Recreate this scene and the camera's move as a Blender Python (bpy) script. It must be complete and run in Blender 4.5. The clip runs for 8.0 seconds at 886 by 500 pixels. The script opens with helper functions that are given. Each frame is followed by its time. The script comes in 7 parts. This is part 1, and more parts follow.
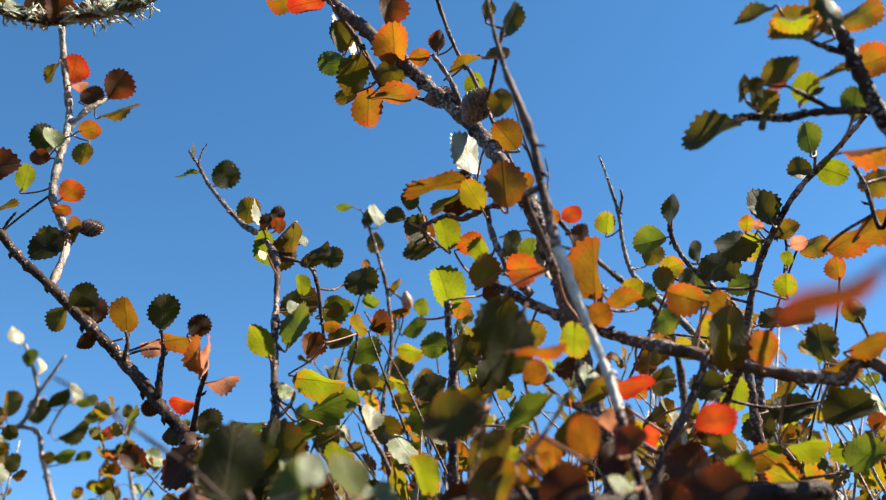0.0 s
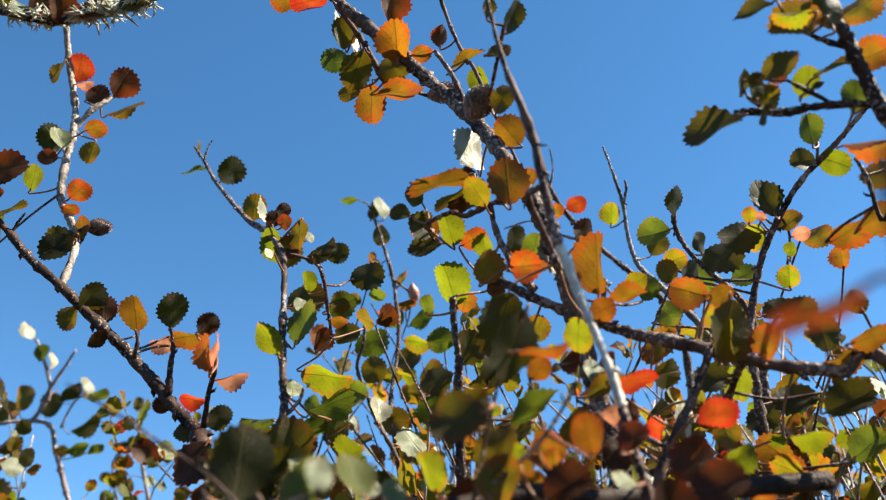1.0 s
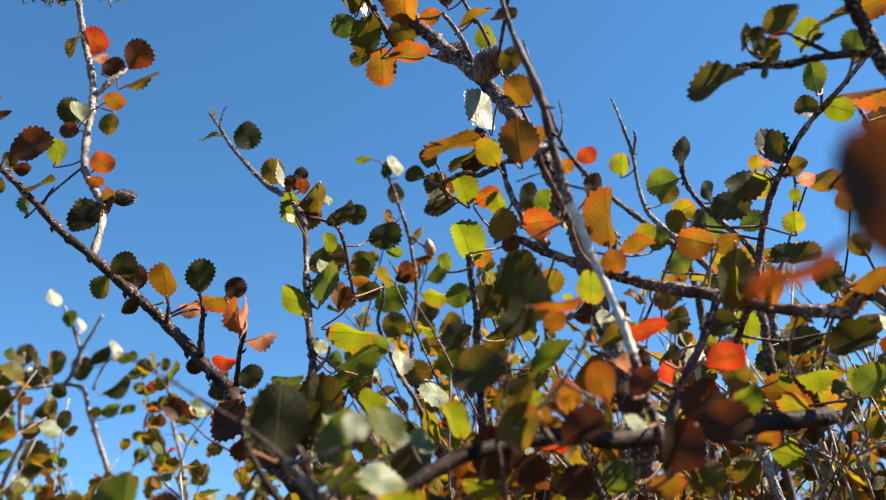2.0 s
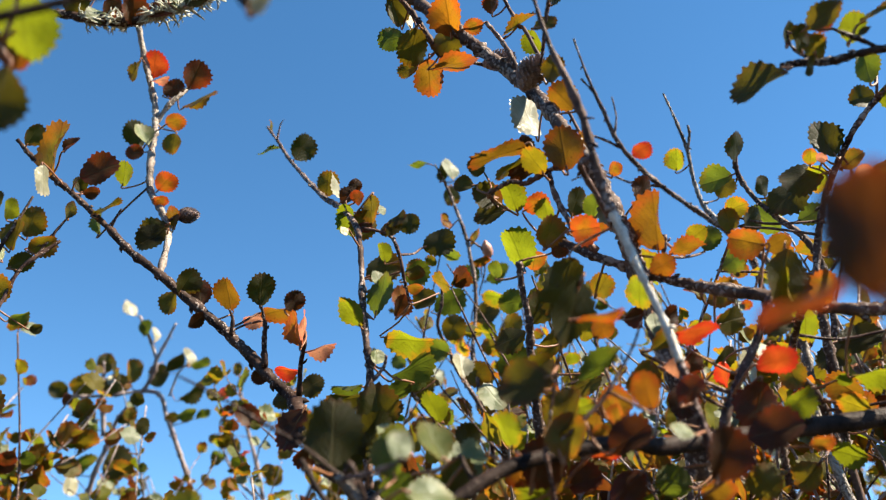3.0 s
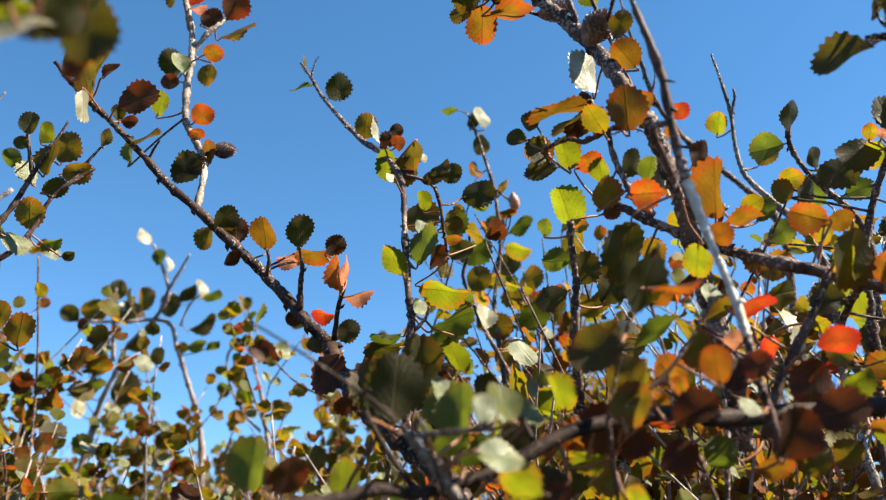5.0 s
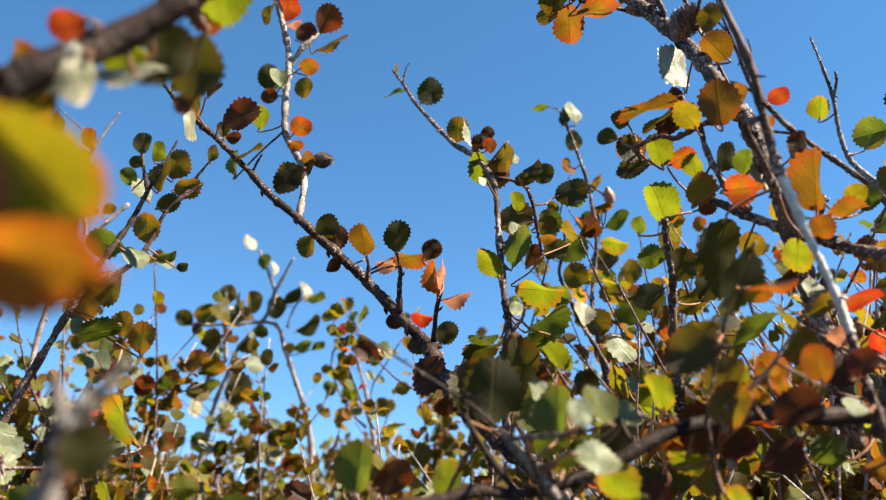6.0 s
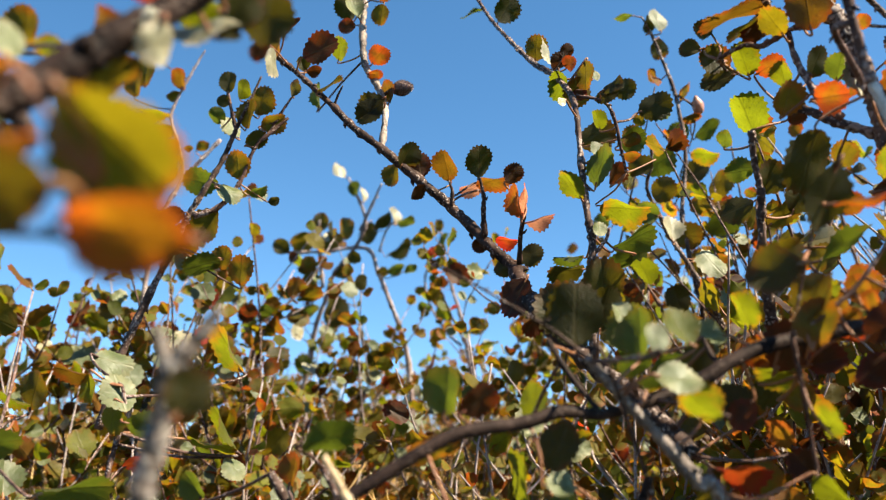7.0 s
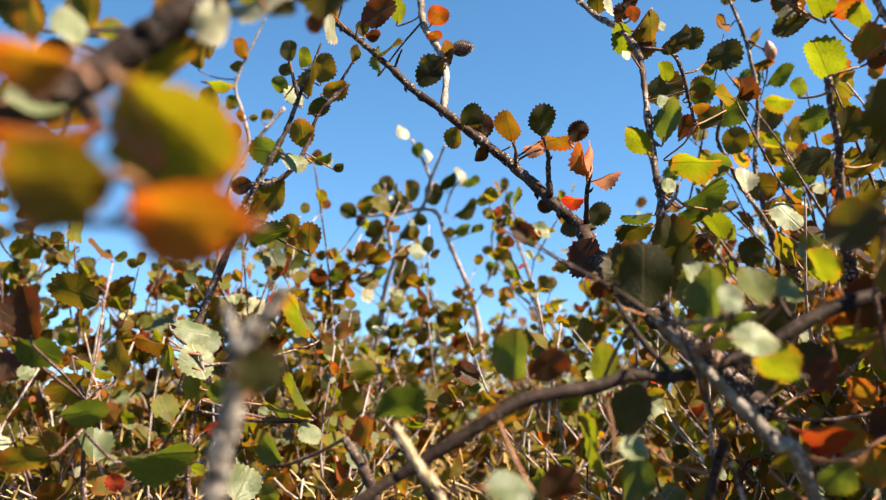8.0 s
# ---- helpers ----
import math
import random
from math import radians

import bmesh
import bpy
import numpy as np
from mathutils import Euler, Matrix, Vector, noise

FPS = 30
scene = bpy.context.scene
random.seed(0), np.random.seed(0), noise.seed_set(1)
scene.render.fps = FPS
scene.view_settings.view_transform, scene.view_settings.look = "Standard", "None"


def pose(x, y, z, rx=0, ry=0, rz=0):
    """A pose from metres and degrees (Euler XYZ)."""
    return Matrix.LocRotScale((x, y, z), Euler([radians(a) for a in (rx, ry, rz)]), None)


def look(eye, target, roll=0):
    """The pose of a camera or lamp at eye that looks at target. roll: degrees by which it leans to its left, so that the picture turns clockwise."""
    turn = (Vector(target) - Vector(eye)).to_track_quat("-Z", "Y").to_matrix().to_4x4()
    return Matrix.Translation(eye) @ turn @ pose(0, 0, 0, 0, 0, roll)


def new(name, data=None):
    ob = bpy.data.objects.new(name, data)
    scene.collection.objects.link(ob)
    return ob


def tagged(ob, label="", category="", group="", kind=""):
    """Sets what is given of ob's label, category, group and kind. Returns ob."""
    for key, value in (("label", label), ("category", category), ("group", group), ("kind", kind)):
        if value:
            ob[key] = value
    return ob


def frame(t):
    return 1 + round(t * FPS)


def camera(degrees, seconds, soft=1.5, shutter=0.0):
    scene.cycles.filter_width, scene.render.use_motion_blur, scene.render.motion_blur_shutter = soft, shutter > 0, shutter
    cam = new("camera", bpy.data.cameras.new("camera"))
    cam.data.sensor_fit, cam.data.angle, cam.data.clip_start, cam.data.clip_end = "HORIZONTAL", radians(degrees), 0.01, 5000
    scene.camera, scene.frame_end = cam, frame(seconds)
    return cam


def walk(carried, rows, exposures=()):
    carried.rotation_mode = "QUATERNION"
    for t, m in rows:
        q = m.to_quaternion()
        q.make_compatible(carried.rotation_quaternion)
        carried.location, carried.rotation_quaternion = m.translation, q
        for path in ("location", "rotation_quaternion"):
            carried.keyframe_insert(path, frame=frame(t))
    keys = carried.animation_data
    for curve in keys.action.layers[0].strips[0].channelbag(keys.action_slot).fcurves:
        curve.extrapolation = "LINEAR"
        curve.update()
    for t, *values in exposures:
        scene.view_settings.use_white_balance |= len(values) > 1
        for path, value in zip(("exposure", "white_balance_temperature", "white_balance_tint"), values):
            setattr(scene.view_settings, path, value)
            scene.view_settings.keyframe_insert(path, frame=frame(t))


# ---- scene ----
# Dwarf birch thicket under a clear sky, seen from inside at knee height.
cam = camera(55.63, 8.0, soft=1.25)
cam.data.dof.use_dof = True
cam.data.dof.focus_distance = 0.27
cam.data.dof.aperture_fstop = 19.0

# seconds, eye, point looked at, roll
PATH = [
    (0.0, (0.0000, 0.0000, 0.3000), (-0.0001, 0.8910, 0.7540), 0.00),
    (0.5, (-0.0001, -0.0008, 0.3001), (0.0002, 0.8917, 0.7511), -0.15),
    (1.0, (0.0007, -0.0029, 0.3014), (-0.0080, 0.8952, 0.7413), -0.53),
    (1.5, (0.0008, -0.0080, 0.3005), (-0.0125, 0.9092, 0.6986), -2.03),
    (1.7, (0.0001, -0.0096, 0.2998), (-0.0130, 0.9126, 0.6863), -2.24),
    (2.8, (0.0033, -0.0152, 0.2999), (-0.0930, 0.9004, 0.6904), -2.06),
    (3.0, (0.0049, -0.0161, 0.3020), (-0.1000, 0.9014, 0.6855), -2.43),
    (3.5, (0.0051, -0.0190, 0.3021), (-0.1066, 0.8989, 0.6829), -2.63),
    (4.0, (-0.0012, -0.0127, 0.3051), (-0.1189, 0.9151, 0.6592), -0.98),
    (4.2, (-0.0081, -0.0129, 0.3025), (-0.1087, 0.9198, 0.6489), 1.12),
    (5.3, (-0.0088, -0.0191, 0.3062), (-0.1227, 0.9228, 0.6222), 1.05),
    (5.5, (-0.0087, -0.0213, 0.3062), (-0.1511, 0.9171, 0.6211), 1.08),
    (6.0, (-0.0072, -0.0204, 0.3066), (-0.2284, 0.9037, 0.6183), 1.38),
    (6.5, (-0.0059, -0.0208, 0.3077), (-0.2844, 0.8979, 0.5876), 0.86),
    (7.0, (-0.0041, -0.0230, 0.3081), (-0.3347, 0.8959, 0.5236), 0.47),
    (7.5, (-0.0031, -0.0247, 0.3092), (-0.3801, 0.8832, 0.4928), -0.18),
    (8.0, (-0.0039, -0.0223, 0.3097), (-0.4119, 0.8753, 0.4762), -0.45),
]

walk(cam, [(t, look(eye, target, roll)) for t, eye, target, roll in PATH],
     exposures=[(0.0, 1.58, 6600, 10), (2.0, 1.58, 6620, 10), (4.0, 1.66, 6700, 10), (6.0, 1.68, 6750, 10), (7.0, 1.67, 7000, 10), (8.0, 1.84, 7250, 11)])

# ---- light ----
SUN_AZ, SUN_EL = radians(93), radians(46)
SUN = Vector((math.cos(SUN_EL) * math.sin(SUN_AZ), math.cos(SUN_EL) * math.cos(SUN_AZ), math.sin(SUN_EL)))
world = bpy.data.worlds.new("world")
scene.world = world
world.use_nodes = True
sky = world.node_tree.nodes.new("ShaderNodeTexSky")
sky.sky_type, sky.sun_disc = "NISHITA", False
sky.sun_elevation, sky.sun_rotation = SUN_EL, SUN_AZ
sky.altitude, sky.air_density, sky.dust_density, sky.ozone_density = 2200, 1.0, 0.0, 2.0
gaze = world.node_tree.nodes.new("ShaderNodeTexCoord")
lift = world.node_tree.nodes.new("ShaderNodeVectorMath")
lift.inputs[1].default_value = (0.0, 0.0, 0.12)
world.node_tree.links.new(gaze.outputs["Generated"], lift.inputs[0])
world.node_tree.links.new(lift.outputs[0], sky.inputs["Vector"])
deep = world.node_tree.nodes.new("ShaderNodeHueSaturation")
deep.inputs["Saturation"].default_value = 1.22
deep.inputs["Hue"].default_value = 0.493
world.node_tree.links.new(sky.outputs[0], deep.inputs["Color"])
world.node_tree.links.new(deep.outputs[0], world.node_tree.nodes["Background"].inputs[0])
world.node_tree.nodes["Background"].inputs[1].default_value = 0.088
lamp = bpy.data.lights.new("sun", "SUN")
lamp.energy, lamp.angle, lamp.color = 5.0, radians(0.5), (1.0, 0.91, 0.74)
sun = new("sun", lamp)
sun.matrix_world = look(SUN * 10, (0, 0, 0))

# ---- materials ----
def nodes_of(name):
    mat = bpy.data.materials.new(name)
    mat.use_nodes = True
    nt = mat.node_tree
    nt.nodes.clear()
    return mat, nt, nt.nodes.new("ShaderNodeOutputMaterial")


def put(nt, kind, inputs=(), **settings):
    node = nt.nodes.new(kind)
    for key, value in settings.items():
        if key == "blend":
            node.data_type, node.blend_type = "RGBA", value
        elif key == "op":
            node.operation = value
        elif key == "feature":
            node.feature = value
        elif key == "kind":
            node.data_type = value
    for key, value in dict(inputs).items():
        if isinstance(value, bpy.types.NodeSocket):
            nt.links.new(value, node.inputs[key])
        else:
            node.inputs[key].default_value = value
    return node


def math_node(nt, op, a, b=0.0, clamp=False):
    node = put(nt, "ShaderNodeMath", {0: a, 1: b}, op=op)
    node.use_clamp = clamp
    return node.outputs[0]


def mix(nt, fac, a, b, blend="MIX"):
    return put(nt, "ShaderNodeMix", {0: fac, 6: a, 7: b}, blend=blend).outputs[2]


def ramp(nt, fac, *stops):
    node = put(nt, "ShaderNodeValToRGB", {0: fac})
    els = node.color_ramp.elements
    while len(els) < len(stops):
        els.new(0.5)
    for el, (at, colour) in zip(els, stops):
        el.position, el.color = at, (*colour, 1) if len(colour) == 3 else colour
    return node.outputs[0]


def leaf_material(name, body, rim, through_body, through_rim, share, rim_at=0.30, gloss=0.45, sheen=0.22, island=False):
    """A thin blade: veins, blotches and a rim that turns first; light passes through it."""
    mat, nt, out = nodes_of(name)
    uv = put(nt, "ShaderNodeUVMap").outputs[0]
    sep = put(nt, "ShaderNodeSeparateXYZ", {0: uv})
    u, v = sep.outputs[0], sep.outputs[1]
    rnd = put(nt, "ShaderNodeNewGeometry").outputs["Random Per Island"] if island else put(nt, "ShaderNodeObjectInfo").outputs["Random"]
    side = math_node(nt, "ABSOLUTE", math_node(nt, "SUBTRACT", v, 0.5))
    shift = put(nt, "ShaderNodeVectorMath", {0: uv, 1: put(nt, "ShaderNodeCombineXYZ", {0: math_node(nt, "MULTIPLY", rnd, 37.0), 1: math_node(nt, "MULTIPLY", rnd, 91.0)}).outputs[0]}, op="ADD").outputs[0]
    waver = math_node(nt, "MULTIPLY", math_node(nt, "SUBTRACT", put(nt, "ShaderNodeTexNoise", {"Vector": shift, "Scale": 7.0, "Detail": 2.0}).outputs[0], 0.5), 1.1)
    # pinnate veins: a midrib, laterals that bend to the tip, and a fine net between them
    mid = math_node(nt, "SUBTRACT", 1.0, math_node(nt, "MULTIPLY", side, 30.0), True)
    phase = math_node(nt, "SUBTRACT", math_node(nt, "MULTIPLY", u, 6.0), math_node(nt, "MULTIPLY", math_node(nt, "POWER", side, 0.8), 6.5))
    wave = math_node(nt, "PINGPONG", math_node(nt, "ADD", math_node(nt, "ADD", phase, waver), math_node(nt, "MULTIPLY", rnd, 3.0)), 0.5)
    lat = math_node(nt, "SUBTRACT", 1.0, math_node(nt, "MULTIPLY", wave, 9.0), True)
    net = put(nt, "ShaderNodeTexVoronoi", {"Vector": shift, "Scale": 20.0}, feature="DISTANCE_TO_EDGE").outputs["Distance"]
    net = math_node(nt, "SUBTRACT", 1.0, math_node(nt, "MULTIPLY", net, 12.0), True)
    vein = math_node(nt, "MAXIMUM", math_node(nt, "MAXIMUM", mid, math_node(nt, "MULTIPLY", lat, 0.6)), math_node(nt, "MULTIPLY", net, 0.28))
    # distance from the blade's middle, made uneven
    du = math_node(nt, "SUBTRACT", u, 0.45)
    rad = math_node(nt, "SQRT", math_node(nt, "ADD", math_node(nt, "MULTIPLY", du, du), math_node(nt, "MULTIPLY", side, side)))
    blot = put(nt, "ShaderNodeTexNoise", {"Vector": shift, "Scale": 3.2, "Detail": 3.0}).outputs[0]
    fine = put(nt, "ShaderNodeTexNoise", {"Vector": shift, "Scale": 26.0, "Detail": 2.0}).outputs[0]
    edge = math_node(nt, "ADD", rad, math_node(nt, "MULTIPLY", math_node(nt, "SUBTRACT", blot, 0.5), 0.75))
    edge = math_node(nt, "ADD", edge, math_node(nt, "MULTIPLY", math_node(nt, "SUBTRACT", rnd, 0.5), 0.22))
    turned = ramp(nt, edge, (rim_at, (0, 0, 0)), (min(rim_at + 0.26, 0.98), (1, 1, 1)))
    tone = math_node(nt, "ADD", 0.70, math_node(nt, "MULTIPLY", rnd, 0.5))
    grain = math_node(nt, "ADD", 0.55, math_node(nt, "ADD", math_node(nt, "MULTIPLY", fine, 0.4), math_node(nt, "MULTIPLY", blot, 0.5)))
    level = math_node(nt, "MULTIPLY", tone, grain)
    base = mix(nt, turned, (*body, 1), (*rim, 1))
    rust = ramp(nt, put(nt, "ShaderNodeTexNoise", {"Vector": shift, "Scale": 9.0, "Detail": 4.0, "Roughness": 0.7}).outputs[0], (0.58, (0, 0, 0)), (0.70, (1, 1, 1)))
    base = mix(nt, math_node(nt, "MULTIPLY", rust, 0.6), base, (0.07, 0.03, 0.012, 1))
    base = mix(nt, math_node(nt, "MULTIPLY", vein, 0.28), base, (0.22, 0.17, 0.06, 1))
    base = mix(nt, 1.0, base, put(nt, "ShaderNodeCombineColor", {0: level, 1: level, 2: level}).outputs[0], "MULTIPLY")
    glow = mix(nt, turned, (*through_body, 1), (*through_rim, 1))
    dark = math_node(nt, "SUBTRACT", 1.0, math_node(nt, "MULTIPLY", vein, 0.42))
    dark = math_node(nt, "MULTIPLY", math_node(nt, "MULTIPLY", dark, level), math_node(nt, "SUBTRACT", 1.0, math_node(nt, "MULTIPLY", rust, 0.55)))
    glow = mix(nt, 1.0, glow, put(nt, "ShaderNodeCombineColor", {0: dark, 1: dark, 2: dark}).outputs[0], "MULTIPLY")
    height = math_node(nt, "ADD", math_node(nt, "MULTIPLY", vein, -1.0), math_node(nt, "MULTIPLY", fine, 0.5))
    bump = put(nt, "ShaderNodeBump", {"Strength": 0.36, "Distance": 0.0004, "Height": height}).outputs[0]
    face = put(nt, "ShaderNodeBsdfPrincipled", {"Base Color": base, "Roughness": gloss, "Specular IOR Level": sheen, "Normal": bump}).outputs[0]
    thin = put(nt, "ShaderNodeBsdfTranslucent", {"Color": glow, "Normal": bump}).outputs[0]
    both = put(nt, "ShaderNodeMixShader", {0: share, 1: face, 2: thin}).outputs[0]
    nt.links.new(both, out.inputs[0])
    return mat


TINTS = {
    # Dark green with the shade of blades turned from the sun put in.
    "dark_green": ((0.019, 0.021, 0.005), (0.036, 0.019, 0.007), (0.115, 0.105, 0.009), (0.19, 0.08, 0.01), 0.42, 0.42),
    "green": ((0.062, 0.084, 0.018), (0.088, 0.080, 0.018), (0.125, 0.180, 0.014), (0.19, 0.165, 0.013), 0.45, 0.42),
    "yellow_green": ((0.110, 0.128, 0.020), (0.18, 0.090, 0.018), (0.19, 0.235, 0.008), (0.33, 0.16, 0.01), 0.52, 0.4),
    "olive": ((0.082, 0.078, 0.014), (0.13, 0.060, 0.013), (0.22, 0.175, 0.01), (0.32, 0.13, 0.01), 0.45, 0.28),
    "orange": ((0.15, 0.08, 0.014), (0.21, 0.055, 0.012), (0.215, 0.118, 0.008), (0.28, 0.075, 0.010), 0.5, 0.26),
    "red": ((0.26, 0.045, 0.015), (0.28, 0.028, 0.015), (0.42, 0.075, 0.012), (0.44, 0.032, 0.012), 0.5, 0.22),
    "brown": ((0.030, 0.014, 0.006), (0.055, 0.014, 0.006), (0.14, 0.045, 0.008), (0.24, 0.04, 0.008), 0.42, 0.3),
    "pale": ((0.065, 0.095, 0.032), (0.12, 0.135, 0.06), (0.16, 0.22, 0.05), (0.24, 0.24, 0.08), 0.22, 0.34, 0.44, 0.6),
    "rust": ((0.12, 0.05, 0.012), (0.15, 0.035, 0.012), (0.28, 0.115, 0.008), (0.31, 0.060, 0.008), 0.5, 0.22),
    "amber": ((0.15, 0.06, 0.012), (0.17, 0.045, 0.012), (0.42, 0.19, 0.010), (0.48, 0.12, 0.010), 0.5, 0.26),
    "gold": ((0.150, 0.138, 0.020), (0.22, 0.090, 0.016), (0.235, 0.205, 0.008), (0.36, 0.10, 0.01), 0.55, 0.36),
    "lime": ((0.060, 0.078, 0.01), (0.12, 0.060, 0.012), (0.20, 0.26, 0.010), (0.28, 0.22, 0.01), 0.55, 0.5),
    # Cream undersides; also sun glints on leaves, painted as a pale colour.
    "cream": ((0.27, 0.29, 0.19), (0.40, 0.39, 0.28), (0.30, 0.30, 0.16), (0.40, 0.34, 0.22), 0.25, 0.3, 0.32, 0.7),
    "salmon": ((0.4, 0.17, 0.1), (0.42, 0.14, 0.09), (0.637, 0.306, 0.17), (0.637, 0.204, 0.111), 0.45, 0.3),
}
TINTS = {k: (*([(1.24 * q[0], 1.09 * q[1], 1.0 * q[2]) for q in v[:4]]), *v[4:]) for k, v in TINTS.items()}
LEAF = {k: leaf_material("leaf_" + k, *v) for k, v in TINTS.items()}
MASS = {k: leaf_material("mass_leaf_" + k, *v[:4], min(v[4] + 0.1, 0.6), *v[5:], island=True) for k, v in TINTS.items()}


def bark_material(name, low, high, fleck, flecks, shine=0.5):
    """Bark: dark furrows, pale scaly ridges and warts."""
    mat, nt, out = nodes_of(name)
    at = put(nt, "ShaderNodeNewGeometry").outputs["Position"]
    bent = put(nt, "ShaderNodeTexNoise", {"Vector": at, "Scale": 260.0, "Detail": 2.0}).outputs["Color"]
    at2 = put(nt, "ShaderNodeVectorMath", {0: at, 1: put(nt, "ShaderNodeVectorMath", {0: bent, "Scale": 0.004}, op="SCALE").outputs[0]}, op="ADD").outputs[0]
    big = put(nt, "ShaderNodeTexNoise", {"Vector": at, "Scale": 150.0, "Detail": 6.0, "Roughness": 0.7}).outputs[0]
    fine = put(nt, "ShaderNodeTexNoise", {"Vector": at, "Scale": 1100.0, "Detail": 3.0}).outputs[0]
    wart = put(nt, "ShaderNodeTexVoronoi", {"Vector": at2, "Scale": 800.0, "Randomness": 1.0}).outputs["Distance"]
    patch = put(nt, "ShaderNodeTexNoise", {"Vector": at, "Scale": 70.0, "Detail": 4.0}).outputs[0]
    col = ramp(nt, big, (0.34, low), (0.66, high))
    spot = ramp(nt, math_node(nt, "ADD", wart, math_node(nt, "MULTIPLY", math_node(nt, "SUBTRACT", patch, 0.5), -1.6)), (flecks, (1, 1, 1)), (flecks + 0.22, (0, 0, 0)))
    col = mix(nt, math_node(nt, "MULTIPLY", spot, 0.45), col, (*fleck, 1))
    shade = math_node(nt, "ADD", 0.55, math_node(nt, "MULTIPLY", fine, 0.9))
    col = mix(nt, 1.0, col, put(nt, "ShaderNodeCombineColor", {0: shade, 1: shade, 2: shade}).outputs[0], "MULTIPLY")
    height = math_node(nt, "ADD", math_node(nt, "ADD", big, math_node(nt, "MULTIPLY", spot, 0.5)), math_node(nt, "MULTIPLY", fine, 0.5))
    bump = put(nt, "ShaderNodeBump", {"Strength": 0.8, "Distance": 0.0004, "Height": height}).outputs[0]
    face = put(nt, "ShaderNodeBsdfPrincipled", {"Base Color": col, "Roughness": 0.6, "Specular IOR Level": shine, "Normal": bump}).outputs[0]
    nt.links.new(face, out.inputs[0])
    return mat


BARK = bark_material("bark", (0.016, 0.008, 0.006), (0.15, 0.098, 0.078), (0.58, 0.48, 0.42), 0.22, 0.10)
GREY_BARK = bark_material("grey_bark", (0.03, 0.02, 0.015), (0.34, 0.27, 0.22), (0.62, 0.55, 0.46), 0.25, 0.25)
LICHEN = bark_material("lichen_bark", (0.05, 0.04, 0.025), (0.36, 0.33, 0.24), (0.62, 0.58, 0.46), 0.30)
DARK_BARK = bark_material("dark_bark", (0.008, 0.004, 0.003), (0.085, 0.052, 0.040), (0.54, 0.44, 0.39), 0.18, 0.10)
# Bark of branches under leaves, their shade put into a near-black colour.
SHADED_BARK = bark_material("shaded_bark", (0.008, 0.005, 0.004), (0.050, 0.031, 0.024), (0.10, 0.07, 0.055), 0.10, 0.1)
# Sunlight on one stretch of the bare stem, painted as pale bark.
SUNLIT_BARK = bark_material("sunlit_bark", (0.38, 0.32, 0.26), (0.72, 0.66, 0.57), (0.78, 0.73, 0.65), 0.25)
ASH_BARK = bark_material("ash_bark", (0.035, 0.025, 0.020), (0.24, 0.195, 0.165), (0.55, 0.50, 0.44), 0.25, 0.2)
SHRUB_BARK = bark_material("shrub_bark", (0.11, 0.075, 0.068), (0.40, 0.32, 0.295), (0.62, 0.55, 0.50), 0.2, 0.2)
TAN_BARK = bark_material("tan_bark", (0.22, 0.14, 0.07), (0.58, 0.42, 0.24), (0.66, 0.54, 0.38), 0.2)
TWIG_BARK = bark_material("twig_bark", (0.020, 0.009, 0.007), (0.17, 0.10, 0.08), (0.60, 0.48, 0.43), 0.18, 0.12)


def plain_material(name, low, high, scale, rough):
    mat, nt, out = nodes_of(name)
    at = put(nt, "ShaderNodeNewGeometry").outputs["Position"]
    big = put(nt, "ShaderNodeTexNoise", {"Vector": at, "Scale": scale, "Detail": 5.0, "Roughness": 0.7}).outputs[0]
    col = ramp(nt, big, (0.3, low), (0.7, high))
    bump = put(nt, "ShaderNodeBump", {"Strength": 0.6, "Distance": 0.2 / scale, "Height": big}).outputs[0]
    face = put(nt, "ShaderNodeBsdfPrincipled", {"Base Color": col, "Roughness": rough, "Normal": bump}).outputs[0]
    nt.links.new(face, out.inputs[0])
    return mat


STALK = plain_material("leaf_stalk", (0.16, 0.05, 0.025), (0.30, 0.14, 0.055), 300.0, 0.5)
SCALE = plain_material("cone_scale", (0.06, 0.035, 0.035), (0.40, 0.30, 0.27), 900.0, 0.6)
BUD = plain_material("bud_scale", (0.30, 0.12, 0.07), (0.50, 0.26, 0.17), 600.0, 0.4)
LITTER = plain_material("ground_litter", (0.010, 0.010, 0.005), (0.058, 0.046, 0.020), 45.0, 0.9)
TUFT = plain_material("lichen", (0.36, 0.35, 0.25), (0.66, 0.64, 0.52), 700.0, 0.85)
DRY = plain_material("dry_stick", (0.16, 0.12, 0.085), (0.46, 0.38, 0.28), 90.0, 0.8)


def stick_material():
    """Dry stalks, each of its own tone."""
    mat, nt, out = nodes_of("dry_stalks")
    geo = put(nt, "ShaderNodeNewGeometry")
    fine = put(nt, "ShaderNodeTexNoise", {"Vector": geo.outputs["Position"], "Scale": 500.0, "Detail": 3.0}).outputs[0]
    col = ramp(nt, geo.outputs["Random Per Island"], (0.0, (0.10, 0.05, 0.02)), (0.3, (0.30, 0.16, 0.055)), (0.65, (0.55, 0.34, 0.11)), (1.0, (0.72, 0.55, 0.30)))
    shade = math_node(nt, "ADD", 0.6, math_node(nt, "MULTIPLY", fine, 0.8))
    col = mix(nt, 1.0, col, put(nt, "ShaderNodeCombineColor", {0: shade, 1: shade, 2: shade}).outputs[0], "MULTIPLY")
    nt.links.new(put(nt, "ShaderNodeBsdfPrincipled", {"Base Color": col, "Roughness": 0.65}).outputs[0], out.inputs[0])
    return mat


STICK = stick_material()


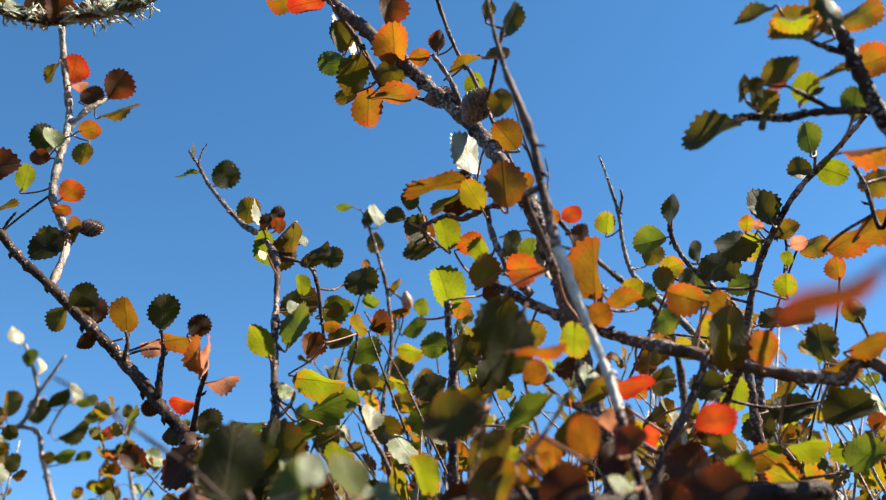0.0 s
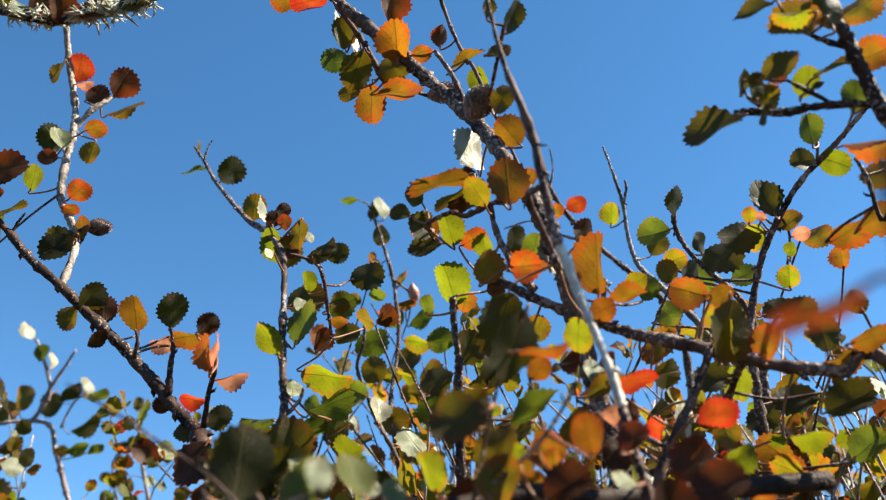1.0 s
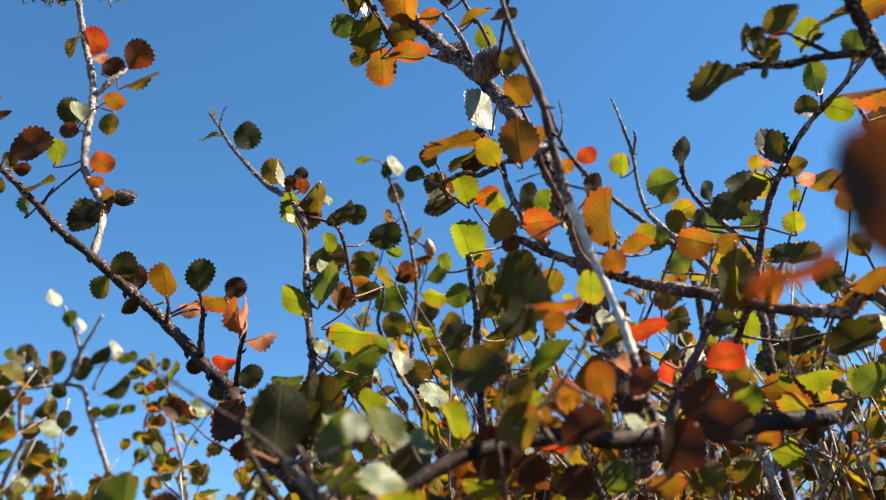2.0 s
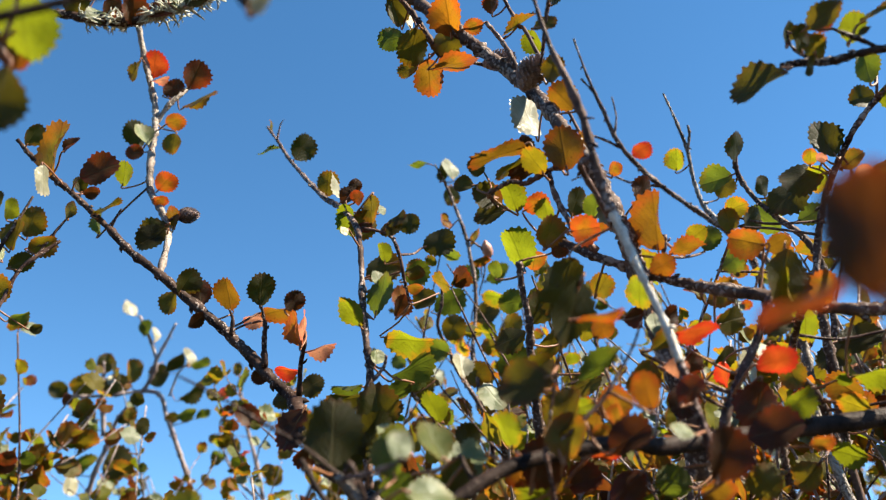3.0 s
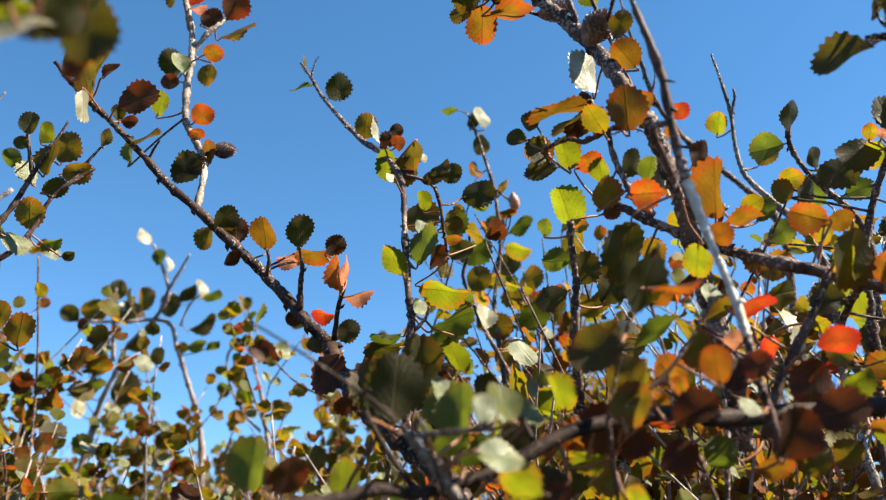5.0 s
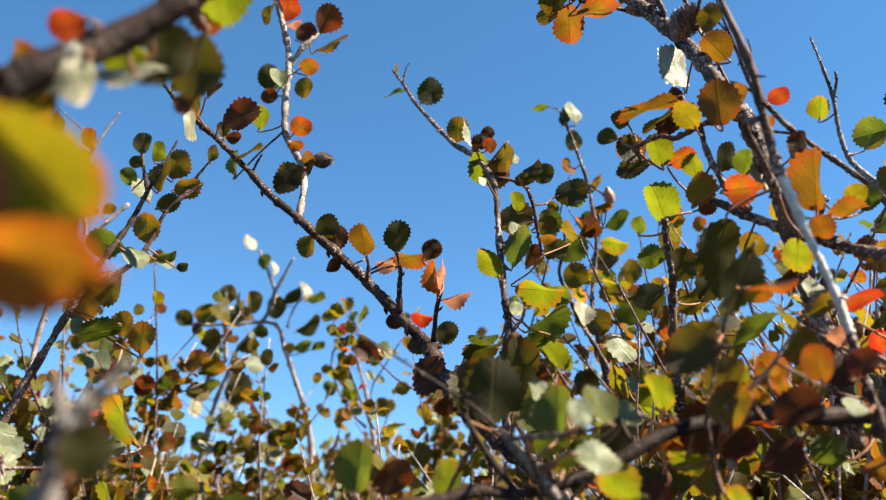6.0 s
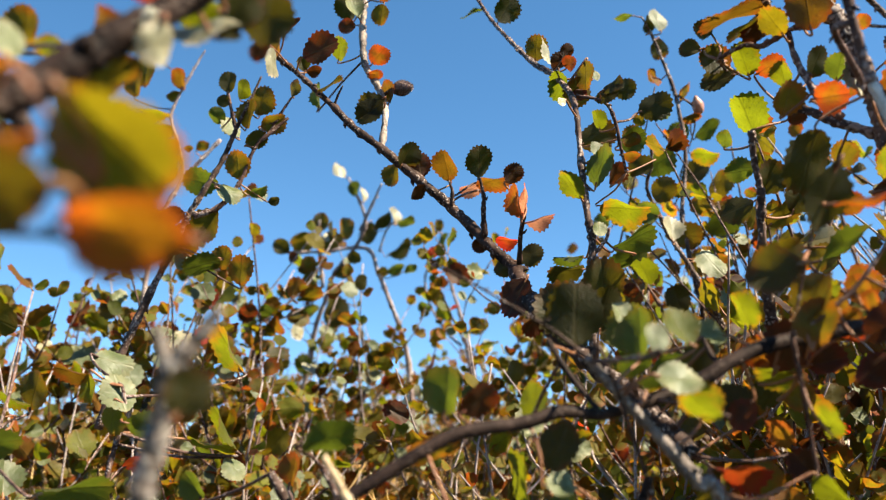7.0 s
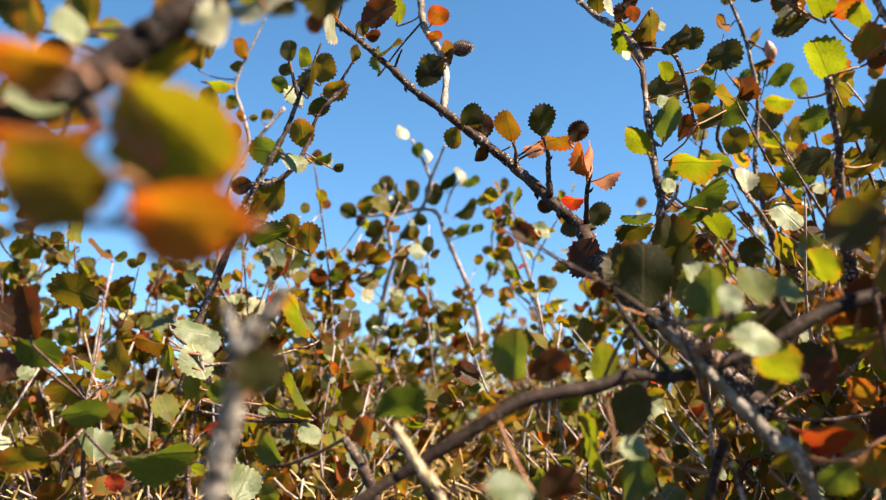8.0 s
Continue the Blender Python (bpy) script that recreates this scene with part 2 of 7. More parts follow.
# ---- geometry ----
def part(name, verts, faces, mats, parent, label="", slots=None, uvs=None, smooth=True):
    me = bpy.data.meshes.new(name)
    me.from_pydata(verts, [], faces)
    for m in mats:
        me.materials.append(m)
    if slots is not None:
        me.polygons.foreach_set("material_index", slots)
    if uvs is not None:
        layer = me.uv_layers.new(name="UVMap")
        loops = np.empty(len(me.loops), dtype=np.int32)
        me.loops.foreach_get("vertex_index", loops)
        layer.data.foreach_set("uv", np.asarray(uvs, dtype=np.float32)[loops].ravel())
    me.polygons.foreach_set("use_smooth", [smooth] * len(me.polygons))
    me.update()
    ob = new(name, me)
    ob.parent = parent
    if label:
        tagged(ob, label)
    return ob


def glide(points, steps):
    """A smooth line through points of any size."""
    p = np.asarray(points, float)
    p = np.vstack([2 * p[0] - p[1], p, 2 * p[-1] - p[-2]])
    out = []
    for a, b, c, d in zip(p[:-3], p[1:-2], p[2:-1], p[3:]):
        for k in range(steps):
            s = k / steps
            out.append(0.5 * (2 * b + (c - a) * s + (2 * a - 5 * b + 4 * c - d) * s * s + (3 * b - a - 3 * c + d) * s ** 3))
    out.append(p[-2])
    return np.array(out)


def tube(line, sides, rough=0.0, seed=0, knots=0.0):
    """Verts and faces of a closed tube along rows of x, y, z, radius."""
    line = np.asarray(line, float)
    pos, rad = line[:, :3], line[:, 3]
    way = np.gradient(pos, axis=0)
    way /= np.linalg.norm(way, axis=1, keepdims=True) + 1e-12
    ref = np.array((0.31, 0.23, 0.92))
    verts = []
    rnd = np.random.RandomState(seed)
    swell = 1 + knots * np.clip(rnd.normal(0, 1, len(pos)), -0.8, 2.2)
    for i in range(len(pos)):
        side = np.cross(way[i], ref)
        side /= np.linalg.norm(side) + 1e-9
        up = np.cross(side, way[i])
        for k in range(sides):
            a = 2 * math.pi * k / sides
            r = rad[i] * swell[i] * (1 + rough * rnd.uniform(-1, 1))
            verts.append(pos[i] + r * (math.cos(a) * side + math.sin(a) * up))
    faces = []
    for i in range(len(pos) - 1):
        for k in range(sides):
            j = (k + 1) % sides
            faces.append((i * sides + sides + k, i * sides + sides + j, i * sides + j, i * sides + k))
    n = len(verts)
    verts += [pos[0], pos[-1]]
    m = (len(pos) - 1) * sides
    faces += [(n, k, (k + 1) % sides) for k in range(sides)] + [(n + 1, m + (k + 1) % sides, m + k) for k in range(sides)]
    return verts, faces


def blade(points, rings, seed, cup, teeth=4):
    """A round toothed birch leaf, 1 long: rows of (along, across, up) from its middle, faces and UVs."""
    rnd = np.random.RandomState(seed)
    skew, wide = rnd.uniform(-0.05, 0.05), rnd.uniform(0.94, 1.05)
    outline = []
    for k in range(points):
        a = 2 * math.pi * (k + 0.5) / points
        r = 0.5 * (1 + 0.03 * math.cos(2 * a) + skew * math.sin(a))
        base = max(0.0, -math.cos(a)) ** 6
        if teeth:
            bow = math.sin(math.pi * ((k % teeth) + 0.5) / teeth) if teeth > 2 else (1.0 if k % 2 else 0.2)
            r *= 1 + (0.17 * bow - 0.115) * (1 - base) + rnd.uniform(-0.012, 0.012)
        outline.append((r * math.cos(a) - 0.04 * base, wide * r * math.sin(a) * (1 - 0.25 * base)))
    verts, uvs, faces = [(0.0, 0.0, 0.0)], [(0.5, 0.5)], []
    twist, curl, wob = rnd.uniform(-0.25, 0.25), rnd.uniform(-0.30, 0.25), rnd.uniform(0, 6.28)
    for q in range(1, rings + 1):
        s = q / rings
        for x, y in outline:
            x, y = x * s, y * s
            rr = x * x + y * y
            h = cup * (y * y * 1.6 + 0.5 * abs(y)) + curl * x * abs(x) + twist * x * y + 0.22 * rr * math.sin(3 * math.atan2(y, x) + wob)
            verts.append((x, y, h))
            uvs.append((x + 0.5, y + 0.5))
    verts[0] = (0.0, 0.0, -0.01)
    faces += [(0, 1 + k, 1 + (k + 1) % points) for k in range(points)]
    for q in range(rings - 1):
        o = 1 + q * points
        faces += [(o + k, o + points + k, o + points + (k + 1) % points, o + (k + 1) % points) for k in range(points)]
    return np.array(verts), faces, uvs


BLADES = [blade(76 + 4 * (n % 3), 3, 11 + n, (0.10, 0.28, -0.12, 0.40, 0.2, -0.25)[n % 6]) for n in range(10)]
SMALL = [blade(26, 2, 51 + n, (0.12, 0.35, -0.15, 0.22)[n % 4], teeth=2) for n in range(6)]
MEDIUM = [blade(18, 1, 71 + n, (0.12, 0.35, -0.15, 0.22)[n % 4], teeth=2) for n in range(6)]
TINY = [blade(9, 1, 81 + n, (0.15, 0.4, -0.2)[n % 3], teeth=0) for n in range(6)]
LINES = {}
COUNT = [0]


def branch(label, category="branch", name="birch_branch"):
    ob = tagged(new(name), label, category, "dwarf birch branches")
    LINES[ob] = []
    return ob


def stem(thing, rows, bark=None):
    """A rough woody stem, or a thin twig, with swollen nodes."""
    COUNT[0] += 1
    line = glide(rows, 9 if max(r[3] for r in rows) > 0.0011 else 6)
    LINES[thing].append(line)
    thick = max(r[3] for r in rows)
    bark = bark or (BARK if thick > 0.0011 else TWIG_BARK)
    verts, faces = tube(line, 10 if thick > 0.001 else 7, 0.08 if bark is SHADED_BARK else 0.20, COUNT[0], 0.04 if bark is SHADED_BARK else 0.12)
    verts, rnd = list(verts), random.Random(COUNT[0])
    # short spurs and leaf scars along the wood
    run, ring = 0.0, 10 if thick > 0.001 else 7
    for i, (a, b) in enumerate(zip(line[:-1], line[1:])):
        run += float(np.linalg.norm(b[:3] - a[:3]))
        if bark is not GREY_BARK and run > 0.010 + 0.010 * rnd.random():
            run, r = 0.0, a[3]
            way = Vector(b[:3] - a[:3]).normalized()
            out = way.cross(Vector((rnd.uniform(-1, 1), rnd.uniform(-1, 1), rnd.uniform(-1, 1)))).normalized()
            p = Vector(a[:3])
            far = r * 0.9 + rnd.uniform(0.0003, 0.0012)
            v2, f2 = tube([(*(p + out * r * 0.4), r * 0.55), (*(p + out * far * 0.8 + way * far * 0.3), r * 0.45 + 0.0001), (*(p + out * far * 1.15 + way * far * 0.8), 0.0001)], 5)
            n = len(verts)
            verts += v2
            faces = faces + [tuple(k + n for k in f) for f in f2] + [(i * ring, n, n + 1)]
    return part("stem" if thick > 0.0016 else "twig", verts, faces, [bark], thing)


LEAVES = []


def leaf(*given):
    """Notes a leaf; it is grown once all the wood stands."""
    LEAVES.append(given)


def nearest(thing, spot):
    """The place on the branch's wood that is nearest to a spot, and how far off it is."""
    best, gap = None, 9.0
    for line in LINES[thing]:
        far = np.linalg.norm(line[:, :3] - spot, axis=1)
        k = int(far.argmin())
        if far[k] < gap:
            best, gap = line[k, :3], far[k]
    return best, gap


def grow_leaf(thing, tint, middle, size, way, up):
    """A blade of the given tint on a stalk that runs to the nearest wood."""
    COUNT[0] += 1
    rnd = random.Random(COUNT[0])
    shape, faces, uvs = BLADES[rnd.randrange(len(BLADES))]
    way, up, middle = Vector(way).normalized(), Vector(up), Vector(middle)
    across = up.cross(way).normalized()
    up = way.cross(across)
    frame_ = np.array((way, across, up))
    verts = (shape * size) @ frame_ + np.array(middle)
    foot = np.array(middle - way * size * 0.5)
    best, gap = nearest(thing, foot)
    if gap > 0.012:
        other = min(LINES, key=lambda b: nearest(b, foot)[1])
        if nearest(other, foot)[1] < 0.7 * gap:
            thing = other
            best, gap = nearest(thing, foot)
    if gap > 0.030 and foot[0] > -0.02 and foot[1] > 0.12:
        # a side shoot that rises from below
        best = foot + np.array((rnd.uniform(-0.03, 0.03), rnd.uniform(0.0, 0.03), -0.03 - rnd.uniform(0, 0.03)))
    start = foot + np.array(way) * size * 0.06
    bend = foot - np.array(way) * min(gap * 0.5, size * 0.16)
    thin = 0.00024 if gap < 0.020 else 0.0003
    sag = 0.5 * (bend + best) + np.array((rnd.uniform(-1, 1), rnd.uniform(-1, 1), rnd.uniform(-1, 0.3))) * min(gap, 0.02) * 0.10
    stalk, sfaces = tube(np.c_[glide([start, foot, bend, sag, best], 3), np.linspace(thin, thin * 1.5, 13)], 5)
    blade_ob = part("leaf", verts, faces, [LEAF[tint]], thing, uvs=uvs)
    part("stalk", stalk, sfaces, [STALK if gap < 0.020 else TWIG_BARK], blade_ob)
    return blade_ob


def cone(thing, middle, length, width, way):
    """A seed cone: rows of overlapping pointed scales round a core."""
    COUNT[0] += 1
    rnd = random.Random(COUNT[0])
    way = Vector(way).normalized()
    side = way.orthogonal().normalized()
    other = way.cross(side)
    core = [(*(Vector(middle) + way * length * (s - 0.5)), 0.36 * width * math.sin(math.pi * (0.12 + 0.84 * s)) + 1e-5) for s in np.linspace(0, 1, 7)]
    verts, faces = tube(core, 8)
    verts = [Vector(v) for v in verts]
    for row in range(13):
        s = 0.05 + row / 13.6
        r = 0.5 * width * math.sin(math.pi * (0.14 + 0.80 * s))
        for k in range(11):
            a = 2 * math.pi * (k + 0.5 * (row % 2)) / 11 + rnd.uniform(-0.1, 0.1)
            out = side * math.cos(a) + other * math.sin(a)
            tang = way.cross(out)
            foot = Vector(middle) + way * length * (s - 0.5) + out * r * 0.55
            w, h = r * 0.40 + 1e-4, length * 0.10
            n = len(verts)
            verts += [foot - tang * w * 0.5, foot + tang * w * 0.5, foot + way * h * 0.6 + out * r * 0.42 + tang * w * 0.6, foot + way * h * 1.25 + out * r * 0.5, foot + way * h * 0.6 + out * r * 0.42 - tang * w * 0.6, foot + way * h * 0.5 + out * r * 0.24]
            faces += [(n, n + 1, n + 2, n + 3, n + 4), (n + 1, n, n + 5), (n + 2, n + 1, n + 5), (n + 3, n + 2, n + 5), (n + 4, n + 3, n + 5), (n, n + 4, n + 5)]
    ob = part("cone", verts, faces, [SCALE], thing, "dark purplish-brown seed cone with pale scale edges", smooth=False)
    foot = np.array(Vector(middle) - way * length * 0.5)
    line = min((l[int(np.linalg.norm(l[:, :3] - foot, axis=1).argmin()), :3] for l in LINES[thing]), key=lambda p: np.linalg.norm(p - foot))
    v2, f2 = tube(np.c_[glide([foot + np.array(way) * length * 0.2, foot, line], 3), np.linspace(0.0005, 0.0007, 7)], 6)
    part("stalk", v2, f2, [TWIG_BARK], ob)
    return ob


def bud(thing, middle, length, width, way):
    """A plump winter bud of overlapping scales."""
    way, middle = Vector(way).normalized(), Vector(middle)
    line = [(*(middle + way * length * (s - 0.5)), 0.5 * width * math.sin(math.pi * (0.16 + 0.80 * s)) * (1 + 0.07 * (n % 2))) for n, s in enumerate(np.linspace(0, 1, 11))]
    foot = np.array(middle - way * length * 0.5)
    near = min((l[int(np.linalg.norm(l[:, :3] - foot, axis=1).argmin()), :3] for l in LINES[thing]), key=lambda p: np.linalg.norm(p - foot))
    verts, faces = tube([(*near, 0.0004)] + line, 9, 0.06, 3)
    return part("bud", verts, faces, [BUD], thing, "plump pinkish-orange bud")


def lichen(thing, middle, size):
    """A tuft of pale forked lichen threads on old wood."""
    COUNT[0] += 1
    rnd = random.Random(COUNT[0])
    verts, faces = [], []
    line = min((l[int(np.linalg.norm(l[:, :3] - np.array(middle), axis=1).argmin())] for l in LINES[thing]), key=lambda q: np.linalg.norm(q[:3] - np.array(middle)))
    foot = Vector(line[:3])
    for n in range(34):
        way = Vector((rnd.uniform(-1, 1), rnd.uniform(-1, 1), rnd.uniform(-0.7, 1))).normalized()
        long = size * rnd.uniform(0.25, 0.6)
        a = foot + Vector((rnd.uniform(-1, 1), rnd.uniform(-1, 1), rnd.uniform(-0.3, 0.3))) * size * 0.35
        k = a + way * long * 0.55 + Vector((rnd.uniform(-1, 1), rnd.uniform(-1, 1), rnd.uniform(-1, 1))) * long * 0.15
        for end in range(2):
            tip = k + (way + Vector((rnd.uniform(-1, 1), rnd.uniform(-1, 1), rnd.uniform(-1, 1))) * 0.7).normalized() * long * 0.5
            v2, f2 = tube([(*a, 0.0005), (*k, 0.0004), (*tip, 0.00012)], 4)
            m = len(verts)
            verts += v2
            faces += [tuple(i + m for i in f) for f in f2]
    return tagged(part("lichen", verts, faces, [TUFT], thing), "tuft of pale grey-green lichen", kind="stuff")


# ---- the branches round the camera ----

shrub = branch("dark forked dwarf birch branch with red, brown and orange leaves")
stem(shrub, [(-0.1707, 0.2206, 0.4566, 0.00061), (-0.1644, 0.2208, 0.4494, 0.00089), (-0.1564, 0.2216, 0.4415, 0.00103), (-0.1481, 0.2234, 0.4340, 0.00101), (-0.1373, 0.2269, 0.4231, 0.00115), (-0.1280, 0.2287, 0.4131, 0.00129), (-0.1183, 0.2308, 0.4052, 0.00142), (-0.1113, 0.2343, 0.3987, 0.00156), (-0.1001, 0.2375, 0.3887, 0.00169), (-0.0905, 0.2390, 0.3793, 0.00180), (-0.0821, 0.2379, 0.3703, 0.00177), (-0.0762, 0.2375, 0.3646, 0.00189), (-0.0703, 0.2355, 0.3598, 0.00200)], DARK_BARK)
stem(shrub, [(-0.0717, 0.2329, 0.3597, 0.00260), (-0.0651, 0.2222, 0.3499, 0.00230), (-0.0549, 0.2050, 0.3375, 0.00224), (-0.0459, 0.1917, 0.3301, 0.00223), (-0.0369, 0.1839, 0.3233, 0.00226), (-0.0264, 0.1770, 0.3145, 0.00224), (-0.0162, 0.1731, 0.3040, 0.00227)], DARK_BARK)
stem(shrub, [(-0.0700, 0.2324, 0.3617, 0.00092), (-0.0681, 0.2269, 0.3700, 0.00078), (-0.0660, 0.2229, 0.3748, 0.00065), (-0.0646, 0.2194, 0.3777, 0.00039)], DARK_BARK)
stem(shrub, [(-0.0829, 0.2367, 0.3728, 0.00109), (-0.0825, 0.2341, 0.3796, 0.00096), (-0.0817, 0.2320, 0.3847, 0.00068), (-0.0823, 0.2295, 0.3906, 0.00042)], DARK_BARK)
stem(shrub, [(-0.0947, 0.2365, 0.3841, 0.00076), (-0.0937, 0.2349, 0.3884, 0.00063), (-0.0944, 0.2333, 0.3920, 0.00038)], DARK_BARK)
stem(shrub, [(-0.1360, 0.2276, 0.4219, 0.00053), (-0.1338, 0.2264, 0.4253, 0.00040), (-0.1316, 0.2255, 0.4283, 0.00026)], DARK_BARK)
stem(shrub, [(-0.1511, 0.2554, 0.5311, 0.00123), (-0.1502, 0.2620, 0.5181, 0.00129), (-0.1465, 0.2628, 0.5047, 0.00127), (-0.1432, 0.2633, 0.4917, 0.00130), (-0.1422, 0.2622, 0.4819, 0.00140), (-0.1421, 0.2616, 0.4713, 0.00142), (-0.1388, 0.2557, 0.4592, 0.00137), (-0.1371, 0.2542, 0.4501, 0.00134), (-0.1323, 0.2522, 0.4422, 0.00128), (-0.1276, 0.2501, 0.4343, 0.00126), (-0.1239, 0.2454, 0.4245, 0.00115), (-0.1183, 0.2308, 0.4052, 0.00109)], GREY_BARK)
stem(shrub, [(-0.1428, 0.2638, 0.4858, 0.00103), (-0.1372, 0.2625, 0.4932, 0.00097), (-0.1329, 0.2651, 0.5000, 0.00088), (-0.1315, 0.2683, 0.5055, 0.00067)], GREY_BARK)
stem(shrub, [(-0.0908, 0.2333, 0.5343, 0.00137), (-0.1095, 0.2352, 0.5240, 0.00152), (-0.1254, 0.2399, 0.5223, 0.00169), (-0.1434, 0.2437, 0.5218, 0.00187)], LICHEN)
stem(shrub, [(-0.1890, 0.2362, 0.5268, 0.00141), (-0.1766, 0.2380, 0.5258, 0.00156), (-0.1575, 0.2420, 0.5219, 0.00187), (-0.1434, 0.2437, 0.5218, 0.00187)], DARK_BARK)
stem(shrub, [(-0.1313, 0.2424, 0.5229, 0.00077), (-0.1272, 0.2449, 0.5181, 0.00031)], LICHEN)
stem(shrub, [(-0.1224, 0.2410, 0.5232, 0.00077), (-0.1163, 0.2438, 0.5184, 0.00031)], LICHEN)
leaf(shrub, "dark_green", (-0.1639, 0.2191, 0.4572), 0.0084, (0.59, -0.19, 0.78), (0.76, -0.19, -0.62))
leaf(shrub, "olive", (-0.1532, 0.2173, 0.4499), 0.0183, (0.30, -0.17, 0.94), (-0.52, -0.85, 0.01))
leaf(shrub, "brown", (-0.1475, 0.2171, 0.4498), 0.0070, (0.82, -0.01, 0.58), (-0.30, -0.86, 0.40))
leaf(shrub, "cream", (-0.1492, 0.2072, 0.4314), 0.0095, (0.07, 0.23, -0.97), (1.00, -0.02, 0.06))
leaf(shrub, "brown", (-0.1383, 0.2210, 0.4413), 0.0129, (0.94, 0.02, 0.33), (0.03, -1.00, -0.03))
leaf(shrub, "yellow_green", (-0.1469, 0.2516, 0.4570), 0.0096, (0.39, -0.61, 0.69), (-0.43, -0.78, -0.46))
leaf(shrub, "dark_green", (-0.1477, 0.2246, 0.4387), 0.0053, (-0.11, -0.70, 0.71), (0.81, -0.47, -0.35))
leaf(shrub, "brown", (-0.1435, 0.2259, 0.4360), 0.0053, (0.72, 0.64, 0.26), (0.56, -0.32, -0.77))
leaf(shrub, "olive", (-0.1354, 0.2233, 0.4287), 0.0097, (0.76, 0.22, 0.61), (0.48, 0.46, -0.75))
leaf(shrub, "green", (-0.1663, 0.2721, 0.4482), 0.0103, (0.16, -0.24, 0.96), (-0.67, -0.74, -0.07))
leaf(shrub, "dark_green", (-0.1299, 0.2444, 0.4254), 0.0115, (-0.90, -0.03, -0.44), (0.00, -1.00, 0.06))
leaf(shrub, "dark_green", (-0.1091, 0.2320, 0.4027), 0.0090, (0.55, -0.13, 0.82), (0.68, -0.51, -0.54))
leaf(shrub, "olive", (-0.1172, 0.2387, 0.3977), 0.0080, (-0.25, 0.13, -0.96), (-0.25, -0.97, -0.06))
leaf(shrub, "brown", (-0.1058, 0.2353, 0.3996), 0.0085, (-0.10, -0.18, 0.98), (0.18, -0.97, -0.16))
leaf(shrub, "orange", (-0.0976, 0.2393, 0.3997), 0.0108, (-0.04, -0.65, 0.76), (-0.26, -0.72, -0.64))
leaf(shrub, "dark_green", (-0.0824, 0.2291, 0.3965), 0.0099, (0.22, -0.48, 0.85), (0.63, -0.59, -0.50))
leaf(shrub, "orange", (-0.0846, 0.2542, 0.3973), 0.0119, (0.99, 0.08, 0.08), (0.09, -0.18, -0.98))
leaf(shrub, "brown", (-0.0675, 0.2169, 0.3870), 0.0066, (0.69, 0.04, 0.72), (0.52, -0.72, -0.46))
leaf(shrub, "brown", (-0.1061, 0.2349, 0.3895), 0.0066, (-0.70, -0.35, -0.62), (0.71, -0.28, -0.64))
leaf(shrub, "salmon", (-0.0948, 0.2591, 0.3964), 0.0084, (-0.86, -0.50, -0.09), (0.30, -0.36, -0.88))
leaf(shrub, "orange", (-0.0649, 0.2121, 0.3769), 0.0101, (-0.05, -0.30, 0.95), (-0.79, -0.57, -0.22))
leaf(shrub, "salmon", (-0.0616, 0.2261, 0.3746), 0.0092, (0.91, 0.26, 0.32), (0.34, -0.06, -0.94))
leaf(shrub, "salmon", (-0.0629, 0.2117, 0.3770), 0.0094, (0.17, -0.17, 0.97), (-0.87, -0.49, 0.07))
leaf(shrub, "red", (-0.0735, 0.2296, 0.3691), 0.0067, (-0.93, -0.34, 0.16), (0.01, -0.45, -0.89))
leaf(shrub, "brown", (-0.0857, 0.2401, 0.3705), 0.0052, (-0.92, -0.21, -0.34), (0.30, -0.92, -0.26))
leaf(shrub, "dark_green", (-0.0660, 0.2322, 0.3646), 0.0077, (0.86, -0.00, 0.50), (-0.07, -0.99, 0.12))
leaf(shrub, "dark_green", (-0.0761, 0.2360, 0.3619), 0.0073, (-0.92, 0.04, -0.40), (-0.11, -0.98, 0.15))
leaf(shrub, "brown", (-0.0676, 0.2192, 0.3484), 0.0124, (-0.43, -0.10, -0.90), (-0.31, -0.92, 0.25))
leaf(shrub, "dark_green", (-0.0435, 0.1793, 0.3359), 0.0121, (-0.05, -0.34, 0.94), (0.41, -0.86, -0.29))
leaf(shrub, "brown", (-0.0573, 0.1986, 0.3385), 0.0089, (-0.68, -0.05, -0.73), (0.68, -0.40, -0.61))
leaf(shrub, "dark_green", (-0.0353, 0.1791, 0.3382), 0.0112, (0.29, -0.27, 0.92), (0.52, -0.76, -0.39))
leaf(shrub, "green", (-0.0268, 0.1571, 0.3309), 0.0100, (0.09, 0.12, 0.99), (-0.59, -0.79, 0.15))
leaf(shrub, "pale", (-0.0281, 0.1555, 0.3335), 0.0056, (-0.43, 0.11, 0.90), (0.60, -0.71, 0.37))
leaf(shrub, "pale", (-0.0135, 0.1575, 0.3271), 0.0094, (-0.57, 0.07, 0.82), (0.54, -0.71, 0.44))
leaf(shrub, "green", (-0.0203, 0.1666, 0.3228), 0.0093, (-0.90, -0.18, -0.41), (0.44, -0.53, -0.73))
leaf(shrub, "dark_green", (-0.0480, 0.1882, 0.3397), 0.0143, (-0.50, -0.21, 0.84), (0.21, -0.97, -0.12))
leaf(shrub, "red", (-0.1463, 0.2644, 0.5158), 0.0110, (0.38, -0.76, 0.53), (-0.00, -0.57, -0.82))
leaf(shrub, "brown", (-0.1280, 0.2647, 0.5082), 0.0120, (0.45, -0.33, 0.83), (0.62, -0.56, -0.55))
leaf(shrub, "brown", (-0.1360, 0.2629, 0.5013), 0.0088, (0.78, 0.05, 0.62), (0.21, -0.96, -0.18))
leaf(shrub, "olive", (-0.1267, 0.2682, 0.4986), 0.0146, (0.83, 0.10, 0.54), (0.40, 0.56, -0.73))
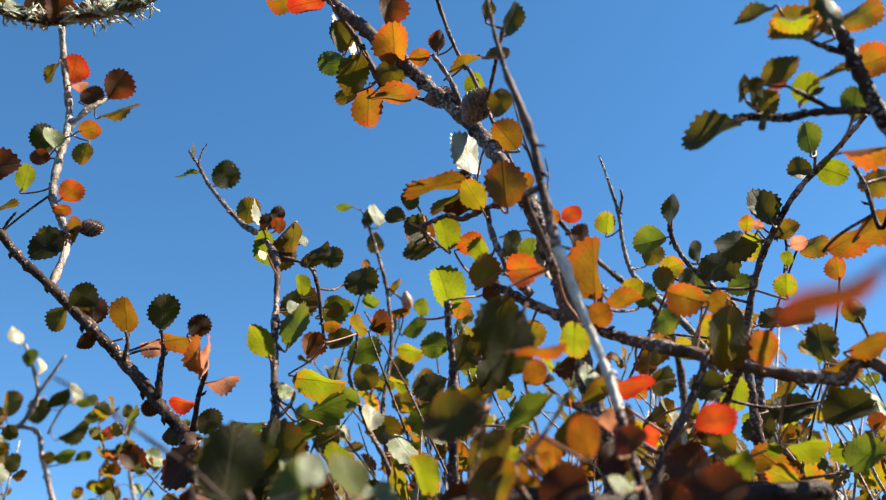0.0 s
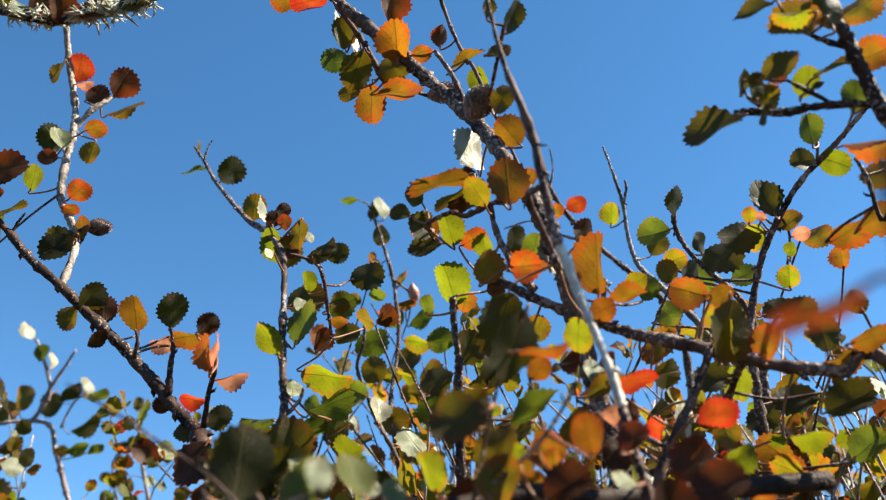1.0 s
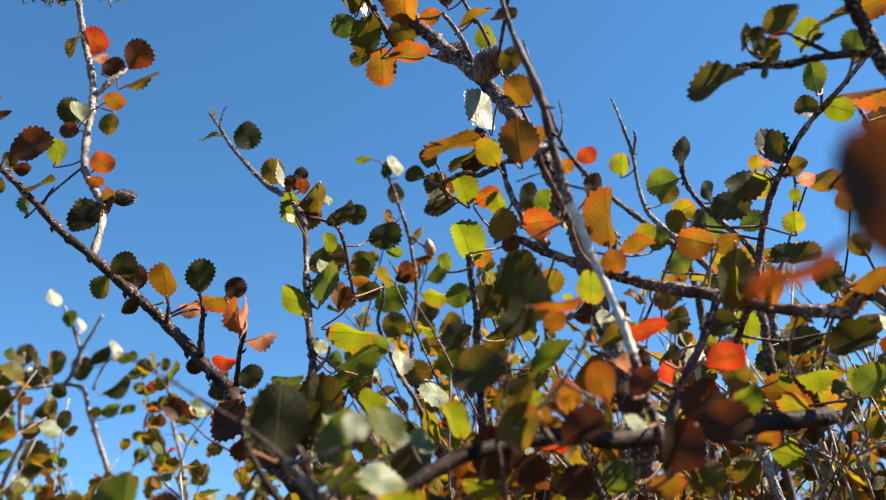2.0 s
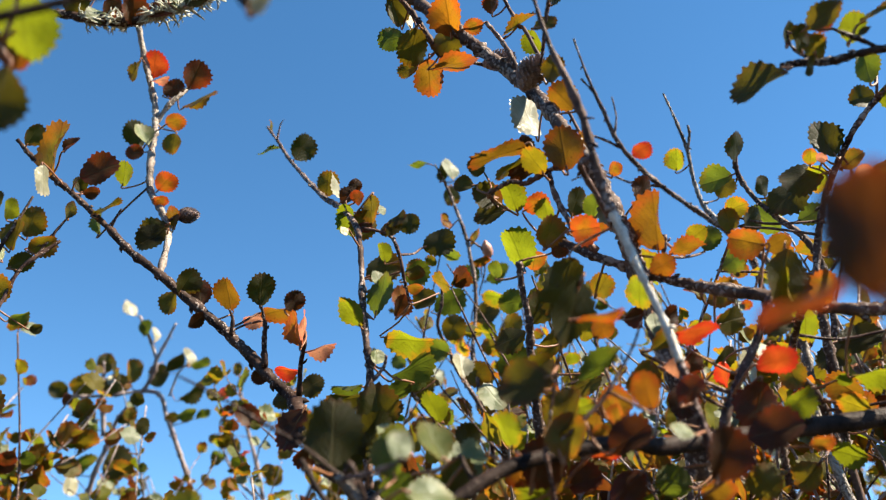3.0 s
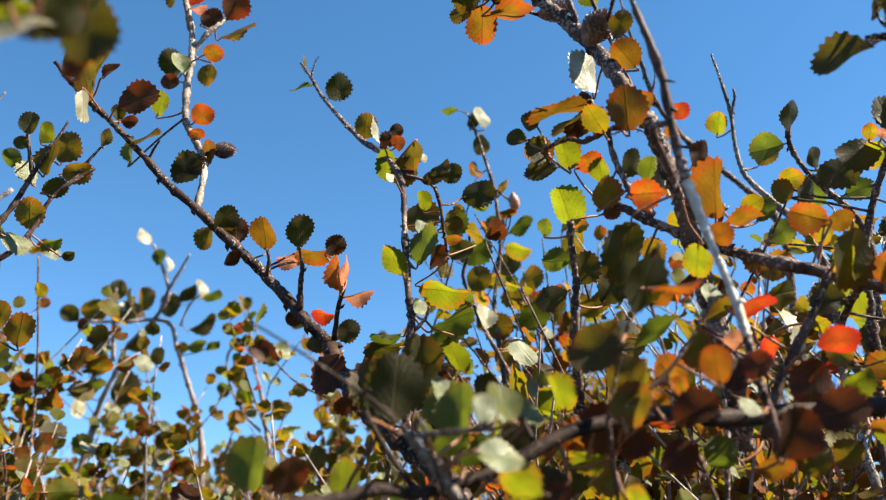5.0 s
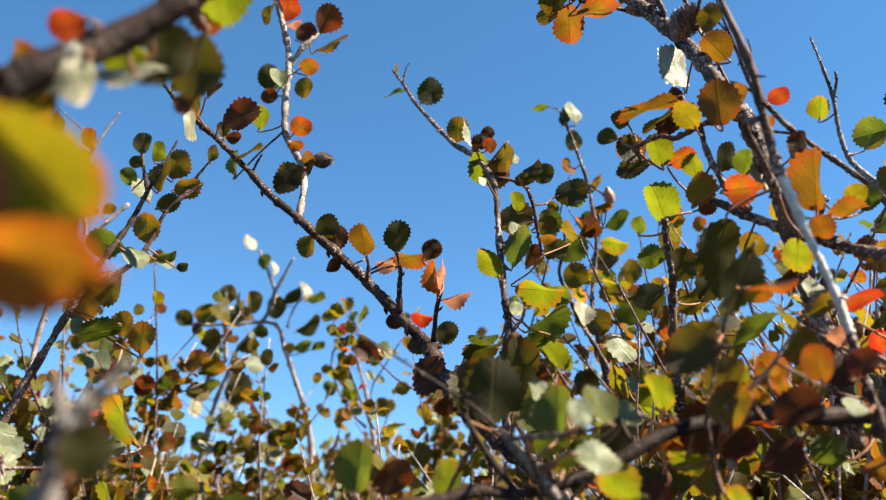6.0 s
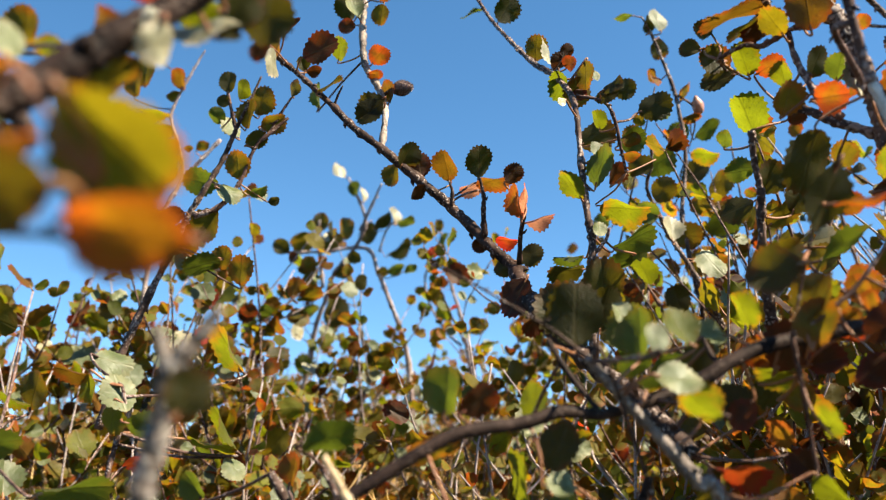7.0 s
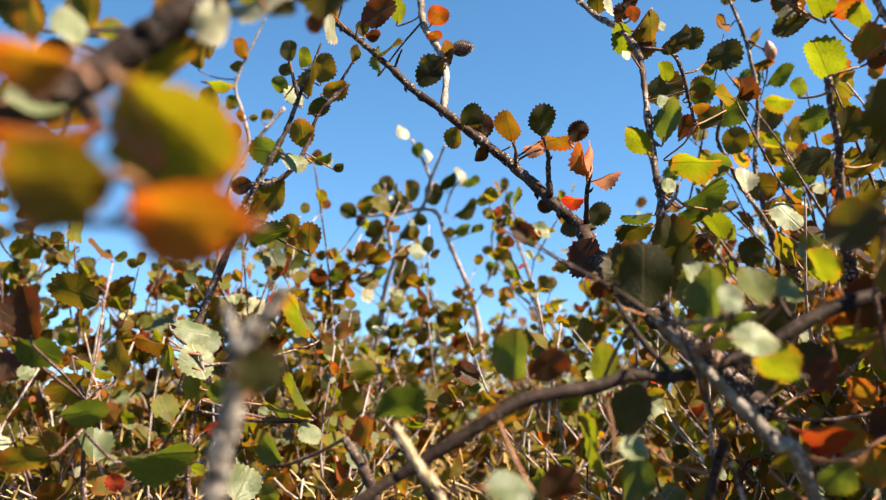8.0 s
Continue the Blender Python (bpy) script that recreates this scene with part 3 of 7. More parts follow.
leaf(shrub, "orange", (-0.1307, 0.2566, 0.4811), 0.0081, (0.97, -0.19, 0.15), (0.06, -0.40, -0.91))
leaf(shrub, "dark_green", (-0.1497, 0.2615, 0.4807), 0.0105, (-0.15, -0.71, 0.69), (0.63, -0.61, -0.49))
leaf(shrub, "pale", (-0.1440, 0.2560, 0.4762), 0.0087, (-0.39, -0.46, 0.80), (0.85, -0.51, 0.12))
leaf(shrub, "brown", (-0.1489, 0.2606, 0.4712), 0.0067, (-0.97, -0.23, -0.05), (0.23, -0.95, -0.21))
leaf(shrub, "olive", (-0.1386, 0.2721, 0.4801), 0.0082, (-0.28, 0.26, -0.93), (-0.01, -0.96, -0.26))
leaf(shrub, "rust", (-0.1307, 0.2533, 0.4523), 0.0088, (0.79, -0.37, 0.49), (0.12, -0.69, -0.71))
leaf(shrub, "rust", (-0.1303, 0.2502, 0.4429), 0.0055, (0.82, 0.57, -0.00), (0.28, -0.41, -0.87))
leaf(shrub, "orange", (-0.1243, 0.2488, 0.4348), 0.0087, (0.23, -0.60, 0.76), (-0.57, -0.72, -0.39))
leaf(shrub, "dark_green", (-0.1300, 0.2460, 0.4280), 0.0111, (-0.85, -0.04, -0.52), (0.01, -1.00, 0.05))
leaf(shrub, "olive", (-0.1514, 0.2600, 0.5095), 0.0090, (-0.33, 0.29, -0.90), (-0.59, -0.80, -0.04))
leaf(shrub, "salmon", (-0.1407, 0.2601, 0.5048), 0.0066, (0.93, 0.12, 0.34), (0.30, 0.24, -0.92))
leaf(shrub, "olive", (-0.1678, 0.2368, 0.5291), 0.0106, (-0.72, -0.51, -0.46), (0.51, 0.06, -0.86))
leaf(shrub, "brown", (-0.1561, 0.2424, 0.5295), 0.0092, (0.59, -0.29, 0.75), (0.72, -0.23, -0.65))
leaf(shrub, "brown", (-0.1445, 0.2398, 0.5242), 0.0116, (0.19, -0.71, 0.68), (0.68, -0.40, -0.61))
leaf(shrub, "brown", (-0.1325, 0.2399, 0.5233), 0.0109, (0.91, -0.04, 0.42), (-0.06, -1.00, 0.04))
leaf(shrub, "dark_green", (-0.1162, 0.2350, 0.5217), 0.0091, (0.79, 0.08, 0.61), (0.17, -0.98, -0.09))
leaf(shrub, "pale", (-0.1596, 0.2388, 0.5230), 0.0083, (-0.53, -0.74, -0.42), (0.75, -0.64, 0.18))
leaf(shrub, "pale", (-0.1252, 0.2392, 0.5245), 0.0082, (0.54, 0.68, 0.50), (0.69, -0.69, 0.20))
cone(shrub, (-0.1194, 0.2495, 0.4355), 0.0088, 0.0061, (1.00, 0.00, -0.00))
lichen(shrub, (-0.1628, 0.2201, 0.5105), 0.0081)
lichen(shrub, (-0.1565, 0.2213, 0.5095), 0.0094)
lichen(shrub, (-0.1482, 0.2231, 0.5075), 0.0094)
lichen(shrub, (-0.1394, 0.2245, 0.5068), 0.0107)
lichen(shrub, (-0.1296, 0.2244, 0.5067), 0.0106)
lichen(shrub, (-0.1206, 0.2226, 0.5071), 0.0097)
lichen(shrub, (-0.1114, 0.2207, 0.5079), 0.0092)

shrub = branch("slender dwarf birch twig with shade-dark and pale green leaves")
stem(shrub, [(-0.1158, 0.3206, 0.5144, 0.00053), (-0.1085, 0.3154, 0.5026, 0.00069), (-0.1012, 0.3106, 0.4899, 0.00084), (-0.0862, 0.2887, 0.4668, 0.00093), (-0.0723, 0.2657, 0.4458, 0.00098), (-0.0622, 0.2496, 0.4333, 0.00105), (-0.0531, 0.2343, 0.4191, 0.00098), (-0.0489, 0.2234, 0.4074, 0.00092), (-0.0473, 0.2191, 0.3938, 0.00088), (-0.0452, 0.2113, 0.3806, 0.00094), (-0.0442, 0.2106, 0.3708, 0.00102), (-0.0424, 0.2077, 0.3609, 0.00109), (-0.0431, 0.2073, 0.3507, 0.00116), (-0.0432, 0.2066, 0.3409, 0.00123), (-0.0427, 0.2070, 0.3292, 0.00128)])
stem(shrub, [(-0.1090, 0.3152, 0.5030, 0.00052), (-0.1065, 0.3120, 0.5093, 0.00035), (-0.1045, 0.3109, 0.5115, 0.00017)])
stem(shrub, [(-0.0437, 0.2077, 0.3565, 0.00069), (-0.0388, 0.2074, 0.3615, 0.00049), (-0.0374, 0.2058, 0.3647, 0.00040)])
stem(shrub, [(-0.0508, 0.2351, 0.4175, 0.00061), (-0.0424, 0.2364, 0.4150, 0.00061), (-0.0394, 0.2390, 0.4099, 0.00061), (-0.0381, 0.2438, 0.4004, 0.00049), (-0.0372, 0.2474, 0.3933, 0.00037)])
leaf(shrub, "green", (-0.1142, 0.3183, 0.4996), 0.0102, (-0.88, -0.16, -0.44), (0.34, 0.44, -0.83))
leaf(shrub, "dark_green", (-0.0945, 0.3090, 0.4945), 0.0125, (0.56, -0.07, 0.82), (0.60, -0.64, -0.47))
leaf(shrub, "olive", (-0.0724, 0.2714, 0.4549), 0.0097, (0.18, -0.44, 0.88), (0.23, -0.85, -0.47))
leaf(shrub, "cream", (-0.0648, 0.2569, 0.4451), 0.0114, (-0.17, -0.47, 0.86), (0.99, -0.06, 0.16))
leaf(shrub, "brown", (-0.0584, 0.2497, 0.4371), 0.0073, (0.85, -0.05, 0.52), (-0.12, -0.99, 0.09))
leaf(shrub, "lime", (-0.0573, 0.2442, 0.4249), 0.0112, (0.04, 0.57, -0.82), (-0.68, -0.59, -0.44))
leaf(shrub, "olive", (-0.0478, 0.2370, 0.4249), 0.0091, (-0.11, 0.16, -0.98), (-0.53, -0.85, -0.08))
leaf(shrub, "dark_green", (-0.0387, 0.2327, 0.4190), 0.0072, (0.88, -0.22, 0.41), (-0.41, -0.78, 0.47))
leaf(shrub, "cream", (-0.0509, 0.2117, 0.4063), 0.0032, (-0.37, -0.75, -0.55), (0.79, -0.56, 0.22))
leaf(shrub, "brown", (-0.0501, 0.2376, 0.4192), 0.0048, (0.99, 0.08, -0.15), (0.10, -0.98, 0.17))
leaf(shrub, "dark_green", (-0.0468, 0.2506, 0.4092), 0.0123, (0.86, 0.02, 0.52), (-0.03, -1.00, 0.09))
leaf(shrub, "green", (-0.0402, 0.2135, 0.3860), 0.0124, (0.29, -0.05, 0.96), (-0.62, -0.77, 0.14))
leaf(shrub, "pale", (-0.0415, 0.2160, 0.3911), 0.0060, (-0.37, -0.09, 0.93), (0.66, -0.72, 0.20))
leaf(shrub, "yellow_green", (-0.0477, 0.2063, 0.3786), 0.0097, (-0.45, -0.44, 0.78), (-0.46, -0.63, -0.63))
leaf(shrub, "brown", (-0.0419, 0.2568, 0.3968), 0.0082, (0.43, -0.37, 0.82), (0.63, -0.53, -0.57))
leaf(shrub, "yellow_green", (-0.0384, 0.2527, 0.3827), 0.0154, (0.97, 0.17, -0.17), (-0.11, -0.33, -0.94))
leaf(shrub, "green", (-0.0325, 0.2227, 0.3654), 0.0129, (0.87, 0.14, 0.48), (0.49, -0.39, -0.78))
leaf(shrub, "green", (-0.0373, 0.2179, 0.3568), 0.0093, (-0.87, -0.12, -0.48), (0.48, -0.42, -0.77))
leaf(shrub, "green", (-0.0514, 0.2171, 0.3596), 0.0085, (-0.94, -0.34, -0.02), (0.04, -0.06, -1.00))
leaf(shrub, "dark_green", (-0.0508, 0.2099, 0.3542), 0.0103, (-0.91, -0.40, -0.11), (0.25, -0.32, -0.92))
leaf(shrub, "pale", (-0.0405, 0.2070, 0.3651), 0.0049, (0.04, 0.32, 0.95), (0.70, -0.68, 0.20))
leaf(shrub, "dark_green", (-0.0469, 0.2092, 0.3455), 0.0082, (-0.90, 0.05, -0.42), (-0.14, -0.97, 0.17))
leaf(shrub, "dark_green", (-0.0378, 0.2108, 0.3501), 0.0085, (0.84, -0.04, 0.54), (-0.18, -0.96, 0.21))
leaf(shrub, "dark_green", (-0.0411, 0.2355, 0.4175), 0.0078, (0.85, -0.10, 0.51), (-0.28, -0.91, 0.29))
leaf(shrub, "dark_green", (-0.0353, 0.2387, 0.4194), 0.0073, (0.87, 0.20, 0.45), (0.33, -0.92, -0.22))
leaf(shrub, "green", (-0.0354, 0.2518, 0.4067), 0.0095, (0.89, 0.05, 0.45), (0.37, -0.64, -0.67))
leaf(shrub, "orange", (-0.0352, 0.2468, 0.3993), 0.0059, (0.98, 0.22, 0.00), (0.07, -0.30, -0.95))
leaf(shrub, "dark_green", (-0.0334, 0.2564, 0.3976), 0.0084, (-0.92, 0.09, -0.38), (-0.17, -0.96, 0.20))
leaf(shrub, "olive", (-0.0509, 0.2400, 0.4205), 0.0102, (0.03, 0.60, -0.80), (0.60, -0.65, -0.47))
leaf(shrub, "yellow_green", (-0.0455, 0.2450, 0.4123), 0.0066, (-0.05, -0.56, 0.83), (-0.50, -0.70, -0.50))
leaf(shrub, "brown", (-0.0560, 0.2480, 0.4402), 0.0054, (0.53, -0.11, 0.84), (0.60, -0.65, -0.47))
leaf(shrub, "brown", (-0.0546, 0.2470, 0.4350), 0.0057, (0.68, -0.68, 0.28), (-0.50, -0.70, -0.50))
leaf(shrub, "brown", (-0.0503, 0.2440, 0.4296), 0.0048, (0.72, 0.17, 0.68), (0.60, -0.65, -0.47))
leaf(shrub, "pale", (-0.0461, 0.2430, 0.4278), 0.0048, (0.13, 0.49, 0.86), (0.62, -0.72, 0.32))
leaf(shrub, "olive", (-0.0351, 0.2500, 0.4069), 0.0078, (0.78, 0.32, 0.54), (0.60, -0.65, -0.47))
leaf(shrub, "dark_green", (-0.1160, 0.3270, 0.5181), 0.0074, (-0.14, -0.16, 0.98), (-0.87, -0.46, -0.20))
leaf(shrub, "dark_green", (-0.0275, 0.2565, 0.4196), 0.0112, (0.94, 0.02, 0.35), (-0.01, -1.00, 0.06))

shrub = branch("thin reddish dwarf birch twig with small leaves and a bud")
stem(shrub, [(-0.0425, 0.3797, 0.5171, 0.00040), (-0.0396, 0.3827, 0.5111, 0.00080), (-0.0369, 0.3860, 0.5047, 0.00080), (-0.0332, 0.3843, 0.4924, 0.00078), (-0.0291, 0.3836, 0.4779, 0.00097), (-0.0266, 0.3834, 0.4626, 0.00095), (-0.0250, 0.3830, 0.4476, 0.00094), (-0.0260, 0.3836, 0.4308, 0.00091), (-0.0283, 0.3839, 0.4144, 0.00108), (-0.0266, 0.3851, 0.3962, 0.00106), (-0.0236, 0.3871, 0.3765, 0.00121), (-0.0224, 0.3962, 0.3585, 0.00121), (-0.0330, 0.4428, 0.2517, 0.00129), (-0.0237, 0.4621, 0.1401, 0.00138), (0.0018, 0.4744, 0.0187, 0.00146), (0.0003, 0.5028, -0.1269, 0.00158), (-0.0068, 0.5131, -0.1656, 0.00160)])
stem(shrub, [(-0.0286, 0.3848, 0.4753, 0.00058), (-0.0216, 0.3874, 0.4704, 0.00058), (-0.0196, 0.3892, 0.4665, 0.00038)])
stem(shrub, [(-0.0372, 0.3398, 0.4384, 0.00067), (-0.0379, 0.3454, 0.4276, 0.00067), (-0.0409, 0.3503, 0.4178, 0.00084), (-0.0372, 0.3552, 0.4082, 0.00084), (-0.0334, 0.3601, 0.3984, 0.00099), (-0.0247, 0.3601, 0.3826, 0.00098), (-0.0169, 0.3604, 0.3664, 0.00112), (-0.0104, 0.3677, 0.3518, 0.00128)])
stem(shrub, [(-0.0545, 0.3488, 0.3893, 0.00064), (-0.0487, 0.3530, 0.3811, 0.00064), (-0.0418, 0.3577, 0.3717, 0.00080), (-0.0359, 0.3635, 0.3602, 0.00097)])
leaf(shrub, "green", (-0.0518, 0.3772, 0.5174), 0.0095, (-0.94, -0.32, -0.08), (0.06, 0.08, -1.00))
leaf(shrub, "dark_green", (-0.0399, 0.3846, 0.5152), 0.0089, (0.26, -0.53, 0.81), (0.68, -0.49, -0.54))
leaf(shrub, "pale", (-0.0352, 0.3816, 0.5150), 0.0115, (-0.23, -0.07, 0.97), (0.73, -0.67, 0.12))
leaf(shrub, "dark_green", (-0.0359, 0.3892, 0.5022), 0.0101, (-0.13, 0.36, -0.92), (0.50, -0.78, -0.37))
leaf(shrub, "orange", (-0.0213, 0.3901, 0.4638), 0.0095, (0.99, 0.05, 0.09), (0.09, -0.16, -0.98))
leaf(shrub, "orange", (-0.0391, 0.3875, 0.4877), 0.0077, (-0.40, -0.26, 0.88), (-0.68, -0.56, -0.47))
leaf(shrub, "olive", (-0.0236, 0.3864, 0.4766), 0.0112, (0.54, -0.26, 0.80), (-0.78, -0.52, 0.36))
leaf(shrub, "olive", (-0.0337, 0.3511, 0.4168), 0.0116, (0.50, -0.26, 0.83), (0.07, -0.94, -0.33))
leaf(shrub, "green", (-0.0355, 0.3590, 0.4322), 0.0160, (0.89, 0.05, 0.46), (0.39, -0.62, -0.68))
leaf(shrub, "green", (-0.0288, 0.3971, 0.4592), 0.0121, (0.93, 0.26, 0.27), (0.37, -0.64, -0.67))
leaf(shrub, "green", (-0.0149, 0.4203, 0.4681), 0.0139, (0.84, -0.02, 0.54), (0.50, -0.35, -0.79))
leaf(shrub, "cream", (-0.0313, 0.3493, 0.3982), 0.0109, (-0.08, 0.26, 0.96), (0.65, -0.72, 0.25))
leaf(shrub, "olive", (-0.0261, 0.3834, 0.4024), 0.0138, (0.98, 0.20, -0.10), (0.14, -0.91, -0.39))
leaf(shrub, "olive", (-0.0230, 0.3851, 0.3886), 0.0136, (-0.38, 0.11, -0.92), (-0.39, -0.92, 0.05))
leaf(shrub, "yellow_green", (-0.0432, 0.3418, 0.3791), 0.0135, (-0.45, -0.43, 0.79), (-0.47, -0.63, -0.61))
leaf(shrub, "dark_green", (-0.0310, 0.3613, 0.3684), 0.0126, (-0.21, -0.12, 0.97), (0.17, -0.98, -0.09))
leaf(shrub, "green", (-0.0143, 0.3709, 0.3929), 0.0114, (0.84, 0.01, 0.54), (0.52, -0.26, -0.81))
leaf(shrub, "green", (-0.0087, 0.3858, 0.4090), 0.0168, (0.78, -0.17, 0.61), (0.34, -0.69, -0.64))
leaf(shrub, "orange", (-0.0113, 0.3730, 0.3884), 0.0076, (0.97, 0.20, -0.11), (-0.01, -0.47, -0.88))
leaf(shrub, "pale", (-0.0053, 0.3559, 0.3673), 0.0149, (-0.28, 0.22, 0.93), (0.51, -0.79, 0.34))
leaf(shrub, "green", (-0.0411, 0.3471, 0.4060), 0.0108, (-0.87, -0.36, 0.34), (0.15, -0.85, -0.51))
leaf(shrub, "olive", (-0.0489, 0.3502, 0.3897), 0.0102, (-0.91, -0.09, -0.40), (0.32, -0.77, -0.55))
leaf(shrub, "dark_green", (-0.0227, 0.4242, 0.4450), 0.0148, (0.88, -0.09, 0.47), (-0.24, -0.94, 0.25))
leaf(shrub, "olive", (-0.0108, 0.4252, 0.4390), 0.0148, (0.55, -0.18, 0.82), (-0.45, -0.88, 0.11))
leaf(shrub, "yellow_green", (-0.0165, 0.4111, 0.4509), 0.0136, (0.96, 0.19, -0.20), (-0.12, -0.37, -0.92))
bud(shrub, (-0.0182, 0.3880, 0.4694), 0.0095, 0.0057, (-0.17, -0.44, 0.88))

shrub = branch("rough brown dwarf birch stem with orange and olive leaves and cones")
stem(shrub, [(-0.0411, 0.2041, 0.5012, 0.00155), (-0.0353, 0.2028, 0.4926, 0.00174), (-0.0298, 0.2010, 0.4851, 0.00171), (-0.0234, 0.2011, 0.4783, 0.00190), (-0.0144, 0.2011, 0.4694, 0.00207), (-0.0074, 0.2018, 0.4613, 0.00206), (-0.0006, 0.2005, 0.4529, 0.00202), (0.0059, 0.1990, 0.4446, 0.00217), (0.0113, 0.1950, 0.4349, 0.00210), (0.0146, 0.1890, 0.4245, 0.00202), (0.0178, 0.1858, 0.4153, 0.00213), (0.0212, 0.1855, 0.4092, 0.00209), (0.0245, 0.1871, 0.4018, 0.00225), (0.0271, 0.1885, 0.3945, 0.00223), (0.0295, 0.1890, 0.3869, 0.00235), (0.0309, 0.1900, 0.3782, 0.00249), (0.0336, 0.1931, 0.3676, 0.00248), (0.0367, 0.1944, 0.3541, 0.00258), (0.0397, 0.1965, 0.3387, 0.00266), (0.0422, 0.2024, 0.3271, 0.00283)])
stem(shrub, [(-0.0349, 0.2036, 0.4910, 0.00097), (-0.0283, 0.2054, 0.4809, 0.00096), (-0.0237, 0.2070, 0.4732, 0.00095), (-0.0198, 0.2106, 0.4661, 0.00095), (-0.0166, 0.2110, 0.4653, 0.00076)])
stem(shrub, [(-0.0031, 0.1948, 0.4641, 0.00075), (0.0011, 0.1967, 0.4582, 0.00074), (0.0040, 0.1977, 0.4517, 0.00092), (0.0051, 0.1991, 0.4467, 0.00092)])
stem(shrub, [(-0.0024, 0.2209, 0.5123, 0.00068), (-0.0006, 0.2235, 0.5070, 0.00068), (0.0023, 0.2232, 0.4965, 0.00067), (0.0070, 0.2241, 0.4837, 0.00066), (0.0122, 0.2203, 0.4690, 0.00063), (0.0401, 0.2140, 0.3658, 0.00068), (0.0318, 0.2136, 0.2580, 0.00072), (0.0158, 0.2433, 0.1407, 0.00077), (0.0378, 0.2829, 0.0000, 0.00082), (0.0484, 0.2894, -0.0375, 0.00084)])
stem(shrub, [(0.0132, 0.1597, 0.4337, 0.00024), (0.0146, 0.1566, 0.4398, 0.00047), (0.0138, 0.1579, 0.4374, 0.00047), (0.0130, 0.1643, 0.4357, 0.00048), (0.0121, 0.1708, 0.4339, 0.00049), (0.0109, 0.1775, 0.4318, 0.00051)])
stem(shrub, [(0.0204, 0.1852, 0.4099, 0.00074), (0.0152, 0.1845, 0.4069, 0.00074), (0.0112, 0.1848, 0.4063, 0.00074), (0.0051, 0.1861, 0.4037, 0.00074), (0.0008, 0.1857, 0.4044, 0.00059), (-0.0058, 0.1914, 0.4042, 0.00046)])
stem(shrub, [(0.0112, 0.1850, 0.4059, 0.00074), (0.0121, 0.1851, 0.3991, 0.00073), (0.0148, 0.1861, 0.3925, 0.00086), (0.0179, 0.1841, 0.3854, 0.00098), (0.0213, 0.1857, 0.3823, 0.00098)])
stem(shrub, [(0.0012, 0.1955, 0.3852, 0.00089), (0.0015, 0.1994, 0.3775, 0.00089), (0.0026, 0.2032, 0.3698, 0.00104), (0.0021, 0.2071, 0.3621, 0.00119), (0.0025, 0.2130, 0.3505, 0.00133), (0.0032, 0.2195, 0.3377, 0.00149)])
leaf(shrub, "amber", (-0.0147, 0.1972, 0.4704), 0.0121, (-0.03, -0.58, 0.82), (-0.39, -0.74, -0.54))
leaf(shrub, "orange", (-0.0069, 0.1942, 0.4631), 0.0060, (0.96, -0.25, 0.14), (0.05, -0.36, -0.93))
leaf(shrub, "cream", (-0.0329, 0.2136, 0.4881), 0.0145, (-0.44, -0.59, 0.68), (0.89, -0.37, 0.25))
leaf(shrub, "dark_green", (-0.0332, 0.2084, 0.4832), 0.0098, (-0.19, -0.74, 0.64), (0.66, -0.58, -0.48))
leaf(shrub, "green", (-0.0352, 0.2078, 0.4716), 0.0083, (-1.00, 0.03, -0.05), (-0.02, -0.95, -0.32))
leaf(shrub, "olive", (-0.0278, 0.2073, 0.4668), 0.0116, (-0.36, 0.54, -0.76), (0.43, -0.63, -0.65))
leaf(shrub, "olive", (-0.0308, 0.2149, 0.4639), 0.0067, (-0.92, 0.21, -0.32), (-0.19, -0.98, -0.11))
leaf(shrub, "orange", (-0.0239, 0.2183, 0.4620), 0.0120, (-0.08, 0.63, -0.77), (-0.37, -0.74, -0.56))
leaf(shrub, "orange", (-0.0142, 0.2107, 0.4611), 0.0144, (1.00, -0.04, 0.06), (0.07, 0.18, -0.98))
leaf(shrub, "olive", (-0.0165, 0.2074, 0.4686), 0.0111, (-0.93, 0.22, -0.29), (-0.20, -0.97, -0.10))
leaf(shrub, "brown", (-0.0016, 0.2225, 0.4934), 0.0073, (0.03, -0.73, 0.68), (0.64, -0.51, -0.57))
leaf(shrub, "olive", (0.0074, 0.2250, 0.4845), 0.0131, (0.84, -0.37, 0.40), (0.52, 0.33, -0.78))
leaf(shrub, "yellow_green", (0.0115, 0.2289, 0.4798), 0.0081, (-0.40, -0.42, 0.81), (-0.51, -0.63, -0.58))
leaf(shrub, "red", (-0.0426, 0.1976, 0.4865), 0.0113, (-0.99, 0.13, -0.10), (0.10, -0.05, -0.99))
leaf(shrub, "orange", (-0.0525, 0.2082, 0.4971), 0.0102, (-0.97, -0.22, -0.10), (0.04, 0.26, -0.96))
leaf(shrub, "brown", (-0.0167, 0.2023, 0.4893), 0.0106, (0.11, -0.51, 0.85), (0.55, -0.69, -0.48))
leaf(shrub, "olive", (0.0147, 0.1746, 0.4314), 0.0071, (0.46, -0.49, 0.74), (0.45, -0.59, -0.67))
leaf(shrub, "orange", (0.0170, 0.1881, 0.4307), 0.0088, (-0.63, -0.36, 0.69), (-0.28, -0.72, -0.63))
leaf(shrub, "cream", (0.0068, 0.1993, 0.4326), 0.0130, (-0.32, -0.36, 0.88), (0.71, -0.70, -0.03))
leaf(shrub, "orange", (0.0151, 0.1761, 0.4080), 0.0109, (-0.09, -0.37, 0.93), (0.10, -0.93, -0.36))
leaf(shrub, "orange", (-0.0023, 0.1808, 0.4098), 0.0150, (-0.94, -0.03, -0.33), (0.32, 0.18, -0.93))
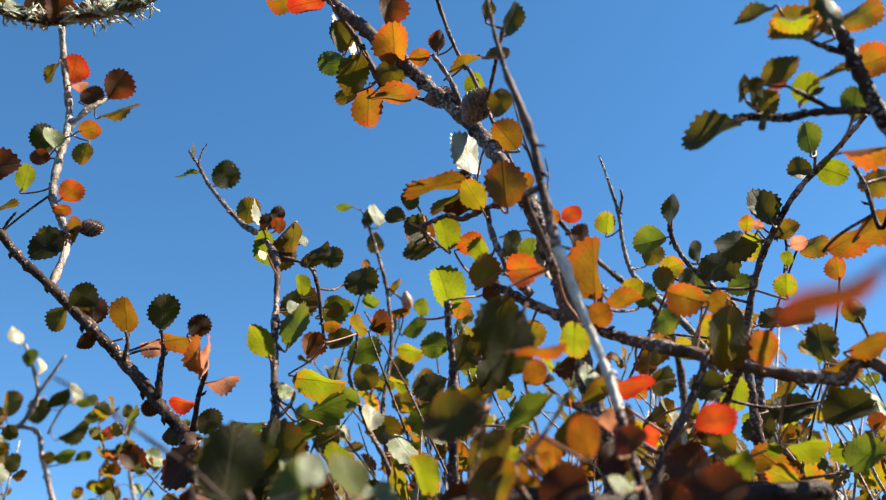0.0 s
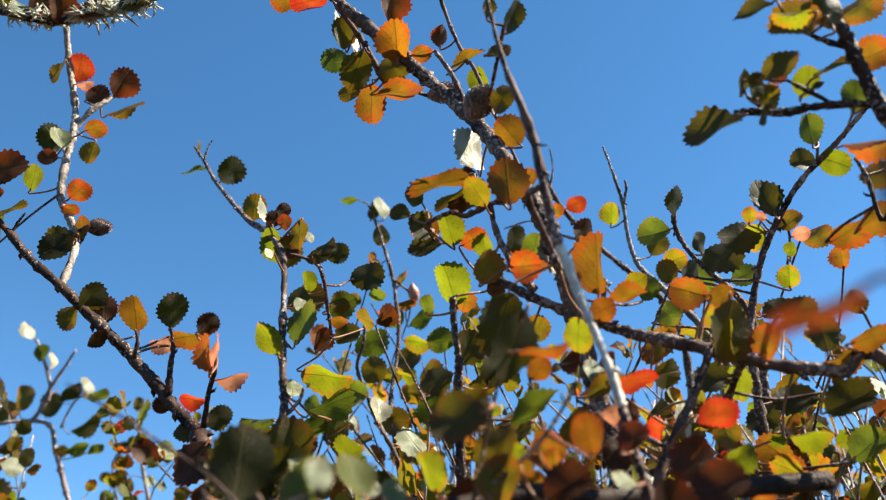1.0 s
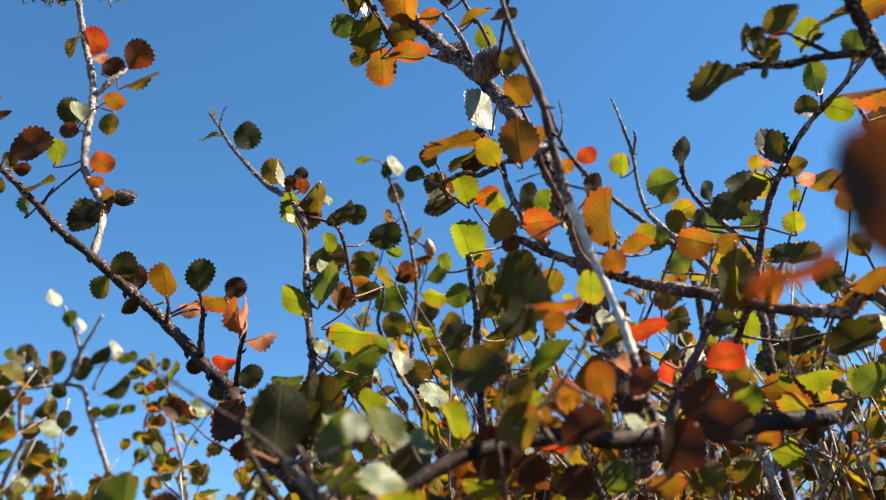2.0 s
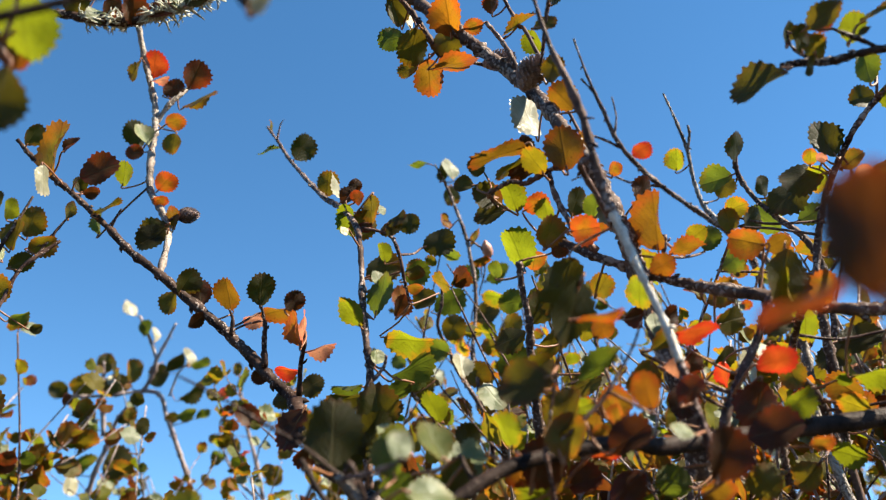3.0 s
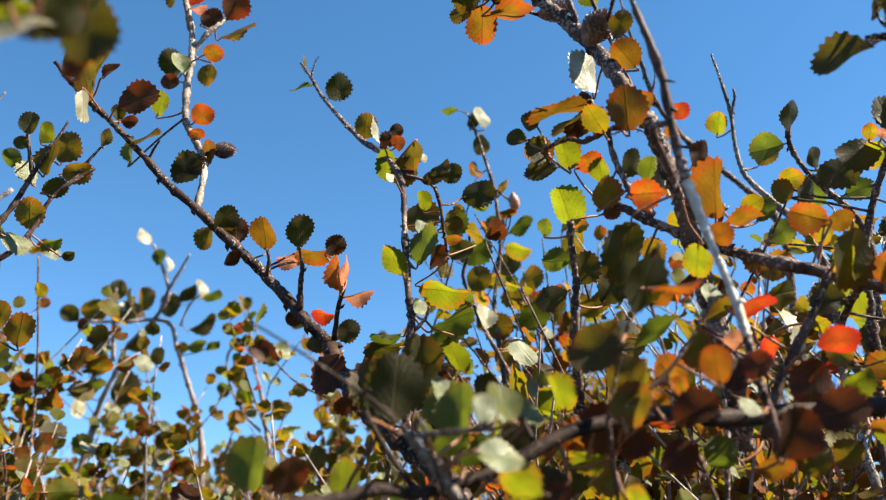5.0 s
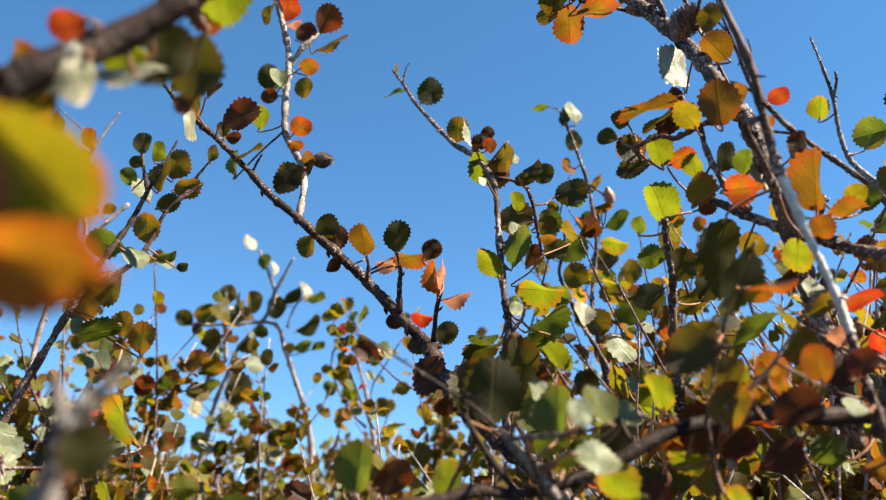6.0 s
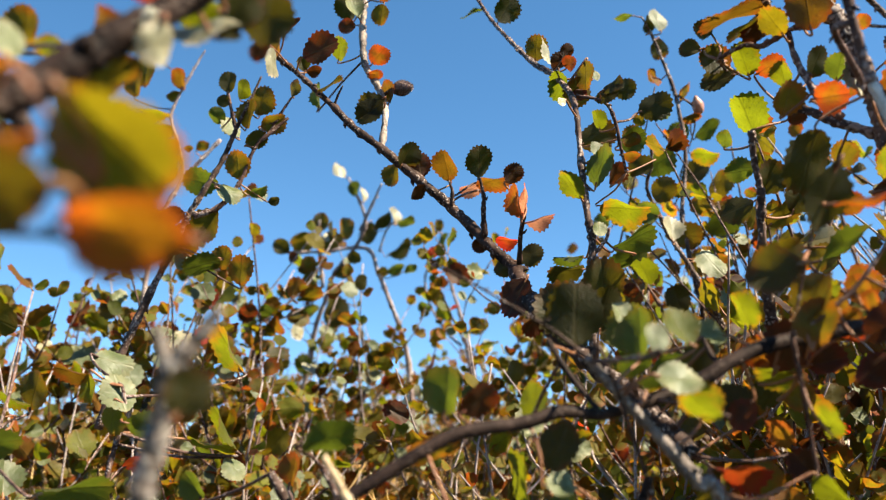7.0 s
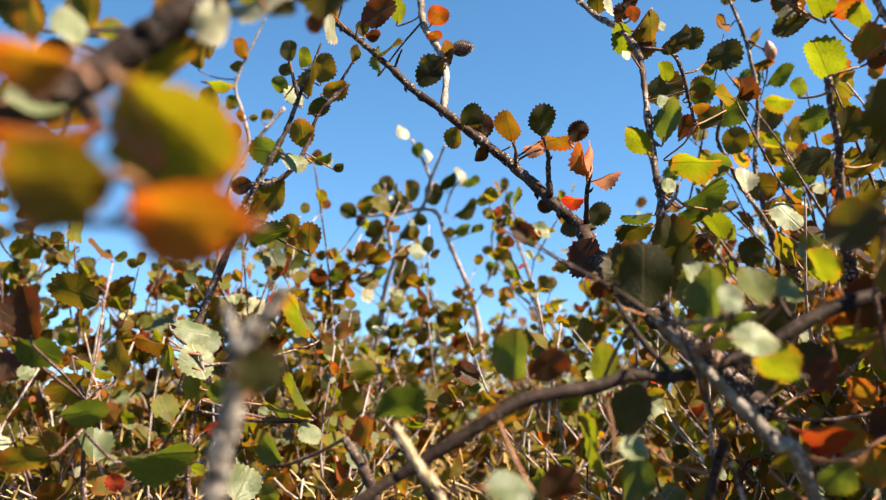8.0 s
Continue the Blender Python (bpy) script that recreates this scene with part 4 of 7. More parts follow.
leaf(shrub, "gold", (0.0074, 0.1781, 0.4062), 0.0080, (-0.51, -0.45, 0.73), (-0.41, -0.62, -0.67))
leaf(shrub, "orange", (0.0223, 0.1938, 0.4184), 0.0067, (0.34, -0.66, 0.67), (-0.69, -0.66, -0.29))
leaf(shrub, "olive", (0.0009, 0.1928, 0.4126), 0.0103, (-0.81, 0.20, -0.54), (0.57, 0.11, -0.81))
leaf(shrub, "dark_green", (0.0166, 0.1548, 0.4414), 0.0079, (0.35, -0.52, 0.78), (0.72, -0.39, -0.58))
leaf(shrub, "dark_green", (0.0132, 0.1591, 0.4341), 0.0059, (0.97, -0.24, 0.12), (-0.26, -0.93, 0.27))
leaf(shrub, "dark_green", (0.0104, 0.1530, 0.4428), 0.0049, (-0.00, -0.76, 0.65), (0.71, -0.46, -0.53))
leaf(shrub, "dark_green", (-0.0076, 0.2004, 0.4087), 0.0079, (-0.77, -0.64, -0.01), (0.58, -0.68, -0.44))
leaf(shrub, "orange", (-0.0068, 0.2107, 0.4127), 0.0088, (-0.76, -0.32, 0.57), (-0.22, -0.69, -0.69))
leaf(shrub, "yellow_green", (0.0005, 0.1971, 0.4058), 0.0090, (-0.23, -0.55, 0.80), (-0.51, -0.63, -0.58))
leaf(shrub, "rust", (0.0073, 0.2013, 0.4048), 0.0078, (0.81, -0.52, 0.28), (-0.03, -0.50, -0.86))
leaf(shrub, "dark_green", (-0.0065, 0.2031, 0.4032), 0.0089, (-0.97, 0.23, -0.13), (-0.26, -0.93, 0.27))
leaf(shrub, "lime", (0.0005, 0.2076, 0.3943), 0.0118, (-0.26, -0.56, 0.79), (-0.48, -0.63, -0.61))
leaf(shrub, "olive", (0.0098, 0.1866, 0.3896), 0.0083, (0.36, -0.45, 0.82), (0.33, -0.76, -0.56))
leaf(shrub, "brown", (0.0046, 0.1935, 0.4113), 0.0087, (-0.91, 0.26, -0.31), (-0.35, -0.89, 0.28))
leaf(shrub, "dark_green", (-0.0130, 0.1990, 0.4113), 0.0055, (-1.00, 0.05, 0.09), (-0.04, -0.99, 0.09))
leaf(shrub, "orange", (0.0199, 0.1810, 0.3862), 0.0088, (1.00, 0.01, 0.10), (0.10, -0.08, -0.99))
leaf(shrub, "cream", (0.0267, 0.1930, 0.3951), 0.0125, (-0.39, -0.28, 0.87), (0.88, -0.40, 0.27))
leaf(shrub, "salmon", (0.0340, 0.1931, 0.3916), 0.0125, (0.31, -0.38, 0.87), (-0.89, -0.45, 0.12))
leaf(shrub, "orange", (0.0367, 0.1842, 0.3892), 0.0145, (0.01, -0.33, 0.94), (-0.90, -0.42, -0.14))
leaf(shrub, "dark_green", (0.0186, 0.2028, 0.4050), 0.0081, (0.38, -0.30, 0.87), (0.62, -0.62, -0.48))
leaf(shrub, "yellow_green", (0.0097, 0.1950, 0.3994), 0.0066, (-0.21, -0.47, 0.86), (-0.62, -0.61, -0.49))
leaf(shrub, "dark_green", (0.0053, 0.2108, 0.3770), 0.0093, (0.42, -0.12, 0.90), (0.45, -0.83, -0.32))
leaf(shrub, "green", (-0.0023, 0.2195, 0.3819), 0.0077, (-0.96, -0.21, -0.18), (0.28, -0.77, -0.58))
leaf(shrub, "olive", (0.0083, 0.2155, 0.3676), 0.0091, (0.80, -0.07, 0.60), (0.46, -0.56, -0.68))
leaf(shrub, "dark_green", (-0.0039, 0.2245, 0.3721), 0.0094, (-0.94, 0.11, -0.33), (-0.19, -0.96, 0.22))
leaf(shrub, "brown", (0.0051, 0.1900, 0.4173), 0.0061, (-0.08, -0.63, 0.77), (0.60, -0.65, -0.47))
leaf(shrub, "green", (0.0236, 0.2000, 0.4017), 0.0071, (0.22, -0.67, 0.71), (-0.50, -0.70, -0.50))
leaf(shrub, "rust", (0.0184, 0.1737, 0.3836), 0.0079, (0.85, -0.51, -0.14), (-0.50, -0.70, -0.50))
leaf(shrub, "brown", (0.0371, 0.2000, 0.4055), 0.0079, (0.57, -0.07, 0.82), (0.60, -0.65, -0.47))
leaf(shrub, "green", (-0.0053, 0.2000, 0.3853), 0.0047, (0.10, -0.62, 0.77), (-0.50, -0.70, -0.50))
leaf(shrub, "orange", (0.0313, 0.2100, 0.4178), 0.0045, (0.36, -0.70, 0.62), (-0.50, -0.70, -0.50))
leaf(shrub, "dark_green", (-0.0094, 0.2000, 0.4173), 0.0057, (-0.66, -0.73, 0.17), (0.60, -0.65, -0.47))
leaf(shrub, "brown", (0.0126, 0.2000, 0.3900), 0.0064, (0.78, 0.34, 0.52), (0.60, -0.65, -0.47))
leaf(shrub, "olive", (0.0229, 0.2000, 0.3782), 0.0072, (0.47, -0.71, 0.52), (-0.50, -0.70, -0.50))
cone(shrub, (0.0086, 0.1773, 0.4322), 0.0100, 0.0082, (0.58, -0.37, 0.73))
cone(shrub, (-0.0006, 0.2167, 0.4651), 0.0108, 0.0072, (0.99, -0.08, 0.15))

shrub = branch("bare dwarf birch stem with grey peeling bark, its sunlit stretch painted pale")
stem(shrub, [(0.0086, 0.1297, 0.4265, 0.00033), (0.0101, 0.1329, 0.4203, 0.00042), (0.0115, 0.1340, 0.4137, 0.00049), (0.0132, 0.1350, 0.4073, 0.00065), (0.0159, 0.1364, 0.4000, 0.00080), (0.0179, 0.1378, 0.3928, 0.00087), (0.0191, 0.1396, 0.3848, 0.00094), (0.0208, 0.1420, 0.3774, 0.00101), (0.0217, 0.1428, 0.3735, 0.00098)])
# the stretch in sun, its light put into the bark colour
stem(shrub, [(0.0217, 0.1428, 0.3735, 0.00098), (0.0232, 0.1437, 0.3697, 0.00092), (0.0259, 0.1446, 0.3608, 0.00083), (0.0285, 0.1450, 0.3530, 0.00081), (0.0304, 0.1452, 0.3456, 0.00087), (0.0312, 0.1455, 0.3421, 0.00089)], SUNLIT_BARK)
stem(shrub, [(0.0312, 0.1455, 0.3421, 0.00089), (0.0322, 0.1461, 0.3367, 0.00092), (0.0340, 0.1465, 0.3289, 0.00103), (0.0360, 0.1475, 0.3198, 0.00108)])
stem(shrub, [(0.0191, 0.1396, 0.3848, 0.00071), (0.0170, 0.1492, 0.3879, 0.00067), (0.0211, 0.1574, 0.3830, 0.00077), (0.0247, 0.1651, 0.3787, 0.00088)])
stem(shrub, [(0.0174, 0.1375, 0.3933, 0.00040), (0.0199, 0.1360, 0.3919, 0.00016)])

shrub = branch("thick dark dwarf birch branch with mixed autumn leaves")
stem(shrub, [(0.0083, 0.2020, 0.3945, 0.00099), (0.0140, 0.1984, 0.3904, 0.00110), (0.0209, 0.1955, 0.3851, 0.00121), (0.0305, 0.1947, 0.3801, 0.00133), (0.0383, 0.1923, 0.3758, 0.00131), (0.0468, 0.1889, 0.3716, 0.00140), (0.0586, 0.1844, 0.3670, 0.00148), (0.0664, 0.1818, 0.3634, 0.00145), (0.0751, 0.1789, 0.3603, 0.00154), (0.0858, 0.1757, 0.3578, 0.00161), (0.0979, 0.1715, 0.3549, 0.00169), (0.1433, 0.1672, 0.2768, 0.00180), (0.1550, 0.1756, 0.1952, 0.00192), (0.1618, 0.2041, 0.1065, 0.00205), (0.1897, 0.2314, 0.0000, 0.00221), (0.1976, 0.2344, -0.0284, 0.00224)])
stem(shrub, [(0.0383, 0.1923, 0.3758, 0.00086), (0.0383, 0.1897, 0.3810, 0.00072), (0.0390, 0.1872, 0.3860, 0.00058)])
stem(shrub, [(0.0606, 0.1827, 0.3660, 0.00094), (0.0558, 0.1823, 0.3558, 0.00091), (0.0500, 0.1813, 0.3466, 0.00102), (0.0456, 0.1796, 0.3389, 0.00112), (0.0414, 0.1798, 0.3274, 0.00120)])
stem(shrub, [(0.0677, 0.1820, 0.3630, 0.00080), (0.0692, 0.1962, 0.3615, 0.00085), (0.0704, 0.2104, 0.3555, 0.00104), (0.0768, 0.2150, 0.3465, 0.00119), (0.0811, 0.2215, 0.3337, 0.00119)])
leaf(shrub, "gold", (0.0496, 0.2000, 0.3905), 0.0061, (0.66, -0.69, 0.30), (-0.50, -0.70, -0.50))
leaf(shrub, "olive", (0.0544, 0.2000, 0.3657), 0.0088, (0.80, 0.49, 0.34), (0.60, -0.65, -0.47))
leaf(shrub, "dark_green", (0.0524, 0.2050, 0.3571), 0.0073, (0.71, 0.15, 0.69), (0.60, -0.65, -0.47))
leaf(shrub, "yellow_green", (0.0790, 0.2000, 0.3484), 0.0038, (0.82, -0.57, -0.01), (-0.50, -0.70, -0.50))
leaf(shrub, "gold", (0.0796, 0.2000, 0.3421), 0.0073, (-0.83, 0.24, 0.50), (-0.50, -0.70, -0.50))
leaf(shrub, "brown", (0.0289, 0.1900, 0.3657), 0.0059, (0.80, 0.48, 0.36), (0.60, -0.65, -0.47))
leaf(shrub, "gold", (0.0652, 0.2150, 0.4042), 0.0067, (0.81, -0.59, 0.02), (-0.50, -0.70, -0.50))
leaf(shrub, "dark_green", (0.0703, 0.2200, 0.4018), 0.0086, (0.79, 0.37, 0.49), (0.60, -0.65, -0.47))
leaf(shrub, "gold", (0.0888, 0.2150, 0.4183), 0.0048, (0.01, -0.59, 0.81), (-0.50, -0.70, -0.50))
leaf(shrub, "salmon", (0.1026, 0.2150, 0.4118), 0.0048, (0.81, -0.59, 0.02), (-0.50, -0.70, -0.50))
leaf(shrub, "rust", (0.0368, 0.1837, 0.3764), 0.0065, (0.74, -0.65, 0.17), (-0.50, -0.70, -0.50))
leaf(shrub, "brown", (0.0365, 0.1850, 0.3634), 0.0064, (0.69, 0.12, 0.71), (0.60, -0.65, -0.47))
leaf(shrub, "rust", (0.0192, 0.1681, 0.3569), 0.0058, (0.46, -0.71, 0.53), (-0.50, -0.70, -0.50))
leaf(shrub, "brown", (0.0393, 0.1800, 0.3505), 0.0064, (0.44, -0.23, 0.87), (0.60, -0.65, -0.47))
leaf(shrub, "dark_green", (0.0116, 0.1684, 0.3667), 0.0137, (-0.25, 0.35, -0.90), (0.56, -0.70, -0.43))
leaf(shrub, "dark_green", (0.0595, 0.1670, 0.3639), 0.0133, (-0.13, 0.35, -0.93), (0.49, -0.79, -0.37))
leaf(shrub, "yellow_green", (0.0609, 0.1700, 0.3646), 0.0099, (0.18, 0.42, -0.89), (-0.97, -0.07, -0.23))
leaf(shrub, "yellow_green", (0.0293, 0.1765, 0.3672), 0.0083, (-0.09, 0.66, -0.74), (-0.70, -0.58, -0.43))
leaf(shrub, "orange", (0.0689, 0.1687, 0.3626), 0.0075, (0.18, -0.56, 0.81), (-0.81, -0.55, -0.20))
leaf(shrub, "orange", (0.0446, 0.1892, 0.3823), 0.0089, (0.95, -0.29, 0.14), (0.09, -0.19, -0.98))
leaf(shrub, "orange", (0.0569, 0.1811, 0.3799), 0.0085, (-0.95, -0.01, 0.31), (-0.22, -0.69, -0.69))
leaf(shrub, "orange", (0.0643, 0.1808, 0.3786), 0.0061, (0.81, -0.51, 0.28), (-0.11, -0.61, -0.78))
leaf(shrub, "green", (0.0542, 0.2066, 0.3918), 0.0068, (0.48, -0.34, 0.81), (0.13, -0.88, -0.45))
leaf(shrub, "olive", (0.0617, 0.2138, 0.3999), 0.0068, (-0.12, -0.20, 0.97), (-0.07, -0.98, -0.21))
leaf(shrub, "green", (0.0174, 0.1677, 0.3480), 0.0126, (0.86, -0.04, 0.51), (0.50, -0.17, -0.85))
leaf(shrub, "olive", (0.0343, 0.1774, 0.3554), 0.0102, (0.91, -0.08, 0.41), (0.39, -0.20, -0.90))
leaf(shrub, "red", (0.0407, 0.1745, 0.3563), 0.0096, (0.98, -0.13, 0.12), (0.09, -0.20, -0.97))
leaf(shrub, "red", (0.0532, 0.1603, 0.3446), 0.0079, (0.96, -0.25, 0.08), (-0.08, -0.58, -0.81))
leaf(shrub, "cream", (0.0552, 0.1912, 0.3510), 0.0107, (-0.10, -0.07, 0.99), (0.86, -0.50, 0.05))
leaf(shrub, "red", (0.0506, 0.2000, 0.3515), 0.0062, (-0.08, 0.47, -0.88), (-0.90, -0.42, -0.14))
leaf(shrub, "brown", (0.0502, 0.1708, 0.3370), 0.0105, (-0.21, 0.13, -0.97), (0.19, -0.97, -0.17))
leaf(shrub, "pale", (0.0328, 0.1819, 0.3602), 0.0065, (0.09, -0.25, -0.96), (0.43, -0.86, 0.27))
leaf(shrub, "salmon", (0.0334, 0.1649, 0.3455), 0.0055, (0.99, 0.10, -0.09), (-0.00, -0.64, -0.77))
leaf(shrub, "yellow_green", (0.0809, 0.1849, 0.3462), 0.0089, (0.95, -0.30, 0.00), (-0.09, -0.29, -0.95))
leaf(shrub, "orange", (0.0874, 0.1748, 0.3611), 0.0087, (0.84, -0.49, 0.23), (0.05, -0.36, -0.93))
leaf(shrub, "orange", (0.0905, 0.1670, 0.3628), 0.0087, (0.88, -0.43, 0.20), (0.06, -0.31, -0.95))
leaf(shrub, "dark_green", (0.0916, 0.1916, 0.3728), 0.0088, (-0.00, 0.05, 1.00), (-0.12, -0.99, 0.05))
leaf(shrub, "dark_green", (0.0882, 0.1783, 0.3520), 0.0105, (0.89, -0.33, 0.32), (-0.45, -0.79, 0.42))
leaf(shrub, "dark_green", (0.0855, 0.2010, 0.3586), 0.0101, (-0.92, 0.34, -0.20), (-0.40, -0.83, 0.38))
leaf(shrub, "dark_green", (0.0872, 0.2295, 0.3621), 0.0102, (-0.75, 0.11, -0.65), (-0.51, -0.72, 0.47))
leaf(shrub, "green", (0.1008, 0.2005, 0.3473), 0.0094, (0.68, -0.49, 0.55), (-0.68, -0.70, 0.22))
leaf(shrub, "yellow_green", (0.0775, 0.2156, 0.3675), 0.0099, (-0.04, 0.62, -0.78), (-0.81, -0.48, -0.34))
leaf(shrub, "dark_green", (0.0657, 0.2016, 0.3646), 0.0088, (-0.98, 0.20, 0.10), (-0.17, -0.96, 0.20))
leaf(shrub, "olive", (0.0534, 0.1966, 0.3718), 0.0088, (0.81, -0.55, 0.22), (-0.59, -0.78, 0.21))
leaf(shrub, "olive", (0.0271, 0.1765, 0.3467), 0.0085, (-0.64, 0.24, -0.73), (0.29, -0.80, -0.53))
leaf(shrub, "orange", (0.0201, 0.1688, 0.3402), 0.0073, (-0.23, -0.49, 0.84), (-0.39, -0.74, -0.54))
leaf(shrub, "brown", (0.0358, 0.1773, 0.3408), 0.0073, (0.25, -0.00, 0.97), (-0.01, -1.00, 0.00))
leaf(shrub, "olive", (0.0161, 0.2054, 0.3529), 0.0081, (-0.86, 0.37, -0.35), (-0.42, -0.90, 0.08))
leaf(shrub, "green", (0.0641, 0.2252, 0.3920), 0.0082, (0.76, -0.39, 0.52), (-0.50, -0.86, 0.08))
leaf(shrub, "dark_green", (0.0869, 0.1910, 0.3784), 0.0081, (0.89, -0.46, 0.05), (-0.43, -0.80, 0.41))
leaf(shrub, "yellow_green", (0.0931, 0.2072, 0.3950), 0.0063, (-0.10, -0.62, 0.78), (-0.52, -0.63, -0.57))
leaf(shrub, "olive", (0.1036, 0.1954, 0.3825), 0.0063, (-0.39, -0.17, 0.90), (-0.06, -0.97, -0.22))
leaf(shrub, "dark_green", (0.0128, 0.2135, 0.3717), 0.0093, (0.49, 0.01, 0.87), (0.16, -0.98, -0.07))
leaf(shrub, "olive", (0.0007, 0.1574, 0.3222), 0.0068, (0.57, -0.20, 0.80), (-0.49, -0.86, 0.13))
leaf(shrub, "olive", (0.0055, 0.1627, 0.3167), 0.0062, (0.96, 0.10, 0.26), (0.22, -0.86, -0.46))
leaf(shrub, "yellow_green", (0.0089, 0.1406, 0.3112), 0.0067, (-0.40, -0.09, 0.91), (-0.75, -0.54, -0.38))
leaf(shrub, "orange", (0.0021, 0.1816, 0.3091), 0.0076, (-0.64, 0.00, 0.77), (-0.52, -0.73, -0.43))
leaf(shrub, "brown", (0.0050, 0.1542, 0.3032), 0.0063, (-0.58, 0.17, 0.80), (-0.19, -0.98, 0.07))
leaf(shrub, "yellow_green", (0.0091, 0.1434, 0.2989), 0.0072, (0.74, -0.08, -0.67), (-0.55, -0.63, -0.54))
leaf(shrub, "olive", (-0.0020, 0.1618, 0.3001), 0.0074, (0.97, 0.16, -0.20), (0.09, -0.93, -0.34))
leaf(shrub, "brown", (-0.0051, 0.1449, 0.3121), 0.0062, (-0.53, -0.06, -0.84), (-0.38, -0.88, 0.30))
leaf(shrub, "brown", (0.0119, 0.1651, 0.3235), 0.0075, (0.93, -0.34, 0.16), (-0.38, -0.88, 0.30))
leaf(shrub, "olive", (0.0027, 0.1627, 0.2947), 0.0070, (-0.07, 0.05, 1.00), (-0.35, -0.93, 0.02))
leaf(shrub, "green", (-0.0042, 0.1325, 0.2956), 0.0061, (-0.71, 0.23, -0.66), (0.12, -0.89, -0.44))
leaf(shrub, "olive", (-0.0121, 0.1572, 0.2969), 0.0071, (0.83, -0.04, 0.56), (0.36, -0.72, -0.59))
leaf(shrub, "rust", (-0.0015, 0.1582, 0.3249), 0.0069, (0.03, 0.31, -0.95), (-0.36, -0.88, -0.30))
leaf(shrub, "orange", (0.0080, 0.2030, 0.3272), 0.0085, (0.90, -0.40, 0.18), (-0.12, -0.62, -0.78))
leaf(shrub, "brown", (0.0201, 0.1644, 0.3216), 0.0082, (-0.77, 0.12, -0.63), (-0.39, -0.86, 0.31))
leaf(shrub, "green", (0.0310, 0.1764, 0.3234), 0.0075, (-0.95, -0.02, 0.31), (-0.07, -0.96, -0.27))
leaf(shrub, "orange", (0.0359, 0.1524, 0.3188), 0.0068, (0.90, -0.40, 0.20), (-0.08, -0.57, -0.82))
leaf(shrub, "olive", (0.0491, 0.1721, 0.3219), 0.0077, (-0.35, -0.22, 0.91), (-0.03, -0.97, -0.24))
leaf(shrub, "olive", (0.0668, 0.2023, 0.3257), 0.0076, (-0.63, 0.27, -0.73), (-0.58, -0.79, 0.20))
leaf(shrub, "yellow_green", (0.0769, 0.2016, 0.3304), 0.0077, (0.85, -0.31, -0.43), (-0.52, -0.63, -0.57))
leaf(shrub, "orange", (0.0913, 0.2242, 0.3451), 0.0094, (0.08, -0.45, 0.89), (-0.82, -0.54, -0.20))
leaf(shrub, "orange", (0.0860, 0.2218, 0.3512), 0.0096, (-0.72, 0.14, 0.67), (-0.56, -0.70, -0.45))
leaf(shrub, "orange", (0.0288, 0.1809, 0.3304), 0.0073, (-0.49, -0.02, 0.87), (-0.61, -0.70, -0.36))
leaf(shrub, "olive", (0.0677, 0.2022, 0.3510), 0.0077, (0.23, 0.27, -0.94), (0.00, -0.96, -0.27))

shrub = branch("dwarf birch twig with toothed green leaves at its tip")
stem(shrub, [(0.0744, 0.2361, 0.4377, 0.00032), (0.0738, 0.2399, 0.4303, 0.00079), (0.0756, 0.2425, 0.4250, 0.00079), (0.0787, 0.2409, 0.4172, 0.00078), (0.0826, 0.2387, 0.4104, 0.00092), (0.0897, 0.2377, 0.4013, 0.00105), (0.0931, 0.2377, 0.3902, 0.00103), (0.0937, 0.2405, 0.3735, 0.00115), (0.0926, 0.2431, 0.3574, 0.00127), (0.0933, 0.2527, 0.3384, 0.00127), (0.0991, 0.2667, 0.2639, 0.00135), (0.0749, 0.3058, 0.1861, 0.00144), (0.0743, 0.3459, 0.1015, 0.00154), (0.1100, 0.3570, 0.0000, 0.00165), (0.1180, 0.3534, -0.0271, 0.00168)])
stem(shrub, [(0.0647, 0.2925, 0.4931, 0.00041), (0.0694, 0.2984, 0.4814, 0.00061), (0.0729, 0.3037, 0.4708, 0.00082), (0.0738, 0.3058, 0.4585, 0.00081), (0.0761, 0.3073, 0.4475, 0.00100), (0.0801, 0.3038, 0.4383, 0.00118), (0.0898, 0.2958, 0.4217, 0.00131), (0.0961, 0.2888, 0.4032, 0.00143), (0.0976, 0.2857, 0.3771, 0.00153), (0.0965, 0.2831, 0.3498, 0.00146), (0.1018, 0.2768, 0.2907, 0.00155), (0.0815, 0.2911, 0.2290, 0.00166), (0.0742, 0.3179, 0.1620, 0.00177), (0.0995, 0.3318, 0.0816, 0.00190), (0.1069, 0.3307, 0.0601, 0.00193)], ASH_BARK)
stem(shrub, [(0.0729, 0.3037, 0.4708, 0.00061), (0.0742, 0.3005, 0.4772, 0.00061), (0.0736, 0.2989, 0.4804, 0.00041)], ASH_BARK)
leaf(shrub, "dark_green", (0.0739, 0.2354, 0.4349), 0.0094, (0.14, -0.57, 0.81), (0.65, -0.57, -0.51))
leaf(shrub, "green", (0.0675, 0.2440, 0.4272), 0.0101, (-0.89, 0.44, -0.07), (-0.44, -0.90, 0.03))
leaf(shrub, "red", (0.0639, 0.3639, 0.5060), 0.0098, (0.85, -0.47, 0.25), (-0.11, -0.61, -0.79))
leaf(shrub, "yellow_green", (0.0687, 0.3080, 0.4698), 0.0094, (0.04, -0.66, 0.75), (-0.58, -0.63, -0.52))
leaf(shrub, "olive", (0.0859, 0.3080, 0.4551), 0.0096, (0.52, -0.22, 0.82), (-0.05, -0.97, -0.23))
leaf(shrub, "dark_green", (0.0809, 0.2396, 0.4218), 0.0065, (-0.14, -0.53, 0.84), (0.55, -0.75, -0.38))
